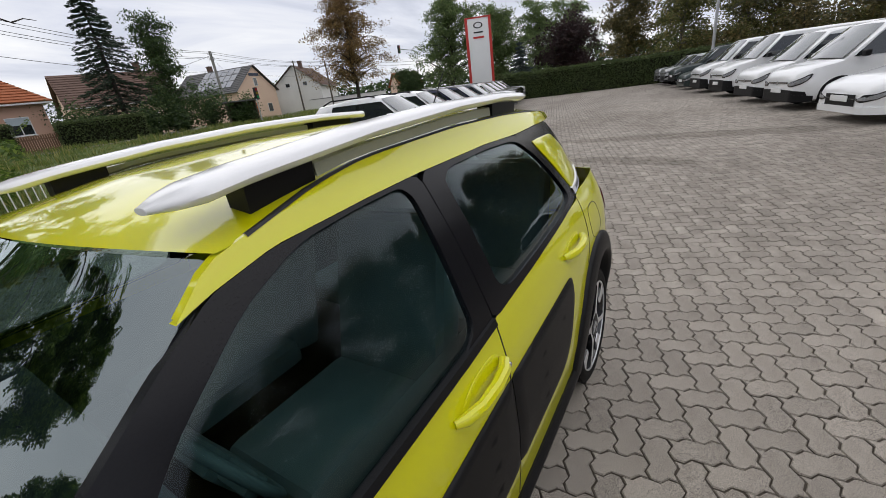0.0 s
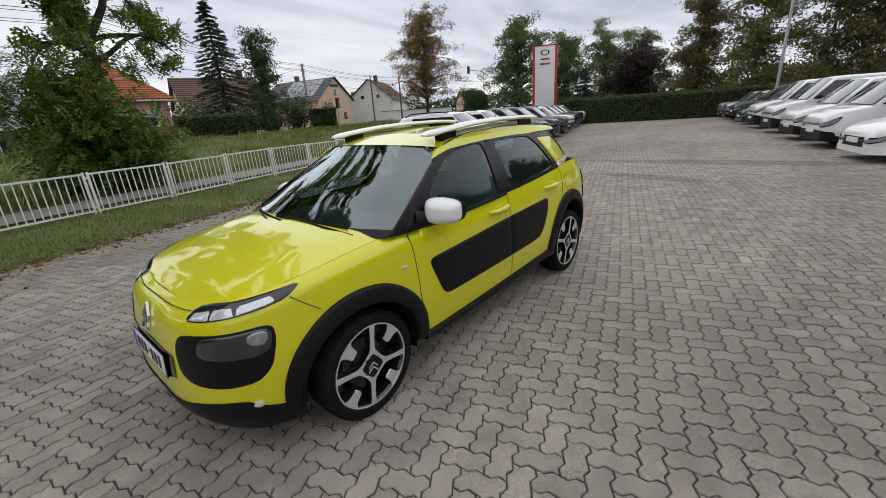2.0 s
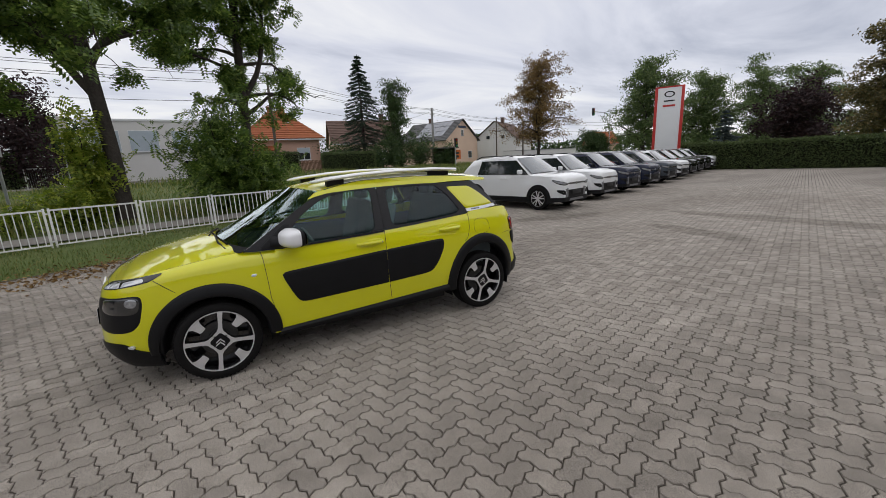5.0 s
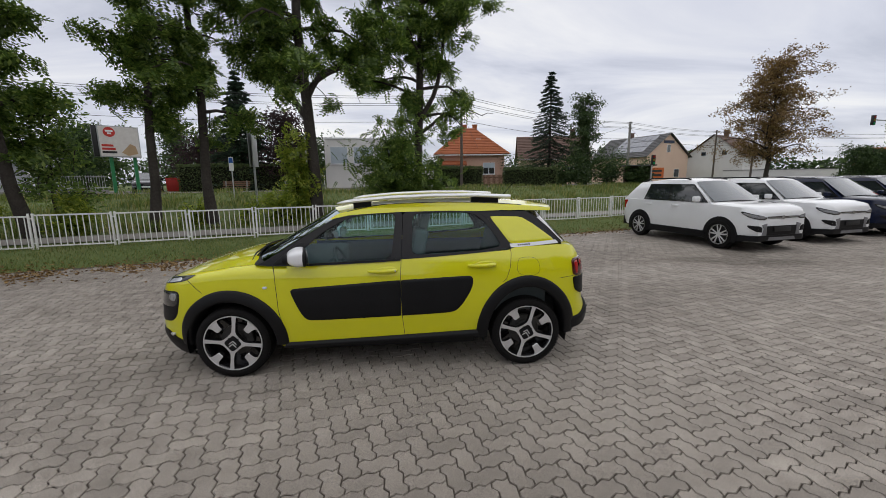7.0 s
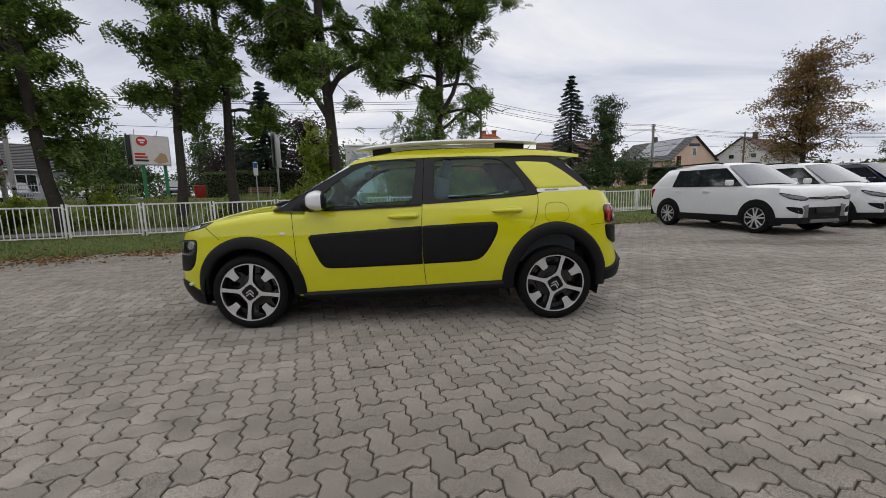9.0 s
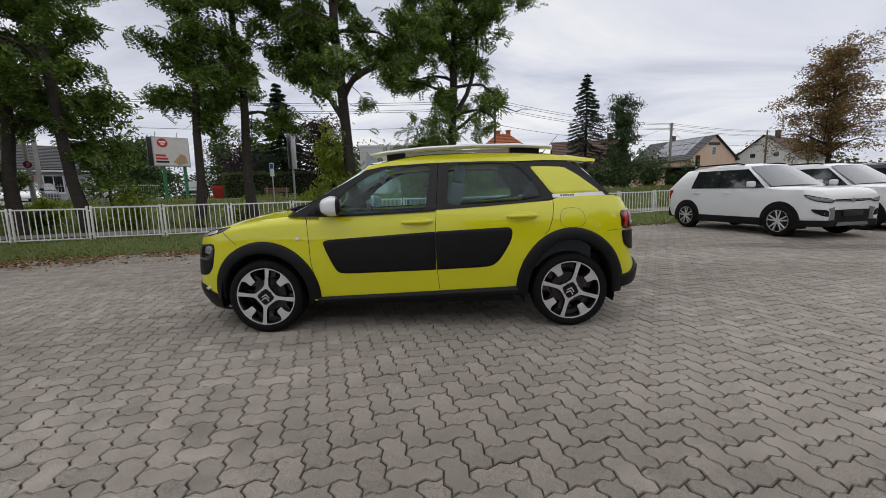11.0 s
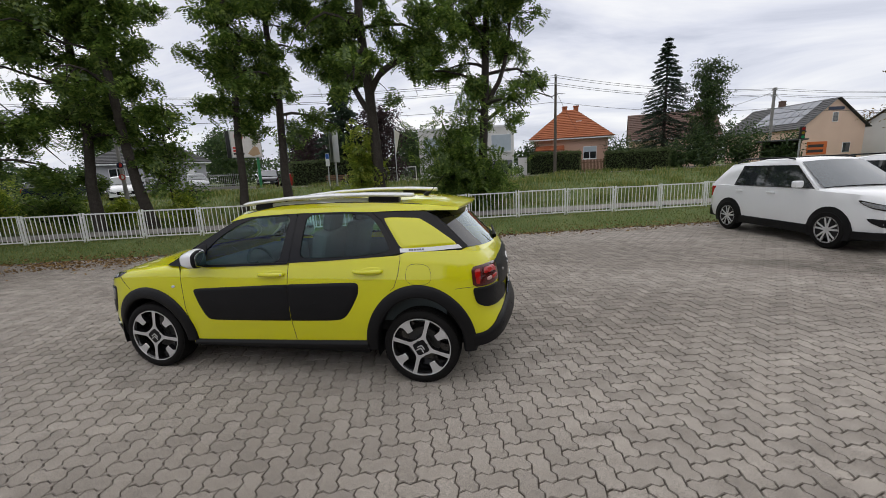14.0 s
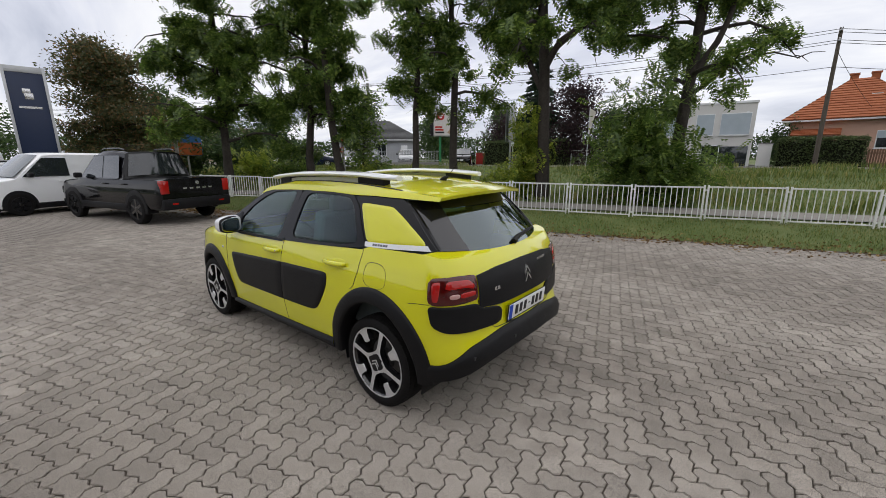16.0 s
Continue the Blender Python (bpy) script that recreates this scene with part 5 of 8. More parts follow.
# ---- plants ----
BARK = mottled("bark", (0.022, 0.017, 0.014), (0.068, 0.059, 0.050), 3.0, 0.95, 0.02, 18.0)
PALE_BARK = mottled("pale bark", (0.10, 0.09, 0.075), (0.22, 0.20, 0.17), 3.0, 0.95, 0.01, 18.0)


def leaf_material(name, dark, mid, light, through=0.35):
    m = bpy.data.materials.new(name)
    m.use_nodes = True
    nodes, links = m.node_tree.nodes, m.node_tree.links
    nodes.clear()
    out, mix, d, t, gl, mg = [nodes.new(k) for k in ("ShaderNodeOutputMaterial", "ShaderNodeMixShader", "ShaderNodeBsdfDiffuse", "ShaderNodeBsdfTranslucent", "ShaderNodeBsdfGlossy", "ShaderNodeMixShader")]
    geo, r = nodes.new("ShaderNodeNewGeometry"), nodes.new("ShaderNodeValToRGB")
    r.color_ramp.elements[0].color, r.color_ramp.elements[1].color = (*dark, 1), (*light, 1)
    e = r.color_ramp.elements.new(0.6)
    e.color = (*mid, 1)
    links.new(geo.outputs["Random Per Island"], r.inputs[0])
    for s in (d, t):
        links.new(r.outputs[0], s.inputs["Color"])
    mix.inputs[0].default_value = through
    mg.inputs[0].default_value = 0.04
    gl.inputs["Roughness"].default_value = 0.45
    links.new(d.outputs[0], mix.inputs[1])
    links.new(t.outputs[0], mix.inputs[2])
    links.new(mix.outputs[0], mg.inputs[1])
    links.new(gl.outputs[0], mg.inputs[2])
    links.new(mg.outputs[0], out.inputs["Surface"])
    return m


LEAF = leaf_material("leaf green", (0.055, 0.100, 0.016), (0.105, 0.180, 0.030), (0.24, 0.32, 0.060), 0.50)
LEAF_DARK = leaf_material("leaf dark", (0.024, 0.050, 0.014), (0.048, 0.092, 0.024), (0.10, 0.15, 0.04))
LEAF_FAR = leaf_material("leaf far", (0.065, 0.105, 0.034), (0.115, 0.175, 0.055), (0.21, 0.27, 0.09), 0.55)
LEAF_YOUNG = leaf_material("leaf young", (0.12, 0.19, 0.02), (0.24, 0.31, 0.035), (0.42, 0.45, 0.06), 0.45)
LEAF_RED = leaf_material("leaf dark red", (0.016, 0.008, 0.010), (0.035, 0.015, 0.018), (0.06, 0.03, 0.03))
LEAF_RUST = leaf_material("leaf rust", (0.13, 0.075, 0.024), (0.22, 0.135, 0.045), (0.32, 0.22, 0.075), 0.45)
LEAF_MIXED = leaf_material("leaf mixed", (0.085, 0.095, 0.03), (0.17, 0.18, 0.055), (0.30, 0.26, 0.09), 0.5)
LEAF_BROWN = leaf_material("leaf brown green", (0.065, 0.065, 0.022), (0.13, 0.115, 0.042), (0.24, 0.175, 0.065), 0.5)
LEAF_MAPLE = leaf_material("leaf maple", (0.05, 0.07, 0.022), (0.095, 0.10, 0.035), (0.23, 0.13, 0.05), 0.45)
NEEDLE = leaf_material("needles", (0.010, 0.024, 0.013), (0.022, 0.046, 0.024), (0.05, 0.085, 0.045), 0.2)
HEDGE = leaf_material("hedge leaf", (0.045, 0.070, 0.020), (0.080, 0.118, 0.034), (0.125, 0.16, 0.05))
BLADE = leaf_material("grass blade", (0.075, 0.115, 0.022), (0.15, 0.20, 0.040), (0.32, 0.28, 0.095), 0.45)
LITTER = leaf_material("fallen leaf", (0.10, 0.055, 0.02), (0.20, 0.115, 0.04), (0.34, 0.22, 0.08), 0.1)


def leaves_mesh(name, centres, size, mat, rng, droop=0.3, ratio=0.45, axis=None):
    """Many small folded leaves at the given centres."""
    c = np.asarray(centres)
    n = len(c)
    d = rng.normal(size=(n, 3)) if axis is None else np.asarray(axis) + 0.35 * rng.normal(size=(n, 3))
    d[:, 2] = d[:, 2] * 0.6 - droop
    d /= np.linalg.norm(d, axis=1)[:, None]
    s = rng.normal(size=(n, 3))
    s -= (s * d).sum(1)[:, None] * d
    s /= np.linalg.norm(s, axis=1)[:, None]
    up = np.cross(d, s)
    L = (size * (0.7 + 0.6 * rng.random(n)))[:, None]
    p = np.stack([c - d * L / 2, c + s * L * ratio / 2 + up * L * 0.08, c + d * L / 2, c - s * L * ratio / 2 + up * L * 0.08], 1).reshape(-1, 3)
    me = bpy.data.meshes.new(name)
    me.from_pydata(p.tolist(), [], np.arange(4 * n).reshape(-1, 4).tolist())
    me.materials.append(mat)
    return me


def sprays_mesh(name, centres, length, mat, rng, pairs=6, droop=0.55):
    """Feathery leaves: leaflets in two rows along drooping stalks."""
    c = np.asarray(centres)
    n = len(c)
    d = rng.normal(size=(n, 3)) * np.array([1, 1, 0.5])
    d[:, 2] -= droop
    d /= np.linalg.norm(d, axis=1)[:, None]
    s = np.cross(d, rng.normal(size=(n, 3)) * 0.45 + np.array([0, 0, 1.0]))
    s /= np.linalg.norm(s, axis=1)[:, None]
    L = length * (0.6 + 0.8 * rng.random(n))[:, None]
    quads = []
    for k in range(pairs):
        t = (k + 0.6) / pairs
        base = c + d * L * (t - 0.5) + np.array([0, 0, -0.22]) * L * t * t
        wide = L * 0.36 * (1 - 0.5 * abs(t - 0.45))
        for sign in (-1, 1):
            tip = base + sign * s * wide + d * wide * 0.45 + rng.normal(size=(n, 3)) * 0.012
            side = d * wide * 0.30
            mid = (base + tip) / 2
            quads.append(np.stack([base, mid + side, tip, mid - side], 1))
    q = np.stack(quads, 1).reshape(-1, 3)
    me = bpy.data.meshes.new(name)
    me.from_pydata(q.tolist(), [], np.arange(len(q)).reshape(-1, 4).tolist())
    me.materials.append(mat)
    return me


def grow(rng, h, r0, lean, crown_base, reach, limbs, twigs, upward=0.5):
    """Trunk and limbs as point runs with radii, and the places where foliage hangs."""
    runs, tips = [], []
    n = 9
    pts, rad = [], []
    wob = rng.normal(size=2) * 0.32
    for i in range(n):
        t = i / (n - 1)
        pts.append(Vector((lean[0] * t * h + wob[0] * math.sin(3.1 * t) + 0.05 * rng.normal(), lean[1] * t * h + wob[1] * math.sin(2.6 * t) + 0.05 * rng.normal(), t * h)))
        rad.append(r0 * (1.25 if i == 0 else 1.0) * (1 - 0.86 * t))
    runs.append((pts, rad))
    def along(t):
        f = t * (n - 1)
        i = min(int(f), n - 2)
        return pts[i].lerp(pts[i + 1], f - i)
    for k in range(limbs):
        t = crown_base + (1 - crown_base) * ((k + rng.random()) / limbs) * 0.97
        start = along(t)
        az = k * 2.4 + rng.random() * 1.2
        L = reach * (1.05 - 0.55 * t) * (0.6 + 0.6 * rng.random())
        d = Vector((math.cos(az), math.sin(az), upward * (0.4 + rng.random())))
        q, rr = [start], [max(0.02, r0 * (1 - 0.86 * t) * 0.5)]
        m = 5
        for j in range(1, m + 1):
            d = (d + Vector((rng.normal() * 0.22, rng.normal() * 0.22, 0.10 - 0.10 * j + rng.normal() * 0.12))).normalized()
            q.append(q[-1] + d * L / m)
            rr.append(rr[0] * (1 - 0.85 * j / m))
        runs.append((q, rr))
        for w in range(twigs):
            j = rng.integers(1, m + 1)
            e = d * 0.4 + Vector((rng.normal(), rng.normal(), rng.normal() * 0.5 - 0.1))
            e = e.normalized() * (0.35 + 0.55 * rng.random()) * min(1.0, 0.3 * L + 0.35)
            a = q[j - 1].lerp(q[j], rng.random())
            b = a + e + Vector((0, 0, -0.12))
            runs.append(([a, (a + b) / 2 + Vector((0, 0, 0.06)), b], [0.018, 0.013, 0.006]))
            tips += [b, (a + b) / 2]
    return runs, tips


def tree(name, x, y, z, h, r0, lean=(0, 0), crown_base=0.3, reach=3.0, limbs=16, twigs=6, leaves=8000, size=0.13, mat=None, bark=None, clump=0.42, seed=1, label="", upward=0.5, droop=0.35, boughs=(), feather=False, full=0.42):
    rng = np.random.default_rng(seed)
    t = thing(name, pose(x, y, z), label, "tree")
    runs, tips = grow(rng, h, r0, lean, crown_base, reach, limbs, twigs, upward)
    for bough in boughs:
        z0 = bough[0][2]
        k = min(int(z0 / h * 8), 7)
        foot = runs[0][0][k].lerp(runs[0][0][k + 1], z0 / h * 8 - k) - Vector((0, 0, z0))
        q = spline(bough, 9) + np.array(foot)
        runs.append(([Vector(u) for u in q], [r0 * (0.55 - 0.05 * k) for k in range(9)]))
        for u in q[4:]:
            for _ in range(7):
                e = Vector(u) + Vector(rng.normal(size=3) * np.array([0.45, 0.45, 0.4]))
                runs.append(([Vector(u), (Vector(u) + e) / 2 + Vector((0, 0, 0.06)), e], [0.02, 0.014, 0.006]))
                tips += [e]
    bm = bmesh.new()
    for pts, rad in runs:
        tube(bm, pts, rad, 10 if rad[0] > 0.1 else 5, False)
    part("trunk", from_bm("trunk", bm, bark or BARK, 60), t, "rough bark trunk with its limbs")
    tips = np.array([tuple(p) for p in tips])
    if feather:
        tips = tips[rng.random(len(tips)) < full]
    c = tips[rng.integers(0, len(tips), leaves)]
    g = rng.normal(size=(leaves, 3)) * clump * np.array([1, 1, 0.62])
    # leaves sit in sprays: pull them towards a few strands in each clump
    strand = rng.integers(0, 5, leaves)
    key = (np.round(c * 7).astype(int).sum(1) * 5 + strand) % 997
    g = g * 0.55 + np.random.default_rng(seed + 5).normal(size=(997, 3))[key] * clump * 0.62 * np.array([1, 1, 0.7])
    if feather:
        part("crown", sprays_mesh("crown", c + g, size, mat or LEAF, rng), t, "loose crown of feathery leaves with gaps")
        return t
    part("crown", leaves_mesh("crown", c + g, size, mat or LEAF, rng, droop), t, "loose crown of small leaves with gaps")
    return t


def shrub(name, x, y, z, r, h, leaves, size, mat, seed, label, category="bush", feather=False):
    rng = np.random.default_rng(seed)
    t = thing(name, pose(x, y, z), label, category)
    bm = bmesh.new()
    tips = []
    for k in range(18):
        az, out = rng.random() * 6.28, r * (0.25 + 0.75 * rng.random())
        top = Vector((out * math.cos(az), out * math.sin(az), h * (0.35 + 0.65 * rng.random()) * (1.05 - 0.35 * (out / r) ** 2)))
        mid = Vector((top.x * 0.35, top.y * 0.35, top.z * 0.6))
        tube(bm, [(0.1 * math.cos(az), 0.1 * math.sin(az), -0.05), mid, top], [0.03, 0.02, 0.006], 5, False)
        if feather:
            part("stem", from_bm("stem", bm, BARK, 60), t)
            bm = bmesh.new()
        for s in np.linspace(0.25, 1.05, 7):
            p = (mid * s * 2 if s < 0.5 else mid.lerp(top, s * 2 - 1))
            tips += [tuple(p)]
    if not feather:
        part("stem", from_bm("stem", bm, BARK, 60), t)
    tips = np.array(tips)
    c = tips[rng.integers(0, len(tips), leaves)] + rng.normal(size=(leaves, 3)) * np.array([r * 0.2, r * 0.2, h * 0.09])
    c[:, 2] = np.maximum(c[:, 2], 0.03)
    part("foliage", sprays_mesh("foliage", c[: leaves // 5], 0.34, mat, rng) if feather else leaves_mesh("foliage", c, size, mat, rng, 0.2), t)
    return t


def conifer(name, x, y, z, h, r, seed, mat, label, needles=9000, r_top=0.05, gap=0.9, size=0.32):
    rng = np.random.default_rng(seed)
    t = thing(name, pose(x, y, z), label, "tree")
    bm = bmesh.new()
    tube(bm, [(0, 0, -0.1), (0.03, 0, h * 0.5), (0, 0, h)], [0.02 * h, 0.012 * h, 0.01], 8, False)
    cs, ax = [], []
    levels = int(h * 2.6)
    per = max(1, needles // (levels * 7))
    for k in range(levels):
        f = (k + 0.5) / levels
        zz = h * (0.09 + 0.9 * f)
        reach = r * (1 - f) ** gap * (0.85 + 0.3 * rng.random()) + r_top
        for j in range(7):
            az = rng.random() * 6.28
            L = reach * (0.7 + 0.4 * rng.random())
            d = Vector((math.cos(az), math.sin(az), 0))
            tip = d * L + Vector((0, 0, zz - 0.30 * L + 0.25 * (rng.random() - 0.5)))
            tube(bm, [(0, 0, zz), d * L * 0.6 + Vector((0, 0, zz - 0.16 * L)), tip], [0.03, 0.02, 0.008], 4, False)
            s = rng.random(per) ** 0.7
            p = np.outer(s, np.array([d.x * L, d.y * L, -0.30 * L])) + np.array([0, 0, zz])
            p += rng.normal(size=p.shape) * np.array([0.16, 0.16, 0.08]) * (0.5 + 0.12 * L)
            cs.append(p)
            ax.append(np.tile([d.x, d.y, -0.2], (per, 1)))
    part("trunk", from_bm("trunk", bm, BARK, 60), t)
    part("crown", leaves_mesh("crown", np.vstack(cs), size, mat, rng, 0.1, 0.3, np.vstack(ax)), t, "dark drooping needle branches")
    return t


def hedge(name, a0, b0, a1, b1, thick, h, leaves, mat, seed, label, size=0.09):
    """A clipped hedge between two points of the lot's axes: a leafy skin over a core painted dark as inner shade."""
    rng = np.random.default_rng(seed)
    p, q = np.array(lot(a0, b0)), np.array(lot(a1, b1))
    L = np.linalg.norm(q - p)
    z = rough((a0 + a1) / 2, (b0 + b1) / 2)
    m = pose(*p[:2], z - 0.02, 0, 0, math.degrees(math.atan2(q[1] - p[1], q[0] - p[0])))
    t = thing(name, m, label, "hedge")
    # plain box behind the leaves; its near-black colour stands for the shade within
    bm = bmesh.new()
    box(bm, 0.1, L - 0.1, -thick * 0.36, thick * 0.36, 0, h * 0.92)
    part("core", from_bm("core", bm, HEDGE_CORE_SHADE, 0), t, "dark twiggy inside of the hedge")
    n = leaves
    face = rng.choice(4, n, p=[0.34, 0.34, 0.26, 0.06])
    c = np.stack([rng.random(n) * L, (rng.random(n) - 0.5) * thick, rng.random(n) * h], 1)
    c[face == 0, 1] = -thick / 2
    c[face == 1, 1] = thick / 2
    c[face == 2, 2] = h
    e = face == 3
    c[e, 0] = rng.choice([0.0, L], e.sum())
    wave = np.array([noise.noise(Vector((u * 0.9, v * 0.9, w * 0.9 + seed))) for u, v, w in c])
    c += rng.normal(size=c.shape) * 0.06
    c[:, 1] += wave * 0.12 * np.sign(c[:, 1])
    c[:, 2] += wave * 0.10
    c[:, 2] = np.maximum(c[:, 2], 0.02)
    part("leaf_skin", leaves_mesh("leaf_skin", c, size, mat, rng, 0.2, 0.6), t)
    return t


# shade deep in the foliage, put into the core's colour
HEDGE_CORE_SHADE = mottled("hedge core", (0.008, 0.010, 0.005), (0.02, 0.022, 0.010), 3.0, 1.0, 0.02, 20.0)

LOCUST = "tall locust tree with dark furrowed trunk and feathery leaves"
for i, (x, y, h, r0, lean, base, reach, limbs, n, seed, full) in enumerate((
        (0.5, 12.6, 18.0, 0.20, (0.03, 0.0), 0.17, 3.4, 38, 7000, 11, 0.55),
        (-3.16, 10.9, 18.0, 0.22, (0.02, 0.01), 0.25, 4.4, 32, 6500, 22, 0.50),
        (-6.6, 10.06, 13.0, 0.17, (-0.01, 0.0), 0.28, 2.2, 20, 3000, 33, 0.50),
        (-7.95, 9.1, 12.5, 0.15, (-0.02, 0.01), 0.28, 1.8, 18, 2500, 44, 0.50),
        (-10.4, 7.7, 12.5, 0.17, (-0.03, 0.0), 0.26, 2.3, 20, 3300, 55, 0.60),
        (-11.9, 7.2, 13.0, 0.17, (0.0, 0.02), 0.22, 3.0, 24, 5400, 66, 0.70),
        (-15.7, 5.4, 13.0, 0.19, (0.03, 0.0), 0.16, 4.6, 34, 10500, 77, 0.95))):
    a = x * CA + y * SA
    b = -x * SA + y * CA
    boughs = {1: [[(0.0, 0.0, 4.4), (0.5, 0.05, 5.2), (1.3, 0.1, 5.6), (2.0, 0.1, 6.1), (2.8, 0.0, 6.8)], [(0.0, 0.0, 3.6), (-0.6, 0.1, 4.6), (-1.2, 0.0, 5.9), (-1.5, 0.0, 7.4)]], 0: [[(0.0, 0, 4.0), (0.7, 0, 5.2), (1.0, 0, 6.8), (1.1, 0, 8.6)]]}.get(i, ())
    tree("locust_tree", x, y, rough(a, b) - 0.05, h, r0, lean, base, reach, limbs, 5, n, 0.36, LEAF, BARK, 0.27, seed, LOCUST, 0.5, boughs=boughs, feather=True, full=full)
tree("young_tree", -10.6, 8.98, 0.15, 4.2, 0.05, (0, 0), 0.25, 1.2, 14, 5, 3500, 0.15, LEAF, BARK, 0.25, 99, "young slim tree with dense green leaves")
shrub("bush", -0.35, 11.9, 0.1, 1.9, 4.2, 11000, 0.17, LEAF, 5, "large dark green bush under a tree", feather=True)
shrub("bush", 0.5, 11.4, 0.1, 1.2, 2.2, 3500, 0.17, LEAF, 15, "spreading green bush beside the fence", feather=True)
for x, y, r, h, n, s in ((-3.85, 10.7, 0.75, 3.2, 3200, 1), (-4.1, 10.4, 1.0, 1.4, 1800, 2), (-9.9, 8.6, 0.7, 1.3, 1500, 3), (-7.2, 10.1, 0.5, 0.9, 700, 4), (-12.4, 8.2, 0.8, 1.2, 1500, 6), (-14.6, 7.9, 1.1, 1.9, 2800, 7), (-17.6, 7.6, 1.4, 2.2, 3600, 8), (-5.6, 10.7, 0.4, 0.8, 500, 9)):
    shrub("suckers", x, y, 0.12, r, h, n, 0.16, LEAF_YOUNG if s != 7 else LEAF, s, "yellow-green young shoots at a trunk's foot", "bush", True)
# far plants
conifer("spruce", 16.0, 41.4, 0.9, 12.6, 3.9, 3, NEEDLE, "tall dark spruce beside a house", 17000, 0.12, 0.85, 0.26)
conifer("spruce", -13.9, 31.4, 0.9, 9.8, 3.5, 4, NEEDLE, "dark spruce behind a garden hedge", 20000)
conifer("blue_spruce", 44.4, 16.3, 0.0, 5.3, 2.0, 8, leaf_material("blue needles", (0.03, 0.045, 0.045), (0.06, 0.08, 0.08), (0.10, 0.13, 0.13), 0.1), "grey-blue conifer behind the hedge", 6000)
tree("birch", 18.8, 38.3, 0.9, 9.1, 0.14, (0, 0), 0.08, 2.2, 34, 5, 13000, 0.22, LEAF_DARK, PALE_BARK, 0.36, 12, "drooping green birch beside a spruce", 0.6, droop=0.9)
for x, y, r, h, s in ((21.5, 38.0, 2.2, 3.8, 31), (24.0, 37.0, 1.6, 2.6, 32), (12.4, 39.5, 2.6, 3.6, 33), (15.6, 37.6, 1.6, 2.4, 34), (3.0, 40.5, 1.5, 3.2, 35), (18.4, 37.2, 1.6, 3.0, 36)):
    shrub("bush", x, y, 0.9, r, h, 3500, 0.24, LEAF_DARK, s, "dark garden bush in front of a house")
tree("purple_tree", -9.8, 30.6, 0.9, 6.4, 0.16, (0, 0), 0.10, 3.2, 24, 6, 9000, 0.24, LEAF_RED, BARK, 0.6, 41, "round dark red tree in a garden", 0.5)
tree("purple_tree", -18.4, 34.0, 0.9, 4.6, 0.15, (0, 0), 0.10, 2.6, 20, 6, 6000, 0.24, LEAF_RED, BARK, 0.6, 42, "dark red garden tree behind a bench", 0.5)
tree("rust_tree", 26.0, 23.2, 0.75, 8.8, 0.17, (0.0, 0.0), 0.22, 4.3, 56, 7, 26000, 0.15, LEAF_RUST, BARK, 0.30, 43, "autumn tree with thinning rust-brown leaves", 0.8)
tree("purple_tree", 53.3, 13.6, 0.0, 7.0, 0.2, (0, 0), 0.08, 5.4, 44, 7, 15000, 0.32, LEAF_RED, BARK, 0.7, 44, "broad dark red tree behind the hedge", 0.5)
for x, y, h, r, s in ((43.4, 24.3, 11.0, 3.2, 51), (52.5, 22.0, 9.6, 3.0, 52), (62.0, 20.5, 10.5, 3.6, 53), (70.0, 17.5, 10.5, 3.6, 54), (38.5, 28.0, 3.7, 1.3, 55)):
    tree("broad_tree", x, y, 0.2, h, 0.24, (0, 0), 0.14, r * 1.85, 46, 6, 26000, 0.24 if h > 5 else 0.16, LEAF_FAR if h > 5 else LEAF_DARK, BARK, 0.45 if h > 5 else 0.3, s, "full green tree in the distance", 0.6)
for k, (x, y, h) in enumerate(((44.9, 5.5, 10.5), (44.0, 1.4, 11.0), (46.6, -3.0, 11.8), (46.4, -7.2, 11.2), (46.0, -11.6, 11.8), (45.0, -16.0, 12.0), (43.0, -20.5, 12.0), (40.0, -25.0, 12.0), (36.0, -28.0, 12.0))):
    tree("plane_tree", x, y, 0.0, h, 0.2, (0, 0), 0.10, 3.8, 30, 4, 15000, 0.26, LEAF_MIXED if k % 3 else LEAF_BROWN, PALE_BARK, 0.5, 60 + k, "tall plane tree with green and brown leaves", 0.7)
for k, a in enumerate((31, 26.5, 22, 17.5, 13, 8.5, 3, -3)):
    x, y, _ = lot(a, -21.5 - (k % 2))
    tree("plane_tree", x, y, 0.0, 9.0 + (k % 3), 0.2, (0, 0), 0.10, 4.2, 34, 8, 14000, 0.32, LEAF_MIXED if k % 2 else LEAF_BROWN, PALE_BARK, 0.7, 160 + k, "tall plane tree with green and brown leaves", 0.7)
for k, (x, y, h) in enumerate(((43.5, -1.0, 4.0), (43.0, -7.0, 4.5), (42.5, -13.0, 5.0), (40.0, -19.0, 5.0), (36.0, -24.0, 5.0))):
    shrub("bush", x, y, 0.0, 3.2, h, 4500, 0.26, LEAF_BROWN, 80 + k, "dense brown-green shrubs behind parked vans")
tree("maple", -24.0, 3.2, 0.4, 6.9, 0.22, (0, 0), 0.10, 3.3, 40, 7, 34000, 0.17, LEAF_MAPLE, BARK, 0.45, 91, "round maple turning brown behind a sign", 0.6)
for x, y, r, h, s in ((-30, 4.5, 3, 3.2, 92), (-27, 7.0, 3, 3.4, 93), (-34, -2.5, 4, 4.4, 94), (-38, -6.0, 4, 4.6, 95), (-24.0, 9.5, 2.4, 3.0, 96), (-33, 8.0, 3, 4.0, 97)):
    shrub("bush", x, y, 0.5, r, h, 5000, 0.26, LEAF_DARK, s, "dark green hedge-like shrubs at the lot's end")
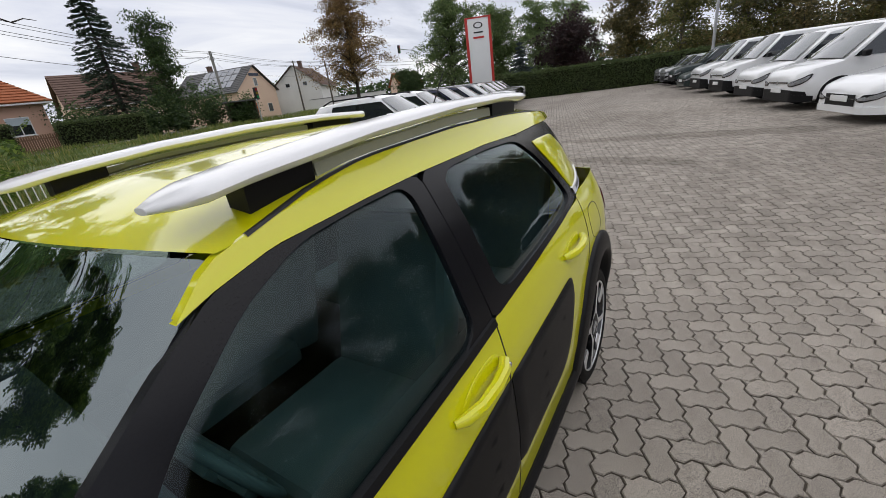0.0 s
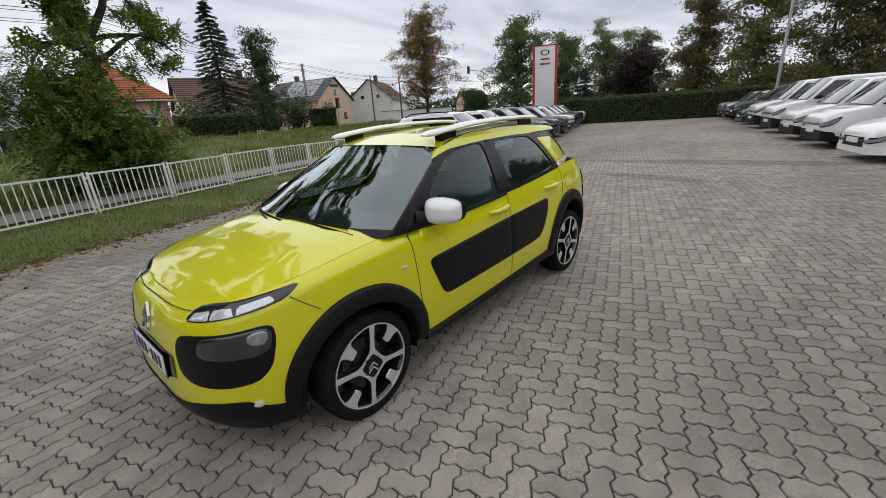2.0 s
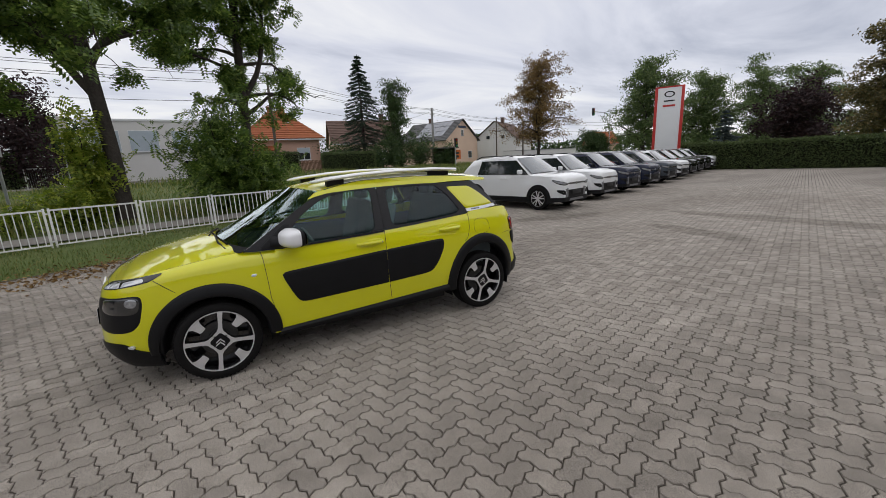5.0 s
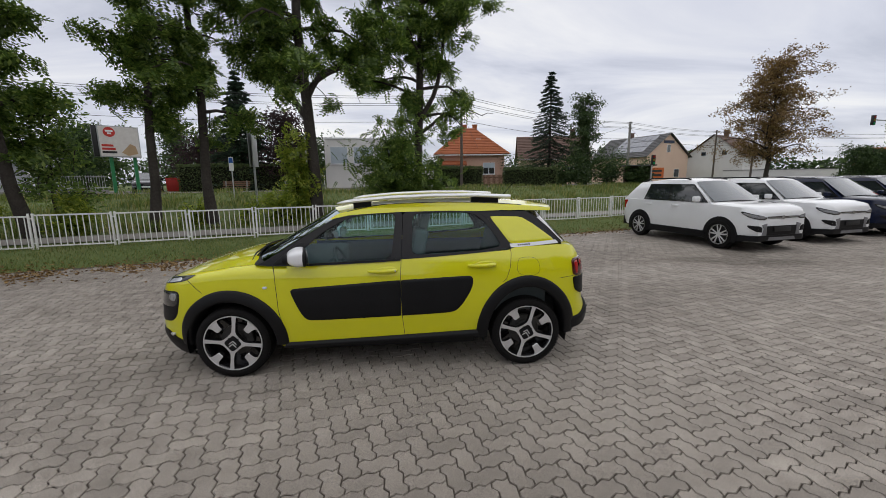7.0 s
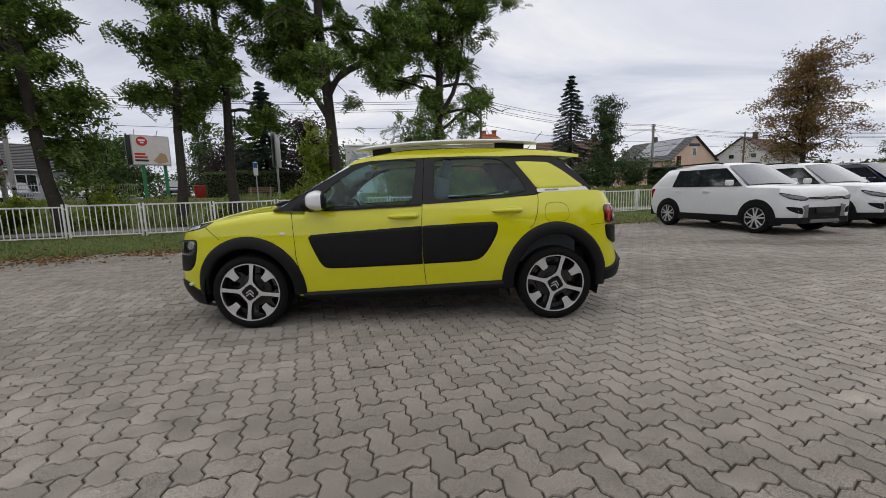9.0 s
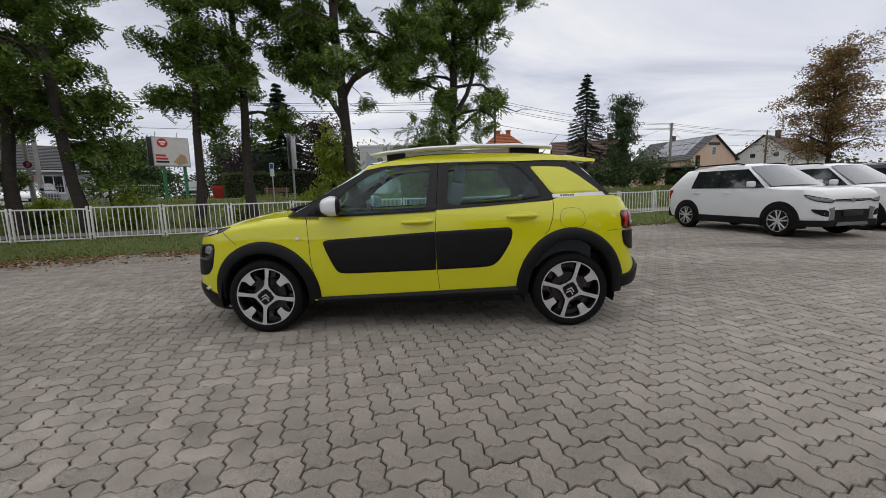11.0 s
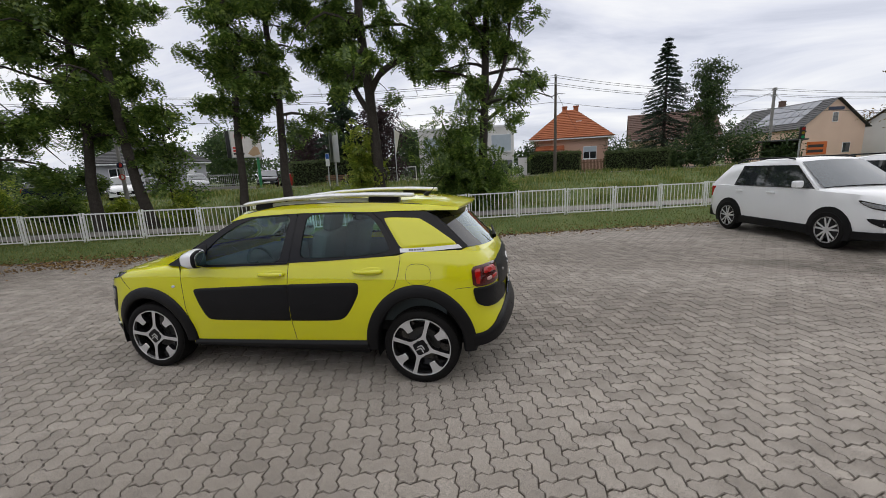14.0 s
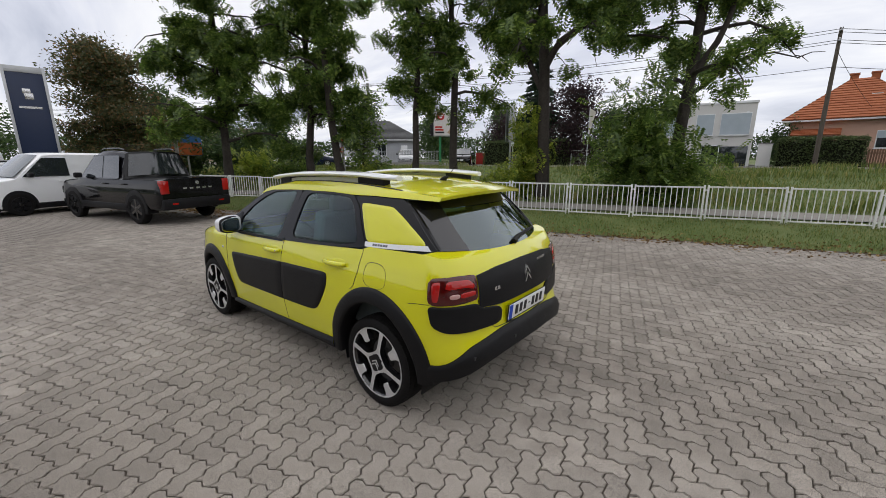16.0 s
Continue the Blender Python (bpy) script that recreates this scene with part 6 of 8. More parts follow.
for x, y, h, s in ((-42, 50, 8, 98), (-30, 52, 8, 99), (-52, 44, 9, 100), (-64, 26, 9, 101), (-22, 46, 6, 102), (-52, 14, 8, 103), (-46, 36, 7, 104), (-44, 22, 7, 105), (-36, 44, 7, 106), (-12, 48, 6, 107)):
    tree("broad_tree", x, y, 0.9, h, 0.2, (0, 0), 0.12, 4.0, 20, 6, 5000, 0.4, LEAF_DARK, BARK, 0.9, s, "green tree far down the street", 0.5)

# hedges
hedge("hedge", 35.2, 5.4, 35.2, -16.0, 1.1, 2.0, 60000, HEDGE, 1, "long clipped green hedge at the end of the lot", size=0.11)
def hedge_xy(x0, y0, x1, y1, *args, **kw):
    f = lambda x, y: (x * CA + y * SA, -x * SA + y * CA)
    return hedge("garden_hedge", *f(x0, y0), *f(x1, y1), *args, **kw)


hedge_xy(2.8, 36.5, 7.4, 36.2, 0.9, 1.95, 7000, HEDGE, 3, "clipped dark garden hedge by the street", size=0.13)
hedge_xy(9.6, 36.3, 14.6, 34.9, 0.9, 1.8, 7000, HEDGE, 4, "clipped dark garden hedge by the street", size=0.13)
hedge_xy(-17.6, 28.6, -10.4, 30.2, 0.9, 2.1, 8000, HEDGE, 5, "tall dark garden hedge behind a bench", size=0.13)


def scatter_grass():
    rng = np.random.default_rng(7)
    cs, ax = [], []
    n = 62000
    a, b = -22 + 58 * rng.random(n), 6.0 + 2.4 * rng.random(n)
    clumpy = np.array([noise.noise(Vector((u * 1.3, v * 1.3, 3))) for u, v in zip(a, b)])
    keep = clumpy + 0.5 * rng.random(n) > -0.05
    a, b = a[keep], b[keep]
    cs = np.array([(*lot(u, v)[:2], rough(u, v) + 0.03) for u, v in zip(a, b)])
    ax = np.tile([0, 0, 2.2], (len(cs), 1))
    tagged(new("verge_grass", leaves_mesh("verge_grass", cs, 0.062, BLADE, rng, -0.6, 0.16, ax)), "short rough grass on the verge", "grass", kind="stuff")
    n = 80000
    a, b = -30 + 80 * rng.random(n), 10.2 + 18 * rng.random(n) ** 1.3
    tall = np.array([noise.noise(Vector((u * 0.35, v * 0.35, 9))) for u, v in zip(a, b)])
    cs = np.array([(*lot(u, v)[:2], rough(u, v) + 0.09) for u, v in zip(a, b)])
    sel = tall > 0.12
    me = leaves_mesh("bank_grass", cs[~sel], 0.18, BLADE, rng, -0.6, 0.12, np.tile([0, 0, 2.0], ((~sel).sum(), 1)))
    tagged(new("bank_grass", me), "uneven grass on the bank behind the path", "grass", kind="stuff")
    cs = cs[sel] + np.array([0, 0, 0.12])
    me = leaves_mesh("tall_weeds", cs, 0.42, BLADE, rng, -0.6, 0.10, np.tile([0, 0, 2.0], (len(cs), 1)))
    tagged(new("tall_weeds", me), "tall weeds on the bank behind the path", "grass", kind="stuff")
    n = 7000
    a = -20 + 52 * rng.random(n)
    b = 6.05 + rng.normal(size=n) * 0.28 - 0.1
    cs = np.array([(*lot(u, v)[:2], max(rough(u, v), 0) + 0.012) for u, v in zip(a, b)])
    n2 = 4500
    a2 = -16 + 15 * rng.random(n2)
    b2 = 5.75 - np.abs(rng.normal(size=n2)) * 0.5
    patchy = np.array([noise.noise(Vector((u * 0.7, v * 1.5, 4))) for u, v in zip(a2, b2)]) + 0.35 * rng.random(n2) > 0.05
    cs = np.vstack([cs, [(*lot(u, v)[:2], 0.012) for u, v in zip(a2[patchy], b2[patchy])]])
    n = len(cs)
    d = rng.normal(size=(n, 3))
    d[:, 2] = 0.05
    tagged(new("fallen_leaves", leaves_mesh("fallen_leaves", cs, 0.06, LITTER, rng, 0.0, 0.6, d)), "brown fallen leaves along the paving's edge", "leaves", kind="stuff")


scatter_grass()

# ---- parked vehicles ----
CAR_WHITE = mottled("white car paint", (0.76, 0.77, 0.78), (0.82, 0.83, 0.84), 2.0, 0.3, 0.0, 200.0, coat=1.0)
CAR_NAVY = mottled("navy car paint", (0.006, 0.010, 0.028), (0.010, 0.015, 0.04), 2.0, 0.25, 0.0, 200.0, coat=0.45)
CAR_GREY = mottled("grey car paint", (0.04, 0.05, 0.065), (0.06, 0.07, 0.085), 2.0, 0.3, 0.0, 200.0, 0.3, coat=0.45)
CAR_BLACK = mottled("black car paint", (0.003, 0.003, 0.004), (0.005, 0.005, 0.006), 2.0, 0.08, 0.0, 200.0, coat=0.25, spec=0.2)
CAR_SILVER = mottled("silver car paint", (0.32, 0.33, 0.34), (0.42, 0.43, 0.44), 2.0, 0.3, 0.0, 200.0, 0.5, coat=1.0)
CAR_GREEN = mottled("dark green car paint", (0.02, 0.03, 0.03), (0.03, 0.045, 0.045), 2.0, 0.3, 0.0, 200.0, 0.2, coat=0.45)
for dark_paint in (CAR_NAVY, CAR_GREY, CAR_BLACK, CAR_GREEN):
    dark_paint.node_tree.nodes["Principled BSDF"].inputs["Coat IOR"].default_value = 1.4
    dark_paint.node_tree.nodes["Principled BSDF"].inputs["Specular IOR Level"].default_value = 0.25
PARKED_GLASS = mottled("parked car glass", (0.012, 0.016, 0.018), (0.03, 0.036, 0.04), 1.2, 0.05, 0.0, 30.0, coat=1.0)
PARKED_GLASS.node_tree.nodes["Principled BSDF"].inputs["Coat IOR"].default_value = 1.55
PARKED_SCREEN = mottled("parked windscreen", (0.03, 0.042, 0.048), (0.075, 0.095, 0.102), 1.2, 0.05, 0.0, 30.0, coat=1.0)
PARKED_SCREEN.node_tree.nodes["Principled BSDF"].inputs["Coat IOR"].default_value = 1.5
PARKED_LAMP = mottled("parked lamp lens", (0.16, 0.17, 0.18), (0.42, 0.44, 0.47), 26.0, 0.1, 0.0, 60.0, 0.3, coat=1.0)


SKID = mottled("skid plate grey", (0.16, 0.16, 0.17), (0.24, 0.24, 0.25), 4.0, 0.45, 0.0, 90.0, 0.3)


def make_simple_wheel(r, alloy=True):
    w = 0.2
    v, f = lathe([(r * 0.66, w), (r * 0.9, w), (r, w - 0.03), (r, 0.03), (r * 0.92, 0.0), (r * 0.72, -0.004), (r * 0.68, 0.01)], n=32)
    tyre = mesh("tyre", v, f, RUBBER)
    v, f = lathe([(r * 0.70, 0.004), (r * 0.66, 0.0), (r * 0.63, 0.03), (r * 0.6, 0.09), (0.02, 0.09)], n=28)
    rim = mesh("rim", v, f, BLACK_GLOSS if alloy else BLACK_PLASTIC)
    bm = bmesh.new()
    if alloy:
        for k in range(5):
            for lean in (-13, 13):
                box(bm, -0.017, 0.017, 0.006, 0.04, 0.03, r * 0.66, 0.004, 1, pose(0, 0, 0, 0, 72 * k + lean, 0))
        for k in range(30):
            box(bm, -r * 0.072, r * 0.072, 0.002, 0.03, r * 0.645, r * 0.695, m=pose(0, 0, 0, 0, 12 * k, 0))
    else:
        for k in range(6):
            box(bm, -0.03, 0.03, 0.01, 0.04, 0.03, r * 0.655, m=pose(0, 0, 0, 0, 60 * k, 0))
    box(bm, -0.05, 0.05, 0.004, 0.05, -0.05, 0.05, 0.012)
    spokes = from_bm("spokes", bm, ALLOY if alloy else BLACK_GLOSS)
    return tyre, rim, spokes


SIMPLE_WHEELS = {}


def section_loft(stations):
    """Body from stations of (x, half width, low z, waist z, top z at the edge, crown): rounded cross-sections."""
    rows = []
    for x, w, lo, mid, top, crown in stations:
        half = [(w * 0.90, lo), (w * 0.97, lo + 0.04), (w, lo + (mid - lo) * 0.45), (w, mid), (w * 0.985, mid + (top - mid) * 0.5), (w * 0.95, top - 0.02), (w * 0.90, top + crown * 0.25), (w * 0.7, top + crown * 0.75), (w * 0.4, top + crown * 0.95), (0, top + crown)]
        rows.append([(x, -y, z) for y, z in half] + [(x, y, z) for y, z in half[-2::-1]])
    v, f = loft(rows)
    n = len(rows[0])
    f += [tuple(range(n)), tuple(range(len(v) - n, len(v)))]
    return v, f


def vehicle(name, m, label, category, paint, group="", kind="suv", clad=True, alloy=True, roof_rails=False):
    """A parked vehicle, its front along +x, standing on z = 0 at its middle."""
    S = dict(
        suv=dict(L=4.02, W=0.89, H=1.64, base=2.55, fo=0.77, r=0.345, lo=0.26, waist=0.66, belt=1.06, hood=1.05, cowl=0.92, screen=0.74, roof0=0.22, tail=-2.03, tailtop=-1.62, roofr=1.56),
        hatch=dict(L=4.0, W=0.87, H=1.49, base=2.51, fo=0.82, r=0.31, lo=0.2, waist=0.55, belt=0.93, hood=0.80, cowl=0.92, screen=0.82, roof0=0.05, tail=-1.9, tailtop=-1.55, roofr=1.42),
        van=dict(L=4.40, W=0.91, H=1.82, base=2.78, fo=0.88, r=0.33, lo=0.22, waist=0.60, belt=1.08, hood=1.0, cowl=1.30, screen=1.18, roof0=0.55, tail=-2.18, tailtop=-2.12, roofr=1.80),
        bigvan=dict(L=4.9, W=0.95, H=1.97, base=3.0, fo=0.92, r=0.35, lo=0.24, waist=0.68, belt=1.2, hood=1.12, cowl=1.55, screen=1.42, roof0=0.80, tail=-2.42, tailtop=-2.38, roofr=1.94),
        pickup=dict(L=5.1, W=0.94, H=1.87, base=3.10, fo=0.90, r=0.39, lo=0.38, waist=0.75, belt=1.12, hood=1.05, cowl=1.22, screen=1.05, roof0=0.40, tail=-0.93, tailtop=-0.86, roofr=1.82),
    )[kind]
    L, W, H, r = S["L"], S["W"], S["H"], S["r"]
    x1, x0 = L / 2, -L / 2
    fa = x1 - S["fo"]
    ra = fa - S["base"]
    lo, waist, belt, hood = S["lo"], S["waist"], S["belt"], S["hood"]
    car = thing(name, m, label, category, group)
    top = lambda x: np.interp(x, [x0, S["cowl"] - 0.1, S["cowl"], x1 - 0.35, x1 - 0.08, x1], [belt + 0.03, belt + 0.01, belt, hood - 0.02, hood - (0.07 if kind == "suv" else 0.12), hood - (0.17 if kind == "suv" else 0.25)])
    bed = kind == "pickup"
    st = []
    for x in np.r_[np.linspace(x0, x0 + 0.15, 4), np.linspace(x0 + 0.25, x1 - 0.6, 16), np.linspace(x1 - 0.5, x1, 8)]:
        e = max(0, (x - (x1 - 0.55)) / 0.55)
        g = max(0, ((x0 + 0.2) - x) / 0.2)
        w = W * (1 - 0.20 * e**2.2 - 0.06 * g**2)
        low = lo + 0.06 * e**2 + 0.10 * g
        crown = 0.05 if x > S["cowl"] else 0.02
        st.append((x, w, low, min(waist, top(x) - 0.1), top(x), crown))
    v, f = section_loft(st)
    part("body", mesh("body", v, f, paint, 40), car)
    trim = BLACK_PLASTIC
    # greenhouse
    zr, zb = H, belt
    xb0, xb1 = S["tail"], S["cowl"] + 0.02
    gs = []
    for x, z, w in ((xb0, zb, 0.93), (S["tail"] * 0.5 + S["tailtop"] * 0.5, (zb + S["roofr"]) / 2, 0.86), (S["tailtop"], S["roofr"], 0.74), (S["tailtop"] * 0.6, S["roofr"] * 0.4 + zr * 0.6, 0.77), ((S["tailtop"] + S["roof0"]) / 2, zr, 0.78), (S["roof0"] - 0.25, zr, 0.77), (S["roof0"], zr - 0.03, 0.74), ((S["roof0"] + xb1) / 2, (zr + zb) / 2 - 0.02, 0.84), (xb1, zb - 0.02, 0.93)):
        k = (z - zb) / (zr - zb)
        tw = W * (w if kind not in ("van", "bigvan") else 0.93 - 0.09 * max(k, 0) ** 2)
        bw = W * 0.955
        line = [(bw, zb - 0.05), (bw - (bw - tw) * 0.5, zb + (z - zb) * 0.5), (tw, z - 0.05 * k), (tw - 0.05, z - 0.01), (tw - 0.15, z + 0.012), (0, z + 0.03)]
        gs.append([(x, -y, q) for y, q in line] + [(x, y, q) for y, q in line[-2::-1]])
    v, f = loft(gs)
    part("cabin", mesh("cabin", v, f, paint, 40), car)
    side_y = lambda z: W * 0.955 + (W * ((0.78 if kind not in ("van", "bigvan") else 0.84)) - W * 0.955) * (z - zb + 0.05) / (zr - zb)
    # windscreen and rear window
    def pane(nm, xa, za, xb, zb2, wa, wb, bulge):
        rows = [[(xa + (xb - xa) * t + bulge * (1 - v * v), v * (wa + (wb - wa) * t), za + (zb2 - za) * t + 0.025 * (1 - v * v) + 0.012) for v in np.linspace(-1, 1, 13)] for t in np.linspace(0, 1, 7)]
        v, f = loft(rows)
        return part(nm, mesh(nm, v, f, PARKED_SCREEN if nm == "windscreen" else PARKED_GLASS, 80), car)
    pane("windscreen", S["cowl"] + 0.03, zb + 0.03, S["roof0"] + 0.05, zr - 0.07, W * 0.86, W * 0.70, 0.05)
    if kind in ("suv", "hatch", "pickup"):
        pane("rear_window", S["tail"] - 0.01, zb + 0.08, S["tailtop"] - 0.01, S["roofr"] - 0.06, W * 0.80, W * 0.66, -0.04)
    # side windows
    zt = zr - 0.14
    lean = lambda z: (z - zb) / (zr - zb)
    fx = lambda z: S["cowl"] + (S["roof0"] - S["cowl"]) * lean(z) - 0.10
    bx = lambda z: S["tail"] + (S["tailtop"] - S["tail"]) * lean(z) + 0.14
    if kind in ("van", "bigvan"):
        splits = [(fx, lambda z: S["roof0"] - 0.55)]
    elif kind == "suv":
        bx = lambda z: -1.20 + 0.16 * lean(z)
        splits = [(fx, lambda z: -0.30 - 0.03 * lean(z)), (lambda z: -0.38 - 0.03 * lean(z), bx)]
    elif kind == "pickup":
        splits = [(fx, lambda z: 0.02), (lambda z: -0.05, bx)]
    else:
        splits = [(fx, lambda z: -0.32), (lambda z: -0.38, lambda z: -1.12 - 0.05 * lean(z)), (lambda z: -1.20, bx)]
    z0 = zb + 0.045
    if kind in ("suv", "hatch", "pickup"):
        for side in (-1, 1):
            c = [[(fx(z) + 0.05 + (bx(z) - (0.05 if kind == "suv" else -0.06) - fx(z) - 0.05) * t, side * (side_y(z) + 0.018), z) for t in np.linspace(0, 1, 10)] for z in np.linspace(z0 - 0.03, zt + 0.02, 6)]
            v, f = loft(c)
            part("window_surround", mesh("window_surround", v, f, BLACK_GLOSS, 40), car, "black window surround and pillars")
    for side in (-1, 1):
        for a, b in splits:
            c = []
            for z in np.linspace(z0, zt, 6):
                c.append([(a(z) + (b(z) - a(z)) * t, side * (side_y(z) + 0.024), z) for t in np.linspace(0, 1, 6)])
            v, f = loft(c)
            part("side_window", mesh("side_window", v, f, PARKED_GLASS, 40), car)
        mx, mz = S["cowl"] - 0.30, zb + 0.09
        bm = bmesh.new()
        box(bm, mx - 0.05, mx + 0.07, side * (W + 0.10) - 0.09, side * (W + 0.10) + 0.09, mz - 0.06, mz + 0.08, 0.045, 3)
        part("door_mirror", from_bm("door_mirror", bm, paint if kind == "suv" else trim), car)
        bm = bmesh.new()
        tz0, tz1 = (belt - 0.28, belt - 0.02) if kind != "pickup" else (0.80, 1.13)
        box(bm, x0 - 0.012, x0 + 0.14, min(side * W * 0.76, side * W * 0.955), max(side * W * 0.76, side * W * 0.955), tz0, tz1 if kind not in ("van", "bigvan") else tz1 + 0.3, 0.02)
        part("tail_lamp", from_bm("tail_lamp", bm, TAIL_RED), car)
        for hx in ((-0.1, -1.0) if kind not in ("van", "bigvan") else (0.25,)):
            part("door_handle", box_mesh("door_handle", paint, (hx - 0.10, hx + 0.10, min(side * W * 0.985, side * (W + 0.025)), max(side * W * 0.985, side * (W + 0.025)), belt - 0.12, belt - 0.085), bevel=0.012), car)
    # front face: everything lies on the rounded plan of the nose
    nose = np.array([(x1, 0.0), (x1, W * 0.5), (x1 - 0.004, W * 0.78), (x1 - 0.05, W * 0.835), (x1 - 0.13, W * 0.895), (x1 - 0.26, W * 0.952), (x1 - 0.40, W * 0.985), (x1 - 0.55, W)])
    nose = spline(nose, 60)
    nose_s = np.r_[0, np.cumsum(np.linalg.norm(np.diff(nose, axis=0), axis=1))]
    nose_t = np.gradient(nose, nose_s, axis=0)

    def skin(s, z, off=0.0, side=-1):
        p = [np.interp(s, nose_s, nose[:, k]) for k in (0, 1)]
        d = [np.interp(s, nose_s, nose_t[:, k]) for k in (0, 1)]
        n = math.hypot(*d)
        return (p[0] + off * d[1] / n, side * (p[1] - off * d[0] / n), z)

    c = W * 0.80
    ht = top(x1) - 0.02
    tall = 1.0 if kind in ("suv", "hatch", "pickup") else 1.35
    wing = 0.10 if kind == "suv" else 0.16
    for side in (-1, 1):
        lamp = [(c - 0.25, -0.075), (c - 0.12, -0.03), (c + 0.06, 0.0), (c + 0.32, wing * 0.6), (c + 0.36, wing * 0.55), (c + 0.28, -0.015), (c + 0.16, -0.075), (c - 0.02, -0.115), (c - 0.18, -0.115)]
        lamp = [(q, ht + z * tall) for q, z in lamp]
        bez = part("headlight_bezel", patch_mesh("headlight_bezel", rounded(lamp, 2, 0.15), skin, BLACK_GLOSS, 0.010, 0.03, side, 4, 48), car, "dark headlight surround")
        m0 = np.mean(lamp, axis=0)
        part("headlight", patch_mesh("headlight", rounded([tuple(m0 + (np.array(q) - m0) * np.array([0.84, 0.70])) for q in lamp], 2, 0.15), skin, PARKED_LAMP, 0.014, 0.01, side, 3, 40), bez)
        part("front_bumper", band_mesh("front_bumper", [(0.0, lo), (c, lo), (c + 0.42, lo - 0.01)], [(0.0, lo + (0.20 if kind in ("van", "bigvan") else 0.13)), (c - 0.1, lo + (0.20 if kind in ("van", "bigvan") else 0.13)), (c + 0.42, lo + 0.12)], skin, trim if clad else paint, 0.022, 0.08, side, 24, 4), car, "black lower front bumper" if clad else "painted lower front bumper")
        if kind in ("suv", "pickup", "hatch"):
            z0 = lo + 0.20
            part("side_intake", patch_mesh("side_intake", rounded([(c - 0.13, z0), (c - 0.11, z0 + 0.10), (c - 0.05, z0 + 0.145), (c + 0.22, z0 + 0.16), (c + 0.16, z0 + 0.09), (c + 0.02, z0 + 0.02)], 2, 0.15), skin, BLACK_PLASTIC, 0.012, 0.03, side, 3, 36), car, "black air intake beside the grille")
            part("lower_grille", band_mesh("lower_grille", [(0.0, lo + 0.10), (c - 0.24, lo + 0.10)], [(0.0, lo + 0.34), (c - 0.24, lo + 0.34)], skin, BLACK_PLASTIC, 0.012, 0.03, side, 10, 3), car, "black lower grille")
            if kind == "suv":
                part("grille_surround", patch_mesh("grille_surround", [(c - 0.25, lo + 0.40), (c - 0.10, lo + 0.37), (c - 0.17, lo + 0.28), (c - 0.10, lo + 0.08), (c - 0.16, lo + 0.04), (c - 0.26, lo + 0.09)], skin, SKID, 0.014, 0.03, side, 3, 36), car, "grey grille surround")
        elif clad:
            part("front_mask", band_mesh("front_mask", [(0.0, lo + 0.18), (c + 0.30, lo + 0.12)], [(0.0, ht - 0.22), (c - 0.06, ht - 0.23), (c + 0.26, ht - 0.28)], skin, trim, 0.018, 0.04, side, 24, 4), car, "black plastic front mask")
        part("grille", band_mesh("grille", [(0.0, ht - 0.10), (c - 0.25, ht - 0.085)], [(0.0, ht - 0.045), (c - 0.22, ht - 0.045)], skin, BLACK_GLOSS, 0.010, 0.02, side, 10, 2), car)
        part("grille_bar", band_mesh("grille_bar", [(0.0, ht - 0.078), (c - 0.26, ht - 0.07)], [(0.0, ht - 0.066), (c - 0.26, ht - 0.062)], skin, SILVER, 0.015, 0.01, side, 10, 1), car)
        part("front_badge", tube_mesh("front_badge", SILVER, [skin(0.001, ht - 0.07, 0.008, side), skin(0.001, ht - 0.07, 0.022, side)], 0.045, 14), car) if side < 0 else None
    if kind == "suv":
        for side in (-1, 1):
            part("skid_plate", band_mesh("skid_plate", [(0.0, lo + 0.015), (c - 0.28, lo + 0.015)], [(0.0, lo + 0.085), (c - 0.32, lo + 0.085)], skin, SKID, 0.034, 0.04, side, 10, 2), car, "grey skid plate under the grille")
    part("number_plate", box_mesh("number_plate", INK if kind == "suv" else PLATE, (x1 + 0.02, x1 + 0.036, -0.26, 0.26, lo + 0.21, lo + 0.32), bevel=0.003), car)
    bm = bmesh.new()
    box(bm, x0 - 0.03, x0 + 0.30, -W * 0.96, W * 0.96, lo + 0.02, lo + 0.30, 0.05)
    part("rear_bumper", from_bm("rear_bumper", bm, trim if clad else paint), car)
    # wheels in dark arches
    key = (r, alloy)
    if key not in SIMPLE_WHEELS:
        SIMPLE_WHEELS[key] = make_simple_wheel(r, alloy)
    ty, ri, sp = SIMPLE_WHEELS[key]
    for ax in (fa, ra):
        for side in (-1, 1):
            v, f = lathe([(0.02, -0.012), (r * 1.14, -0.012), (r * 1.24, -0.006), (r * 1.25, 0.25)] if clad else [(0.02, -0.006), (r * 1.10, -0.006), (r * 1.11, 0.25)], n=32)
            v = [(x + ax, y * 1.0, z + r) for x, y, z in v if True]
            v = [(x, (y - W) if side < 0 else (W - y), max(z, lo * 0.75)) for x, y, z in v]
            part("wheel_arch", mesh("wheel_arch", v, f, trim, 40), car, "black wheel arch")
            wl = new("wheel")
            wl.parent = car
            wl.matrix_basis = pose(ax, side * (W + 0.024), r, 0, 0, 0 if side < 0 else 180)
            part("tyre", ty, wl)
            part("rim", ri, wl)
            part("spokes", sp, wl)
    if clad:
        for side in (-1, 1):
            part("sill", box_mesh("sill", trim, (ra + 0.3, fa - 0.3, min(side * W * 0.9, side * (W + 0.012)), max(side * W * 0.9, side * (W + 0.012)), lo - 0.04, lo + 0.13), bevel=0.02), car)
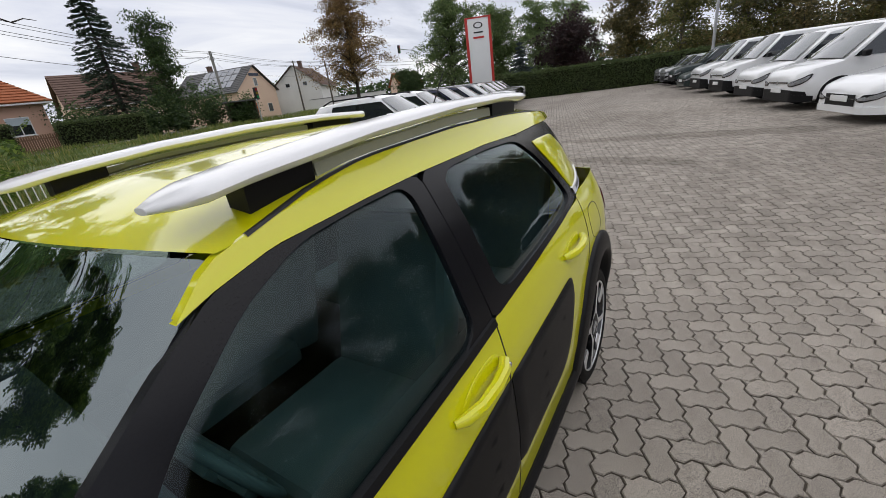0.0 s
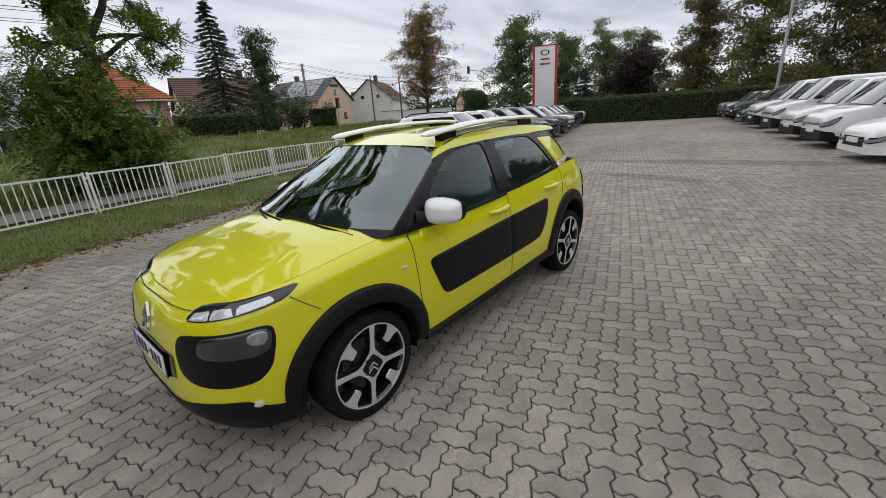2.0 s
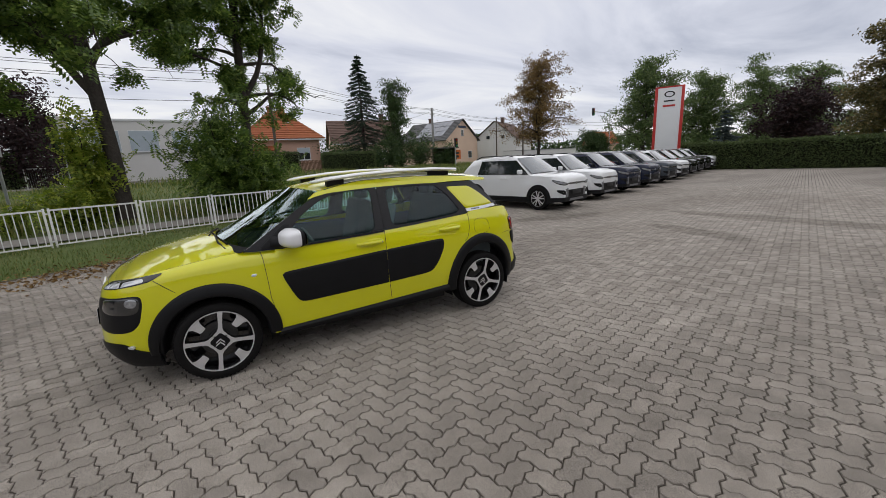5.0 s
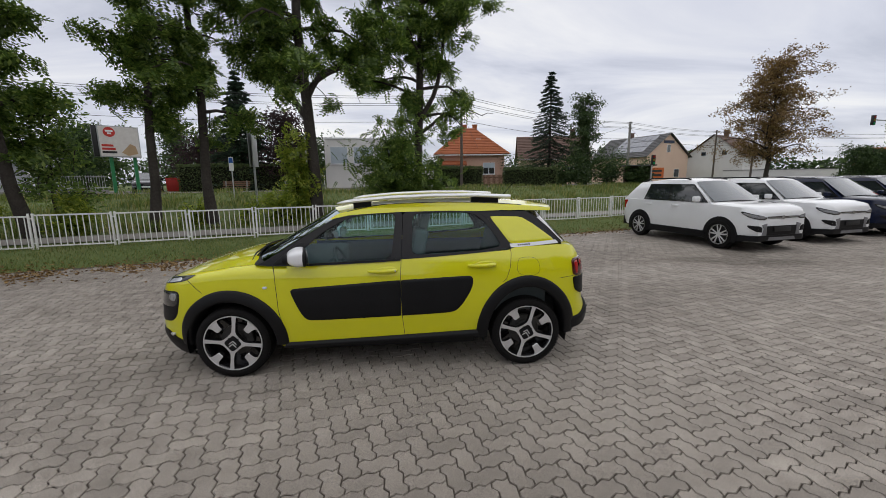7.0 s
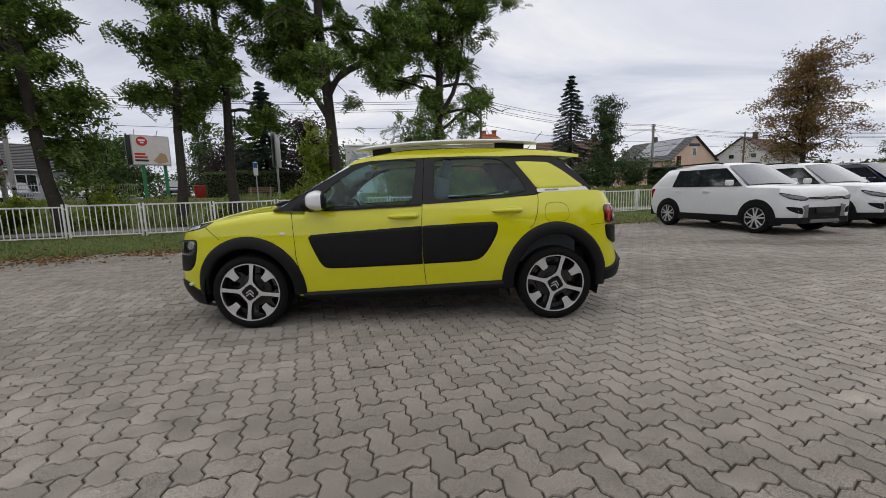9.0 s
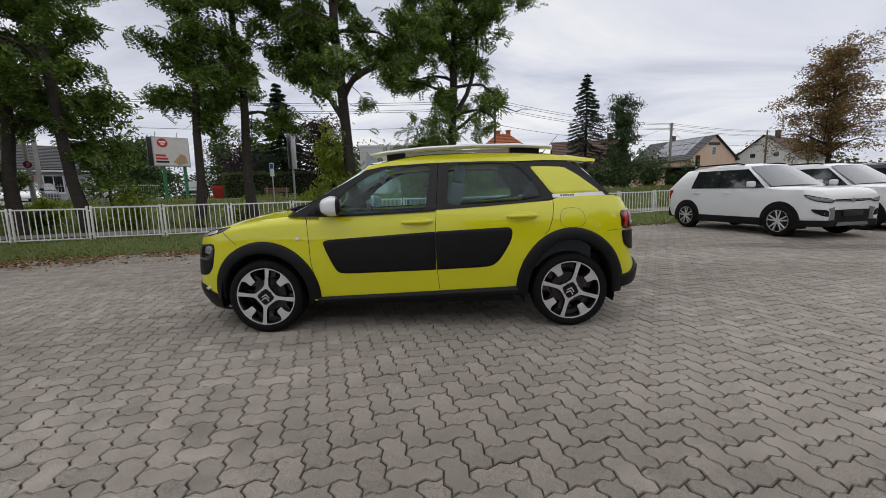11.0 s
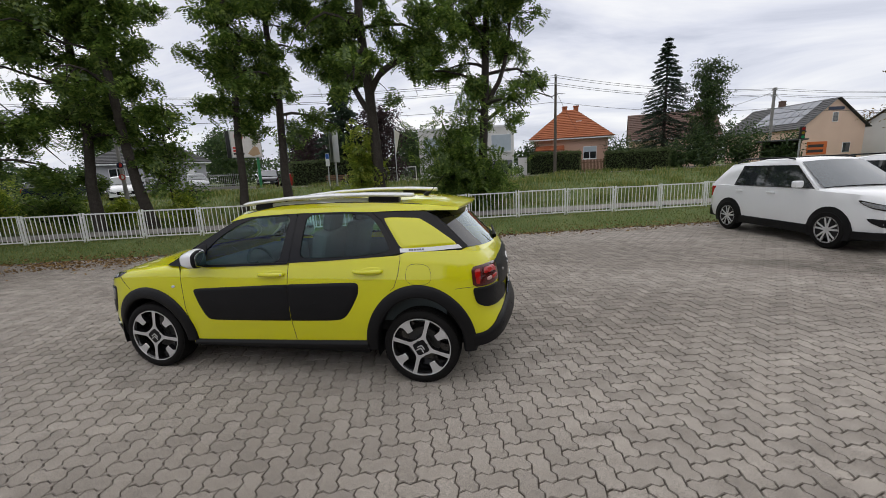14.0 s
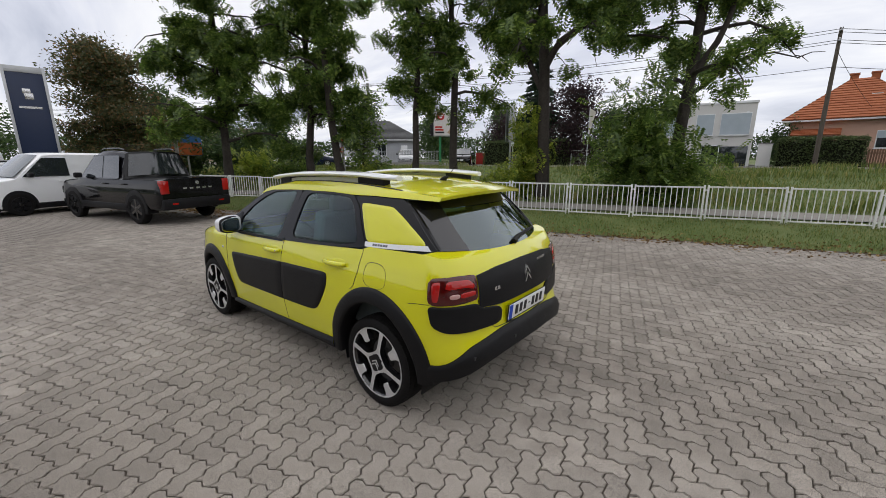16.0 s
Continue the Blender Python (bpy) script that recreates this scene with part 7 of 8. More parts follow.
    if roof_rails:
        for side in (-1, 1):
            part("roof_rail", tube_mesh("roof_rail", SILVER if paint is not CAR_WHITE else BLACK_PLASTIC, [(S["tailtop"] + 0.15, side * W * 0.70, S["roofr"] + 0.02), (S["tailtop"] + 0.4, side * W * 0.70, zr + 0.03), (S["roof0"] - 0.3, side * W * 0.70, zr + 0.035), (S["roof0"] - 0.12, side * W * 0.70, zr + 0.0)], 0.018, 8), car)
    if bed:
        part("load_bed", box_mesh("load_bed", BLACK_PLASTIC, (x0 + 0.08, S["tail"] - 0.1, -W * 0.82, W * 0.82, belt + 0.02, belt + 0.045), bevel=0.01), car)
        for side in (-1, 1):
            part("roof_rail", tube_mesh("roof_rail", BLACK_GLOSS, [(S["tailtop"] + 0.1, side * W * 0.68, zr + 0.01), (S["tailtop"] + 0.3, side * W * 0.69, zr + 0.05), (0.15, side * W * 0.69, zr + 0.05), (0.32, side * W * 0.68, zr + 0.01)], 0.018, 8), car)
        t = part("tailgate_lettering", box_mesh("tailgate_lettering", SILVER, *[(x0 - 0.016, x0 - 0.008, -0.40 + 0.17 * k, -0.30 + 0.17 * k, 0.90, 0.94) for k in range(5)]), car)
        part("tailgate_badge", tube_mesh("tailgate_badge", SILVER, [(x0 - 0.004, 0, 1.05), (x0 - 0.02, 0, 1.05)], 0.05, 16), car)
        for side in (-1, 1):
            part("rear_reflector", box_mesh("rear_reflector", TAIL_RED, (x0 - 0.036, x0 - 0.02, side * 0.62 - 0.07, side * 0.62 + 0.07, lo + 0.15, lo + 0.19)), car)
    return car


row = "row of new cars by the verge"
paints = [(CAR_WHITE, "white compact SUV with black cladding"), (CAR_WHITE, "white compact SUV with black roof rails"), (CAR_NAVY, "dark navy SUV"), (CAR_NAVY, "dark navy SUV"), (CAR_GREY, "blue-grey SUV"), (CAR_WHITE, "white SUV"), (CAR_BLACK, "black SUV"), (CAR_BLACK, "black SUV"), (CAR_BLACK, "black SUV"), (CAR_WHITE, "white SUV")]
for k, (paint, label) in enumerate(paints):
    vehicle("parked_suv", lot_pose(9.65 + 2.80 * k, 3.45 + (0.0 if k < 2 else -0.1 + 0.1 * math.sin(k)), 0, -95 + 0.8 * math.sin(2 * k)), label + " parked in a row", "car", paint, row, "suv", True, roof_rails=True)
right_row = "row of vehicles on the far side of the lot"
for a, kind, paint, label, clad, alloy in (
        (9.2, "hatch", CAR_WHITE, "small white hatchback parked beside vans", False, False),
        (12.2, "van", CAR_WHITE, "white panel van with black bumper", True, False),
        (14.7, "van", CAR_WHITE, "white panel van with black bumper", True, False),
        (17.8, "bigvan", CAR_WHITE, "long white delivery van with dark front", True, False),
        (21.1, "bigvan", CAR_WHITE, "tall white flatbed van with dark grille", True, False),
        (24.2, "hatch", CAR_GREEN, "dark green-grey car between vans", False, True),
        (26.9, "pickup", CAR_GREEN, "dark green-grey pickup truck", True, True),
        (29.9, "suv", CAR_SILVER, "silver SUV at the end of the row", True, True),
        (32.4, "suv", CAR_SILVER, "silver SUV beside the hedge", True, True)):
    L = dict(hatch=4.0, van=4.4, bigvan=4.9, pickup=5.1, suv=4.02)[kind]
    vehicle("parked_" + ("van" if "van" in kind else "truck" if kind == "pickup" else "car"), lot_pose(a, -6.4 - 0.06 * (a - 8.6) - L / 2, 0, 90), label, "van" if "van" in kind else "truck" if kind == "pickup" else "car", paint, right_row, kind, clad, alloy=alloy)
vehicle("pickup_truck", lot_pose(-10.2, 4.1, 0, 177), "black pickup truck with roof rails parked near the fence", "truck", CAR_BLACK, "", "pickup", True, alloy=False)
left_row = "row of vehicles behind the pickup truck"
for a, kind, paint, label, clad in ((-14.6, "van", CAR_WHITE, "white panel van with black bumper behind the pickup", True), (-19.2, "hatch", CAR_SILVER, "silver-grey hatchback parked beside a van", False), (-22.0, "suv", CAR_BLACK, "black SUV parked at the row's end", True), (-25.0, "bigvan", CAR_WHITE, "long white van at the row's end", False)):
    vehicle("parked_van" if "van" in kind else "parked_car", lot_pose(a, 4.1, 0, -90), label, "van" if "van" in kind else "car", paint, left_row, kind, clad, alloy=kind != "van")

# ---- signs, poles and wires ----
SIGN_WHITE = mottled("sign white", (0.70, 0.71, 0.72), (0.78, 0.79, 0.80), 1.0, 0.4, 0.0, 20.0)
SIGN_RED = mottled("sign red", (0.45, 0.03, 0.025), (0.52, 0.04, 0.03), 1.0, 0.4, 0.0, 20.0)
SIGN_BLUE = mottled("sign dark blue", (0.006, 0.016, 0.05), (0.010, 0.022, 0.065), 1.0, 0.35, 0.0, 20.0)
SIGN_GREY = mottled("sign grey", (0.30, 0.31, 0.32), (0.40, 0.41, 0.42), 1.0, 0.5, 0.0, 20.0)
STEEL = mottled("galvanised steel", (0.38, 0.39, 0.40), (0.52, 0.53, 0.54), 2.0, 0.45, 0.0, 60.0, 0.6)
WOOD_POLE = mottled("pole wood", (0.06, 0.05, 0.042), (0.13, 0.11, 0.09), 1.2, 0.9, 0.004, 30.0)
CONCRETE = mottled("concrete", (0.20, 0.195, 0.185), (0.30, 0.29, 0.275), 1.2, 0.9, 0.004, 30.0)


def brand_pylon():
    p = thing("sign_pylon", pose(31.0, 14.4, 0, 0, 0, 117), "tall white sign pylon with red sides and grey emblem", "sign")
    part("panel", box_mesh("panel", SIGN_WHITE, (-0.80, 0.80, -0.14, 0.14, 0.1, 6.3), bevel=0.02), p)
    for s in (-1, 1):
        part("red_edge", box_mesh("red_edge", SIGN_RED, (min(s * 0.80, s * 1.0), max(s * 0.80, s * 1.0), -0.17, 0.17, 0.0, 6.4), bevel=0.02), p)
    part("top_edge", box_mesh("top_edge", SIGN_RED, (-0.8, 0.8, -0.16, 0.16, 6.3, 6.4)), p)
    for s in (-1, 1):
        v, f = loft([[(x * math.cos(t) * 0.36, s * 0.15, 5.82 + x * math.sin(t) * 0.22) for t in np.linspace(0, 2 * math.pi, 25)] for x in (0.72, 1.0)])
        part("emblem", mesh("emblem", [(a, b + s * 0.008, c) for a, b, c in v], f, INK, 0), p)
        part("name_bar", box_mesh("name_bar", INK, (-0.36, 0.36, s * 0.15 - 0.006, s * 0.15 + 0.006, 5.28, 5.38)), p)
        part("name_bar", box_mesh("name_bar", SIGN_RED, (-0.42, 0.42, s * 0.15 - 0.006, s * 0.15 + 0.006, 4.90, 5.04)), p)


def blue_pylon():
    p = thing("sign_pylon", pose(-22.5, 0.2, 0.3, 0, 0, 84), "tall dark blue sign pylon in a silver frame", "sign")
    part("panel", box_mesh("panel", SIGN_BLUE, (-0.58, 0.58, -0.12, 0.12, 0.0, 4.95), bevel=0.01), p)
    for s in (-1, 1):
        part("frame_side", box_mesh("frame_side", STEEL, (min(s * 0.58, s * 0.68), max(s * 0.58, s * 0.68), -0.15, 0.15, 0.0, 5.2), bevel=0.01), p)
    part("frame_top", box_mesh("frame_top", STEEL, (-0.58, 0.58, -0.15, 0.15, 4.95, 5.2), bevel=0.01), p)
    for s in (-1, 1):
        part("emblem", box_mesh("emblem", SILVER, (-0.16, 0.10, s * 0.125 - 0.006, s * 0.125 + 0.006, 4.10, 4.30), (-0.12, 0.16, s * 0.125 - 0.005, s * 0.125 + 0.005, 3.86, 4.12), bevel=0.005), p)
        part("name_bar", box_mesh("name_bar", SILVER, (-0.36, 0.36, s * 0.125 - 0.006, s * 0.125 + 0.006, 3.48, 3.57)), p)


brand_pylon()
blue_pylon()


def lamp_post(x, y, h):
    p = thing("lamp_post", pose(x, y, 0), "slim galvanised lamp post on the lot", "lamp post")
    part("column", tube_mesh("column", STEEL, [(0, 0, 0), (0, 0, h * 0.5), (0, 0, h)], [0.09, 0.075, 0.055], 10), p)
    part("arm", tube_mesh("arm", STEEL, [(0, 0, h - 0.02), (-0.5, 0.3, h + 0.18)], 0.03, 8), p)
    part("lantern", box_mesh("lantern", SIGN_GREY, (-0.85, -0.40, 0.18, 0.36, h + 0.13, h + 0.22), bevel=0.03), p)


lamp_post(28.8, -1.2, 8.2)


def power_pole(x, y, z, h, label, mat, arms):
    p = thing("power_pole", pose(x, y, z), label, "power pole")
    part("shaft", box_mesh("shaft", mat, (-0.11, 0.11, -0.09, 0.09, -0.2, h), bevel=0.02) if mat is CONCRETE else tube_mesh("shaft", mat, [(0, 0, -0.2), (0, 0, h)], [0.14, 0.09], 8), p)
    for k in range(arms):
        zz = h - 0.25 - 0.55 * k
        part("crossarm", box_mesh("crossarm", STEEL, (-0.06, 0.06, -0.45, 0.45, zz, zz + 0.06)), p)
        for yy in (-0.4, 0.4):
            part("insulator", tube_mesh("insulator", SIGN_WHITE, [(0, yy, zz + 0.06), (0, yy, zz + 0.18)], 0.03, 6), p)


POLES = [(4.8, 32.2, 0.85, 8.2), (26.5, 43.4, 0.9, 7.4), (46.2, 47.5, 0.8, 6.9), (-28.0, 24.0, 0.9, 7.6)]
for i, (x, y, z, h) in enumerate(POLES):
    power_pole(x, y, z, h, "weathered power pole with crossarms and wires", WOOD_POLE if i % 2 == 0 else CONCRETE, 2)
power_pole(46.0, 54.2, 0.8, 7.8, "dark power pole beside a house", WOOD_POLE, 1)


def wire(a, b, sag, label="thin black overhead wire"):
    t = thing("overhead_wire", pose(0, 0, 0), label, "wire", "overhead wires")
    a, b = np.array(a), np.array(b)
    pts = [tuple(a + (b - a) * s - np.array([0, 0, sag * 4 * s * (1 - s)])) for s in np.linspace(0, 1, 15)]
    part("strand", tube_mesh("strand", INK, pts, 0.016, 4), t)


for dz, dy in ((7.45, -0.4), (7.45, 0.4), (6.9, -0.4), (6.9, 0.4), (5.6, 0.0)):
    p = [(x, y + dy, z + dz * h / 7.6) for x, y, z, h in POLES]
    wire(p[3], p[0], 0.5)
    wire(p[0], p[1], 0.5)
    wire(p[1], p[2], 0.4)
    wire(p[2], (90, 55 + dy, dz + 1), 0.4)
    wire((-80, 8 + dy, dz + 1), p[3], 0.5)
wire((4.8, 32.2, 7.8), (8.5, 43.0, 4.6), 0.3)
wire((26.5, 43.4, 7.7), (40.0, 60.0, 6.2), 0.3)
wire((26.5, 43.4, 7.9), (18.0, 55.0, 6.2), 0.4)


def billboard():
    p = thing("billboard", pose(-19.5, 25.4, 1.0, 0, 0, 42), "roadside billboard with pale poster on green posts", "billboard")
    part("board", box_mesh("board", SIGN_GREY, (-1.12, 1.12, -0.06, 0.35, 2.45, 4.5), bevel=0.02), p)
    part("side_panel", box_mesh("side_panel", INK, (-1.40, -1.13, 0.0, 0.3, 2.47, 4.48), bevel=0.01), p, "dark side panel of the board")
    part("poster", box_mesh("poster", mottled("poster", (0.52, 0.48, 0.46), (0.70, 0.67, 0.66), 1.4, 0.5, 0.0, 6.0), (-1.06, 1.06, -0.075, -0.06, 2.51, 4.44)), p)
    part("poster_spot", tube_mesh("poster_spot", SIGN_RED, [(-0.5, -0.072, 4.08), (-0.5, -0.084, 4.08)], 0.32, 24), p, "round red price spot")
    for w, z in ((0.40, 4.15), (0.22, 3.99)):
        part("spot_bar", box_mesh("spot_bar", SIGN_WHITE, (-0.5 - w / 2, -0.5 + w / 2, -0.092, -0.08, z - 0.055, z + 0.055)), p)
    for w, z, m in ((0.62, 3.2, SIGN_RED), (0.72, 2.98, SIGN_RED), (0.78, 2.76, INK)):
        part("poster_bar", box_mesh("poster_bar", m, (-0.98, -0.98 + w, -0.082, -0.07, z - 0.07, z + 0.07)), p)
    tan = mottled("poster tan", (0.36, 0.24, 0.14), (0.46, 0.32, 0.2), 3.0, 0.5)
    v, f = plate_prism([(0.05, 2.75), (0.55, 3.35), (0.85, 3.2), (0.95, 2.7), (0.4, 2.55)], -0.084, -0.07)
    part("poster_parcel", mesh("poster_parcel", v, f, tan, 0), p, "tan shape on the poster")
    green = mottled("post green", (0.02, 0.16, 0.06), (0.03, 0.2, 0.08), 2.0, 0.5)
    for x in (-0.55, 0.75):
        part("post", box_mesh("post", green, (x - 0.1, x + 0.1, 0.1, 0.28, -0.6, 2.46)), p)
    for x in (-0.9, 0.4):
        part("lamp_arm", tube_mesh("lamp_arm", STEEL, [(x, 0, 4.49), (x, -0.5, 4.8), (x, -0.6, 4.75)], 0.02, 6), p)


def panel_sign():
    p = thing("panel_sign", pose(-6.62, 14.3, 0.45, 0, 0, 95), "pale double panel sign on a post beyond the fence", "sign")
    part("post", tube_mesh("post", STEEL, [(0, 0, -0.5), (0, 0, 3.4)], 0.045, 8), p)
    part("panel", box_mesh("panel", SIGN_GREY, (-0.37, 0.37, -0.09, -0.05, 1.9, 3.45), bevel=0.008), p)
    part("panel", box_mesh("panel", SIGN_GREY, (-0.37, 0.37, 0.05, 0.09, 1.9, 3.45), bevel=0.008), p)


def flag_sign():
    p = thing("pennant", pose(-7.2, 25.6, 0.85), "faded pale pennant on a slim pole", "flag")
    part("pole", tube_mesh("pole", STEEL, [(0, 0, 0), (0, 0, 4.1)], 0.03, 6), p)
    v, f = loft([[(0.02, 0.0, 4.0 - 1.9 * t), (0.2 * (1 - t), 0.03, 3.9 - 1.8 * t), (0.42 * (1 - t), 0.0, 3.75 - 1.7 * t)] for t in np.linspace(0, 1, 8)])
    part("cloth", mesh("cloth", v, f, mottled("faded cloth", (0.5, 0.47, 0.4), (0.62, 0.6, 0.52), 2.0, 0.9), 60), p)


def bench():
    wood = mottled("bench wood", (0.14, 0.08, 0.05), (0.22, 0.13, 0.08), 4.0, 0.8)
    p = thing("bench", pose(-12.6, 26.6, 0.85, 0, 0, 15), "brown wooden bench beside the street", "bench")
    for k in range(3):
        part("seat_slat", box_mesh("seat_slat", wood, (-0.9, 0.9, -0.2 + 0.14 * k, -0.09 + 0.14 * k, 0.43, 0.47), bevel=0.005), p)
        part("back_slat", box_mesh("back_slat", wood, (-0.9, 0.9, 0.24, 0.28, 0.55 + 0.13 * k, 0.64 + 0.13 * k), bevel=0.005), p)
    for x in (-0.7, 0.7):
        part("leg", box_mesh("leg", CONCRETE, (x - 0.05, x + 0.05, -0.2, 0.24, -0.15, 0.43), (x - 0.04, x + 0.04, 0.2, 0.26, 0.4, 0.95), bevel=0.01), p)


def traffic_light(x, y, z, h, arm):
    p = thing("traffic_light", pose(x, y, z), "traffic light on a grey post at the crossing", "traffic light")
    part("post", tube_mesh("post", STEEL, [(0, 0, -0.1), (0, 0, h)] if not arm else [(0, 0, -0.1), (0, 0, h), (-arm, 0.6, h + 0.25)], 0.06, 8), p)
    hx, hy, hz = (0, 0, h - 0.9) if not arm else (-arm, 0.6, h - 0.3)
    b = part("signal_head", box_mesh("signal_head", INK, (hx - 0.16, hx + 0.16, hy - 0.30, hy - 0.06, hz, hz + 0.95), bevel=0.03), p)
    for k, c in enumerate(((0.02, 0.25, 0.1), (0.2, 0.14, 0.02), (0.25, 0.02, 0.02))):
        part("signal_lens", tube_mesh("signal_lens", mottled("signal lens", c, tuple(1.2 * u for u in c), 4.0, 0.2), [(hx, hy - 0.29, hz + 0.16 + 0.31 * k), (hx, hy - 0.33, hz + 0.16 + 0.31 * k)], 0.11, 14), b)


billboard()
panel_sign()
flag_sign()
bench()
traffic_light(23.5, 33.5, 0.9, 2.9, 0)
traffic_light(49.0, 33.0, 0.9, 6.0, 3.0)

# ---- houses across the street ----
ROOF_ORANGE = mottled("orange roof tile", (0.26, 0.075, 0.028), (0.38, 0.125, 0.05), 1.5, 0.8, 0.01, 14.0)
ROOF_BROWN = mottled("brown roof tile", (0.085, 0.050, 0.038), (0.15, 0.095, 0.075), 1.5, 0.85, 0.01, 14.0)
ROOF_GREY = mottled("grey roof tile", (0.07, 0.07, 0.072), (0.13, 0.13, 0.13), 1.5, 0.85, 0.01, 14.0)
WALL_PINK = mottled("pink render", (0.50, 0.31, 0.23), (0.58, 0.38, 0.29), 0.7, 0.9, 0.003, 20.0)
WALL_PEACH = mottled("peach render", (0.60, 0.43, 0.33), (0.69, 0.51, 0.40), 0.7, 0.9, 0.003, 20.0)
WALL_WHITE = mottled("white render", (0.58, 0.57, 0.55), (0.70, 0.69, 0.67), 0.7, 0.9, 0.003, 20.0)
WALL_GREY = mottled("grey render", (0.36, 0.37, 0.39), (0.46, 0.47, 0.50), 0.7, 0.9, 0.003, 20.0)
SHUTTER = mottled("pale shutter", (0.36, 0.42, 0.47), (0.46, 0.52, 0.57), 2.0, 0.5, 0.0, 30.0)
SOLAR = mottled("solar glass", (0.03, 0.04, 0.06), (0.055, 0.07, 0.10), 2.0, 0.15, 0.0, 30.0, coat=1.0)


def window(house, x, z, w, h, y, shutter=0.0):
    f = part("window", box_mesh("window_frame", SIGN_WHITE, (x - w / 2, x + w / 2, y - 0.05, y + 0.04, z, z + h), bevel=0.01), house)
    n = 2 if w > 0.9 else 1
    for k in range(n):
        a, b = x - w / 2 + 0.06 + k * (w - 0.06) / n, x - w / 2 + (k + 1) * (w - 0.06) / n
        part("pane", box_mesh("pane", PARKED_GLASS, (a, b, y - 0.058, y - 0.045, z + 0.06, z + h - 0.06)), f)
    if shutter:
        part("roller_shutter", box_mesh("roller_shutter", SHUTTER, (x - w / 2 + 0.03, x + w / 2 - 0.03, y - 0.066, y - 0.055, z + h - 0.04 - shutter * h, z + h - 0.04)), f)
    part("window_sill", box_mesh("window_sill", SIGN_WHITE, (x - w / 2 - 0.05, x + w / 2 + 0.05, y - 0.12, y + 0.02, z - 0.06, z)), f)


def slope(name, pts, thick, mat, house, rows=12, label=""):
    """A roof slope from four corners (eaves left, eaves right, ridge right, ridge left) in overlapping courses of tiles."""
    a, b, c, d = [np.array(p, float) for p in pts]
    n = np.cross(b - a, d - a)
    n = n / np.linalg.norm(n) * (1 if n[2] > 0 else -1)
    lines = []
    for k in range(rows):
        for t, lift in ((k / rows, thick + 0.05), ((k + 1) / rows, thick)):
            lines.append([tuple(a + (d - a) * t + ((b + (c - b) * t) - (a + (d - a) * t)) * s + n * lift) for s in np.linspace(0, 1, 8)])
    under = [[tuple(a + (b - a) * s) for s in np.linspace(0, 1, 8)]]
    v, f = loft(under + lines + [[tuple(d + (c - d) * s) for s in np.linspace(0, 1, 8)]])
    return part(name, mesh(name, v, f, mat, 0), house, label)


def gable_house(m, label, L, D, eave, ridge, wall, roof, over=0.4, chimney=None):
    """Ridge along x, front wall at y = 0."""
    h = thing("house", m, label, "house")
    v = [(-L / 2, 0, -0.5), (L / 2, 0, -0.5), (L / 2, D, -0.5), (-L / 2, D, -0.5), (-L / 2, 0, eave), (L / 2, 0, eave), (L / 2, D, eave), (-L / 2, D, eave), (-L / 2, D / 2, ridge - 0.05), (L / 2, D / 2, ridge - 0.05)]
    f = [(0, 1, 5, 4), (1, 2, 6, 9, 5), (2, 3, 7, 6), (3, 0, 4, 8, 7), (4, 5, 9, 8), (6, 7, 8, 9), (0, 3, 2, 1)]
    part("wall", mesh("wall", v, f, wall, 0), h)
    k = (ridge - eave) / (D / 2)
    for s, y0 in ((-1, -over), (1, D + over)):
        slope("roof", [(-L / 2 - over, y0, eave - over * k), (L / 2 + over, y0, eave - over * k), (L / 2 + over, D / 2, ridge), (-L / 2 - over, D / 2, ridge)], 0.08, roof, h, 14)
    part("gutter", tube_mesh("gutter", STEEL, [(-L / 2 - over, -over - 0.05, eave - over * k), (L / 2 + over, -over - 0.05, eave - over * k)], 0.06, 6), h)
    if chimney:
        part("chimney", box_mesh("chimney", ROOF_BROWN, (chimney - 0.3, chimney + 0.3, D / 2 - 0.7, D / 2 - 0.1, ridge - 0.8, ridge + 0.8), (chimney - 0.35, chimney + 0.35, D / 2 - 0.75, D / 2 - 0.05, ridge + 0.8, ridge + 0.9)), h)
    return h


def hip_house(m, label, L, D, eave, ridge, flat, wall, roof, over=0.5):
    h = thing("house", m, label, "house")
    part("wall", box_mesh("wall", wall, (-L / 2, L / 2, 0, D, -0.5, eave)), h)
    e0, e1, y0, y1 = -L / 2 - over, L / 2 + over, -over, D + over
    r0, r1, ry = -flat / 2, flat / 2, D / 2
    slope("roof", [(e0, y0, eave), (e1, y0, eave), (r1, ry, ridge), (r0, ry, ridge)], 0.06, roof, h, 16)
    slope("roof", [(e1, y1, eave), (e0, y1, eave), (r0, ry, ridge), (r1, ry, ridge)], 0.06, roof, h, 16)
    slope("roof", [(e0, y1, eave), (e0, y0, eave), (r0, ry, ridge), (r0, ry + 0.01, ridge)], 0.06, roof, h, 16)
    slope("roof", [(e1, y0, eave), (e1, y1, eave), (r1, ry + 0.01, ridge), (r1, ry, ridge)], 0.06, roof, h, 16)
    part("soffit", box_mesh("soffit", SIGN_WHITE, (e0, e1, y0, y1, eave - 0.12, eave - 0.01)), h)
    return h


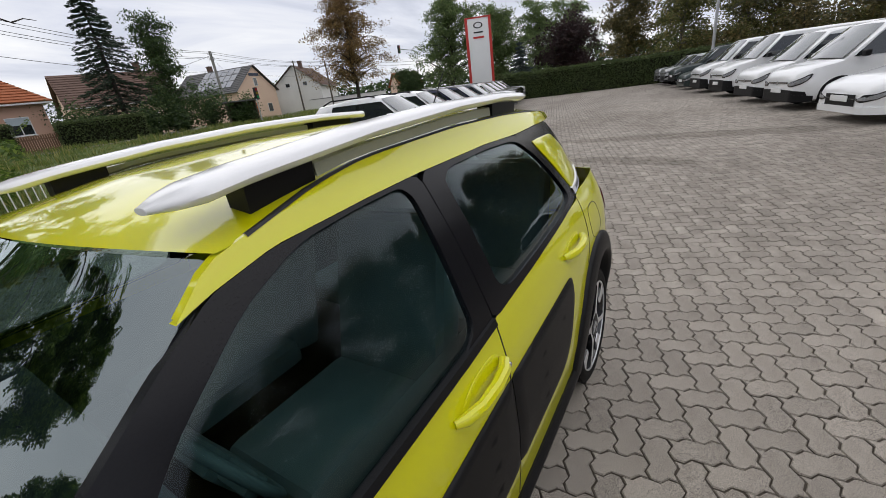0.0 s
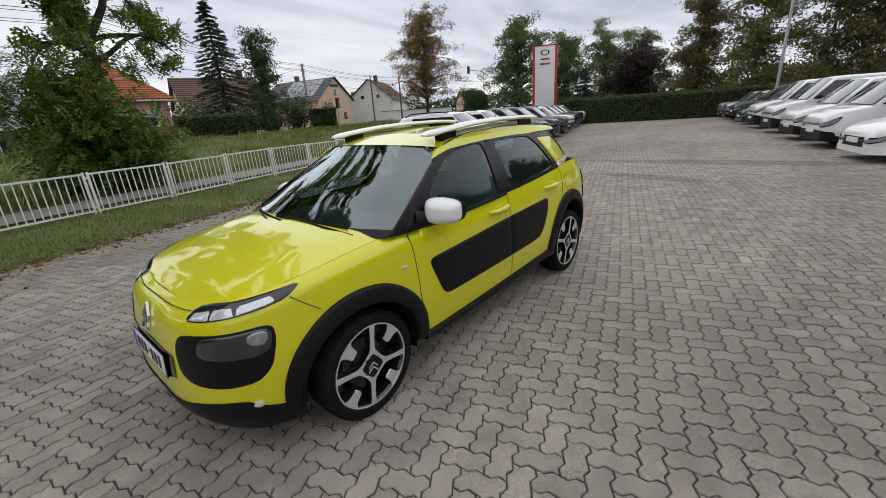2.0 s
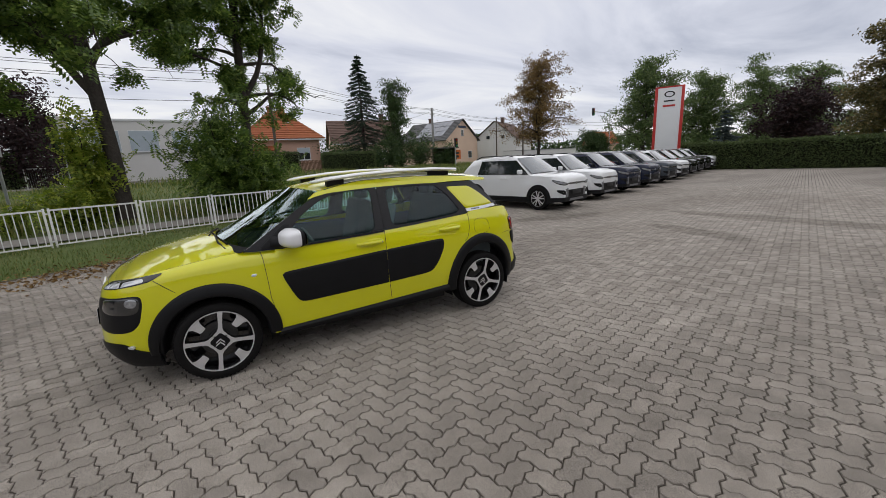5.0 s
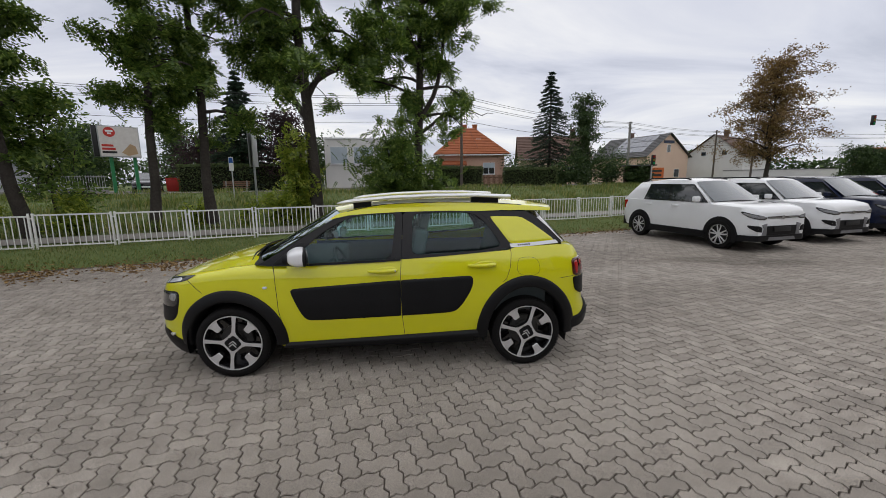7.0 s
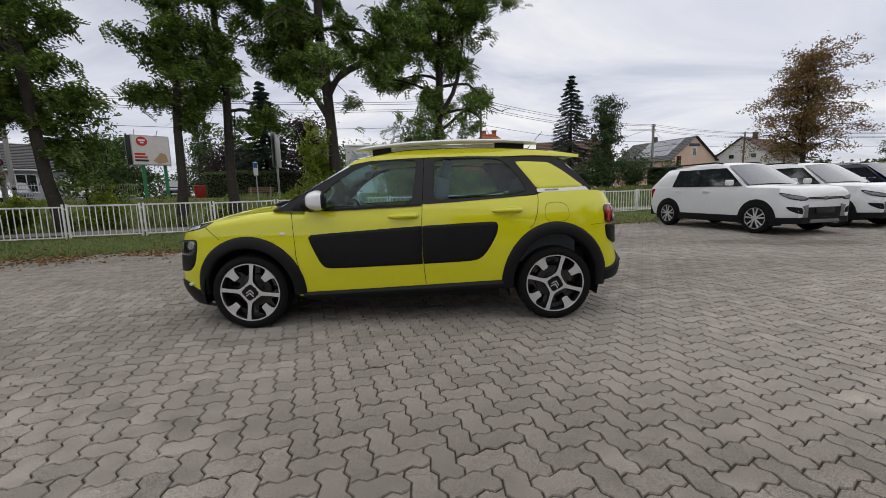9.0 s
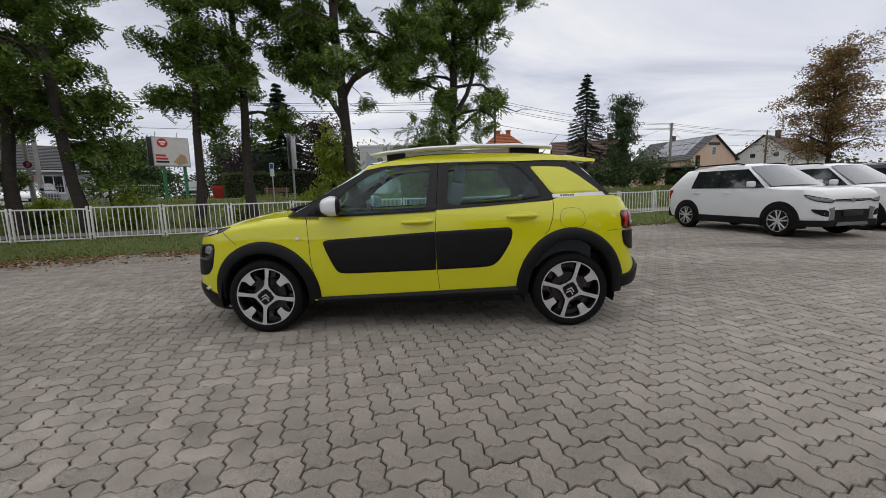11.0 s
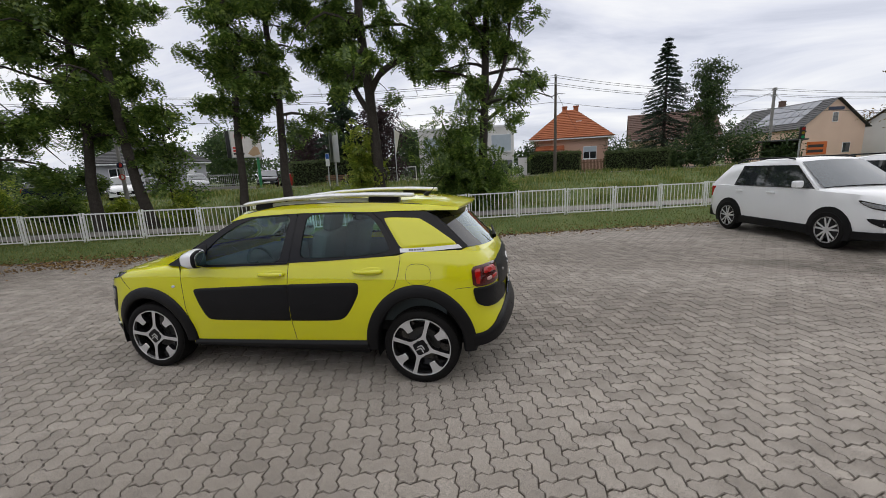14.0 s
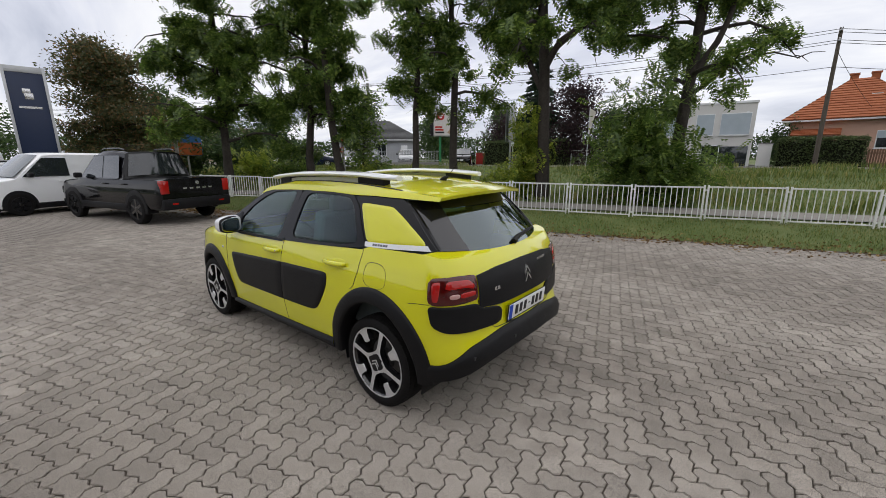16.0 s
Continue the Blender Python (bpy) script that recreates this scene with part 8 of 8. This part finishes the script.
h = hip_house(pose(6.9, 40.2, 0.9, 0, 0, -4), "low pink house with an orange tiled hip roof", 7.2, 8.0, 3.5, 6.7, 1.2, WALL_PINK, ROOF_ORANGE)
window(h, 1.9, 1.35, 1.3, 1.25, 0, 0.4)
window(h, -2.4, 1.35, 1.1, 1.2, 0, 0.2)
part("roof_window", box_mesh("roof_window", SIGN_WHITE, (0.6, 1.2, 1.9, 2.5, 5.15, 5.35)), h)
for x in (-0.5, 0.7):
    part("chimney", box_mesh("chimney", ROOF_ORANGE, (x - 0.25, x + 0.25, 4.2, 4.7, 5.6, 7.1), (x - 0.3, x + 0.3, 4.15, 4.75, 7.1, 7.2)), h)
slope("porch_roof", [(-3.4, -1.6, 2.3), (-0.6, -1.6, 2.3), (-0.6, 0.0, 2.8), (-3.4, 0, 2.8)], 0.05, ROOF_ORANGE, h, 5, "small tiled porch roof")
for x in (-3.3, -0.7):
    part("porch_post", box_mesh("porch_post", mottled("porch wood", (0.2, 0.1, 0.05), (0.28, 0.15, 0.08)), (x - 0.07, x + 0.07, -1.55, -1.41, -0.4, 2.32)), h)

h = thing("modern_house", pose(-2.9, 35.9, 0.75, 0, 0, 6), "white flat-roofed two-storey house with pale shutters", "house")
part("wall", box_mesh("wall", WALL_WHITE, (-5.0, 4.2, 0, 8, -0.6, 4.85)), h)
part("parapet", box_mesh("parapet", SIGN_WHITE, (-5.06, 4.26, -0.06, 8.06, 4.85, 5.0)), h)
for x, w in ((3.0, 1.9), (1.05, 1.2), (-1.4, 1.9), (-3.7, 1.6)):
    window(h, x, 2.55, w, 1.6, 0, 0.95)
window(h, 1.6, 0.1, 1.2, 1.7, 0)
part("garage_door", box_mesh("garage_door", PARKED_GLASS, (2.2, 4.0, -0.03, 0.02, -0.3, 1.7), bevel=0.01), h, "dark glazed ground-floor front")
part("air_outlet", box_mesh("air_outlet", SIGN_WHITE, (3.6, 3.75, -0.06, 0, 4.1, 4.25)), h)

h = gable_house(pose(19.6, 49.6, 0.9, 0, 0, -12), "house with a steep brown tiled roof behind trees", 9.0, 9.5, 3.6, 6.8, WALL_PEACH, ROOF_BROWN, chimney=3.0)
window(h, 2.0, 1.2, 1.2, 1.3, 0)
# gable end to the street: ridge runs away from the viewer
h = gable_house(pose(46.6, 55.6, 0.75, 0, 0, 58), "peach gabled house with solar panels on its roof", 12.0, 9.0, 4.4, 7.8, WALL_PEACH, ROOF_GREY, chimney=2.0)
h.matrix_basis = pose(43.8, 65.2, 0.75, 0, 0, 107)
k = (7.8 - 4.4) / 4.5
for i in range(6):
    for j in range(3):
        x0, y0 = -4.6 + 1.15 * i, 4.9 + 1.2 * j
        p = part("solar_panel", mesh("solar_panel", [(x0, y0, 4.4 + (9 - y0) * k + 0.2), (x0 + 1.05, y0, 4.4 + (9 - y0) * k + 0.2), (x0 + 1.05, y0 + 1.1, 4.4 + (7.9 - y0) * k + 0.2), (x0, y0 + 1.1, 4.4 + (7.9 - y0) * k + 0.2)], [(0, 1, 2, 3)], SOLAR, 0), h)


def end_window(house, y, z, w, hh, x):
    f = part("window", box_mesh("window_frame", SIGN_WHITE, (x - 0.05, x + 0.05, y - w / 2, y + w / 2, z, z + hh), bevel=0.01), house)
    part("pane", box_mesh("pane", PARKED_GLASS, (x - 0.06, x - 0.04, y - w / 2 + 0.06, y + w / 2 - 0.06, z + 0.06, z + hh - 0.06)), f)


end_window(h, 4.5, 4.9, 0.8, 1.2, -6.0)
end_window(h, 2.4, 1.0, 1.1, 1.3, -6.0)
part("house_banner", box_mesh("house_banner", mottled("orange banner", (0.5, 0.11, 0.02), (0.56, 0.14, 0.03), 1.0, 0.6), (-6.06, -6.0, 5.2, 8.0, 0.9, 2.5)), h, "orange advertising banner with dark bars")
for q in range(2):
    part("banner_bar", box_mesh("banner_bar", INK, (-6.08, -6.05, 5.7, 7.9, 1.15 + 0.65 * q, 1.5 + 0.65 * q)), h)
part("name_board", box_mesh("name_board", SIGN_BLUE, (-6.06, -6.0, 3.4, 5.6, 6.35, 6.75)), h)
h = gable_house(pose(56.2, 58.1, 0.7, 0, 0, 32), "pale house with a red-brown tiled roof", 11.0, 8.4, 4.4, 7.7, WALL_WHITE, ROOF_BROWN, chimney=-2.0)
end_window(h, 2.6, 4.4, 0.8, 0.7, -5.5)
end_window(h, 5.6, 4.4, 0.8, 0.7, -5.5)
h = gable_house(pose(76.0, 54.0, 0.7, 0, 0, -30), "distant house with an orange tiled roof", 5.0, 5.5, 3.0, 5.4, WALL_PEACH, ROOF_ORANGE)
h = hip_house(pose(-31.5, 28.0, 0.9, 0, 0, 46), "low grey house with a dark hip roof", 8.6, 7.0, 2.7, 4.9, 2.4, WALL_GREY, ROOF_GREY)
window(h, 0.4, 0.9, 1.2, 1.4, 0)
window(h, -2.6, 0.9, 1.2, 1.4, 0)
part("air_unit", box_mesh("air_unit", SIGN_WHITE, (2.6, 3.3, -0.3, -0.02, 1.5, 2.05), bevel=0.03), h, "white air conditioner on the wall")
part("chimney", box_mesh("chimney", CONCRETE, (-1.2, -0.8, 3.6, 4.0, 4.2, 5.3)), h)
h = gable_house(pose(-74.0, 37.0, 1.0, 0, 0, 108), "distant white gabled house behind trees", 6.0, 6.0, 3.4, 6.0, WALL_WHITE, ROOF_BROWN)
h = gable_house(pose(-77.0, 33.0, 1.0, 0, 0, 108), "distant pale yellow gabled house behind trees", 6.0, 5.0, 3.2, 5.6, WALL_PEACH, ROOF_BROWN)


def street_wall():
    w = thing("garden_wall", pose(48.8, 55.6, 0.75, 0, 0, -42), "long white garden wall along the street", "wall")
    part("wall_panel", box_mesh("wall_panel", WALL_WHITE, (0, 13.0, 0, 0.2, -0.3, 1.9)), w)
    part("coping", box_mesh("coping", ROOF_GREY, (-0.05, 13.05, -0.06, 0.26, 1.9, 1.98)), w)


def shelter():
    s = thing("bus_shelter", pose(23.8, 36.4, 0.9, 0, 0, -25), "small dark bus shelter by the street", "shelter")
    wood = mottled("shelter wood", (0.09, 0.065, 0.05), (0.15, 0.11, 0.085), 2.0, 0.8)
    part("back_wall", box_mesh("back_wall", wood, (-1.3, 1.3, 0.9, 1.0, -0.2, 2.0)), s)
    for x in (-1.3, 1.2):
        part("side_wall", box_mesh("side_wall", wood, (x, x + 0.1, 0.0, 0.9, -0.2, 2.0)), s)
    part("roof", box_mesh("roof", ROOF_GREY, (-1.7, 1.7, -0.5, 1.3, 2.0, 2.12), bevel=0.02), s)


def gate():
    g = thing("garden_gate", pose(-8.6, 30.4, 0.85, 0, 0, 12), "white framed mesh garden gate", "gate")
    for x0, x1 in ((-1.6, -0.05), (0.05, 1.6)):
        part("gate_frame", box_mesh("gate_frame", FENCE_WHITE, (x0, x1, -0.02, 0.02, 1.3, 1.36), (x0, x1, -0.02, 0.02, 0.1, 0.16), (x0, x0 + 0.06, -0.02, 0.02, 0.0, 1.36), (x1 - 0.06, x1, -0.02, 0.02, 0.0, 1.36)), g)
        part("mesh_infill", box_mesh("mesh_infill", STEEL, *[(x0 + 0.1 * k, x0 + 0.1 * k + 0.012, -0.006, 0.006, 0.1, 1.3) for k in range(1, 15)]), g)


def picket_fence():
    g = thing("picket_fence", pose(7.5, 36.35, 0.9, 0, 0, -2), "low brown wooden picket fence between hedges", "fence")
    wood = mottled("picket wood", (0.13, 0.075, 0.045), (0.22, 0.13, 0.08), 3.0, 0.85, 0.002, 40.0, per_object=0.15)
    for z in (0.25, 0.95):
        part("rail", box_mesh("rail", wood, (0.0, 2.1, 0.02, 0.06, z, z + 0.08)), g)
    me = box_mesh("picket", wood, (-0.045, 0.045, -0.012, 0.012, 0.0, 1.25), bevel=0.006)
    for k in range(17):
        part("picket", me, g).matrix_basis = pose(0.06 + 0.125 * k, 0, 0.02 * math.sin(k * 2.1))


def gate_pillar():
    g = thing("gate_pillar", pose(2.1, 36.6, 0.85), "pale rendered gate pillar beside a hedge", "pillar")
    part("shaft", box_mesh("shaft", WALL_WHITE, (-0.42, 0.42, -0.15, 0.15, -0.1, 1.75), bevel=0.02), g)
    part("cap", box_mesh("cap", CONCRETE, (-0.46, 0.46, -0.19, 0.19, 1.75, 1.82), bevel=0.01), g)


def sign_post():
    g = thing("street_sign", pose(-10.6, 21.4, 0.62, 0, 0, 10), "slim grey post with a small blue and white sign", "sign")
    part("post", tube_mesh("post", STEEL, [(0, 0, -0.1), (0, 0, 2.6)], 0.035, 8), g)
    part("sign_plate", box_mesh("sign_plate", SIGN_WHITE, (-0.13, 0.13, -0.05, -0.035, 1.75, 2.55), bevel=0.006), g)
    part("sign_face", box_mesh("sign_face", mottled("sign bright blue", (0.02, 0.09, 0.35), (0.03, 0.12, 0.42), 2.0, 0.4), (-0.11, 0.11, -0.058, -0.048, 2.22, 2.52)), g)


def yard_fence():
    """Grey railing on a low wall in front of the grey house."""
    g = thing("yard_fence", pose(-29.3, 20.6, 0.85, 0, 0, 46), "grey metal railing on a low wall before a house", "fence")
    part("base_wall", box_mesh("base_wall", CONCRETE, (0, 10.0, -0.1, 0.1, -0.4, 0.35), bevel=0.01), g)
    for z in (0.5, 1.3):
        part("rail", box_mesh("rail", STEEL, (0, 10.0, -0.02, 0.02, z, z + 0.05)), g)
    bar = box_mesh("bar", STEEL, (-0.012, 0.012, -0.012, 0.012, 0.35, 1.45))
    for k in range(66):
        part("bar", bar, g).matrix_basis = pose(0.1 + 0.15 * k, 0, 0)


def sign_pole():
    g = thing("sign_pole", pose(-16.6, 12.3, 0.3), "weathered concrete pole carrying small round signs", "pole")
    part("shaft", tube_mesh("shaft", CONCRETE, [(0, 0, -0.3), (-0.1, 0, 4.5)], [0.10, 0.07], 10), g)
    for z, m in ((2.35, SIGN_BLUE), (1.8, SIGN_RED)):
        d = part("round_sign", tube_mesh("round_sign", m, [(0.12, -0.17, z), (0.13, -0.19, z)], 0.14, 20), g, "small round traffic sign")
        part("sign_mark", tube_mesh("sign_mark", SIGN_WHITE if m is SIGN_RED else SIGN_RED, [(0.13, -0.188, z), (0.132, -0.196, z)], 0.095, 16), d)


def bare_post():
    g = thing("bare_post", pose(-20.3, 4.9, 0.25), "pale leaning wooden post among shrubs", "pole")
    part("shaft", tube_mesh("shaft", PALE_BARK, [(0, 0, -0.3), (-0.15, 0.05, 2.2), (-0.45, 0.1, 4.3)], [0.1, 0.09, 0.06], 9), g)


def shop_panel():
    g = thing("advert_panel", pose(-24.3, 6.7, 0.4, 0, 0, 68), "blue and orange advertising panel behind shrubs", "sign")
    part("post", box_mesh("post", STEEL, (-0.05, 0.05, 0.03, 0.12, -0.2, 3.0)), g)
    part("panel", box_mesh("panel", mottled("panel blue", (0.03, 0.12, 0.3), (0.05, 0.16, 0.36), 2.0, 0.5), (-0.8, 0.8, -0.05, 0.02, 1.4, 3.1), bevel=0.01), g)
    part("orange_field", box_mesh("orange_field", mottled("panel orange", (0.45, 0.09, 0.02), (0.52, 0.13, 0.03), 2.0, 0.5), (-0.78, 0.78, -0.062, -0.05, 1.42, 2.15)), g)


def red_bin():
    g = thing("red_container", pose(-18.6, 29.9, 0.93, 0, 0, 30), "red waste container beside a parked car", "container")
    part("body", box_mesh("body", SIGN_RED, (-0.7, 0.7, -0.5, 0.5, 0.08, 1.05), bevel=0.04), g)
    part("lid", box_mesh("lid", SIGN_RED, (-0.74, 0.74, -0.54, 0.54, 1.05, 1.14), bevel=0.03), g)


yard_fence()
sign_pole()
bare_post()
shop_panel()
red_bin()
picket_fence()
gate_pillar()
sign_post()
street_wall()
shelter()
gate()


# ---- farther off: cars in the street and a belt of woods ----
for x, y, turn, paint, label in ((-28.0, 17.9, 40, CAR_NAVY, "blue car parked before a railing"), (-23.9, 18.5, -40, CAR_WHITE, "white car parked before a railing"), (-26.6, 27.6, -44, CAR_SILVER, "silver car parked behind a railing"), (-29.0, 25.0, -44, CAR_GREY, "grey car parked behind a railing"), (-20.0, 28.6, -62, CAR_BLACK, "black car parked near a billboard")):
    vehicle("parked_car", pose(x, y, height(x * CA + y * SA, -x * SA + y * CA), 0, 0, turn), label, "car", paint, "", "hatch", False, alloy=True)


def far_woods():
    rng = np.random.default_rng(17)
    cs = []
    for k in range(260):
        t = 2 * math.pi * k / 260
        r = 125 + 18 * noise.noise(Vector((3 * math.cos(t), 3 * math.sin(t), 2)))
        top = 6.5 + 4.0 * noise.noise(Vector((7 * math.cos(t), 7 * math.sin(t), 5)))
        c = np.array([r * math.cos(t), r * math.sin(t), 0.0])
        n = 300
        p = rng.normal(size=(n, 3)) * np.array([2.2, 2.2, 0]) + c
        p[:, 2] = rng.random(n) ** 0.8 * top
        cs.append(p)
    tagged(new("far_woods", leaves_mesh("far_woods", np.vstack(cs), 0.8, LEAF_DARK, rng, 0.0, 0.7)), "dark belt of trees on the horizon", "woods", kind="stuff")


far_woods()

# ---- paving stones: wavy blocks in herringbone ----
W = 0.1125


def paver_outline(horizontal):
    """Closed outline of a two-to-one block; every edge swings once in each unit."""
    g, amp = 0.0038, 0.0142
    w, h = (2, 1) if horizontal else (1, 2)
    pts = []
    k = 3
    edges = (((0, 0), (1, 0), w), ((w, 0), (0, 1), h), ((w, h), (-1, 0), w), ((0, h), (0, -1), h))
    for (x, y), (dx, dy), n in edges:
        for i in range(n * k):
            t = i / k
            px, py = x + dx * t, y + dy * t
            s = amp / W * math.sin(2 * math.pi * (t if dx + dy > 0 else -t))
            pts.append((px + abs(dy) * s, py + abs(dx) * s))
    p = np.array(pts) * W
    c = np.array([w, h]) * W / 2
    d = p - c
    return c + d * (1 - 2 * g / np.array([w * W, h * W]))


def paver_rows(horizontal, cham=0.004, dz=0.0065):
    p = paver_outline(horizontal)
    c = (p.max(0) + p.min(0)) / 2
    q = c + (p - c) * (1 - 2 * cham / (p.max(0) - p.min(0)))
    n = len(p)
    v = np.vstack([np.c_[q, np.zeros(n)], np.c_[p, np.full(n, -dz)]])
    f = [tuple(range(n))] + [(n + i, n + (i + 1) % n, (i + 1) % n, i) for i in range(n)]
    return v, f


def herringbone(a0, a1, b0, b1):
    """Cells of a herringbone of one by two blocks: (i, j, horizontal)."""
    out = []
    for j in range(int(b0 / W) - 2, int(b1 / W) + 2):
        for i in range(int(a0 / W) - 3, int(a1 / W) + 3):
            k = (i - j) % 4
            if k == 0:
                out.append((i, j, True))
            elif k == 3:
                out.append((i, j, False))
    return out


def lay_paving():
    rng = np.random.default_rng(3)
    shapes = {h: paver_rows(h) for h in (True, False)}
    meshes = {h: mesh("paver", shapes[h][0], shapes[h][1], PAVER, 0) for h in (True, False)}
    vs, fs, base, singles = [], [], 0, 0
    frames = lot_pose(0, 0)
    for i, j, h in herringbone(NA0, NA1, NB0, NB1):
        a, b = i * W, j * W
        if not (NA0 <= a <= NA1 - 0.2 and NB0 <= b <= NB1 - 0.2):
            continue
        dz, tx, ty = 0.0012 * rng.normal(), 0.004 * rng.normal(), 0.004 * rng.normal()
        if -1.3 < a < 1.9 and -2.9 < b < -0.9 and singles < 300:
            ob = new("paver", meshes[h])
            ob.parent = lot_sheet
            ob.matrix_basis = frames @ Matrix.Translation((a, b, dz)) @ Euler((tx, ty, 0)).to_matrix().to_4x4()
            singles += 1
            continue
        v, f = shapes[h]
        p = v + np.array([a, b, dz])
        p[:, 2] += (v[:, 0] - W / 2) * tx + (v[:, 1] - W / 2) * ty
        vs.append(p)
        fs += [tuple(q + base for q in face) for face in f]
        base += len(v)
    v = np.vstack(vs)
    v = np.c_[v[:, 0] * CA - v[:, 1] * SA, v[:, 0] * SA + v[:, 1] * CA, v[:, 2]]
    me = bpy.data.meshes.new("paving_stones")
    me.from_pydata(v.tolist(), [], fs)
    me.materials.append(PAVER_JOINED)
    ob = new("paving_stones", me)
    ob.parent = lot_sheet
    tagged(ob, "wavy grey concrete paving blocks laid in herringbone", kind="stuff")


lay_paving()
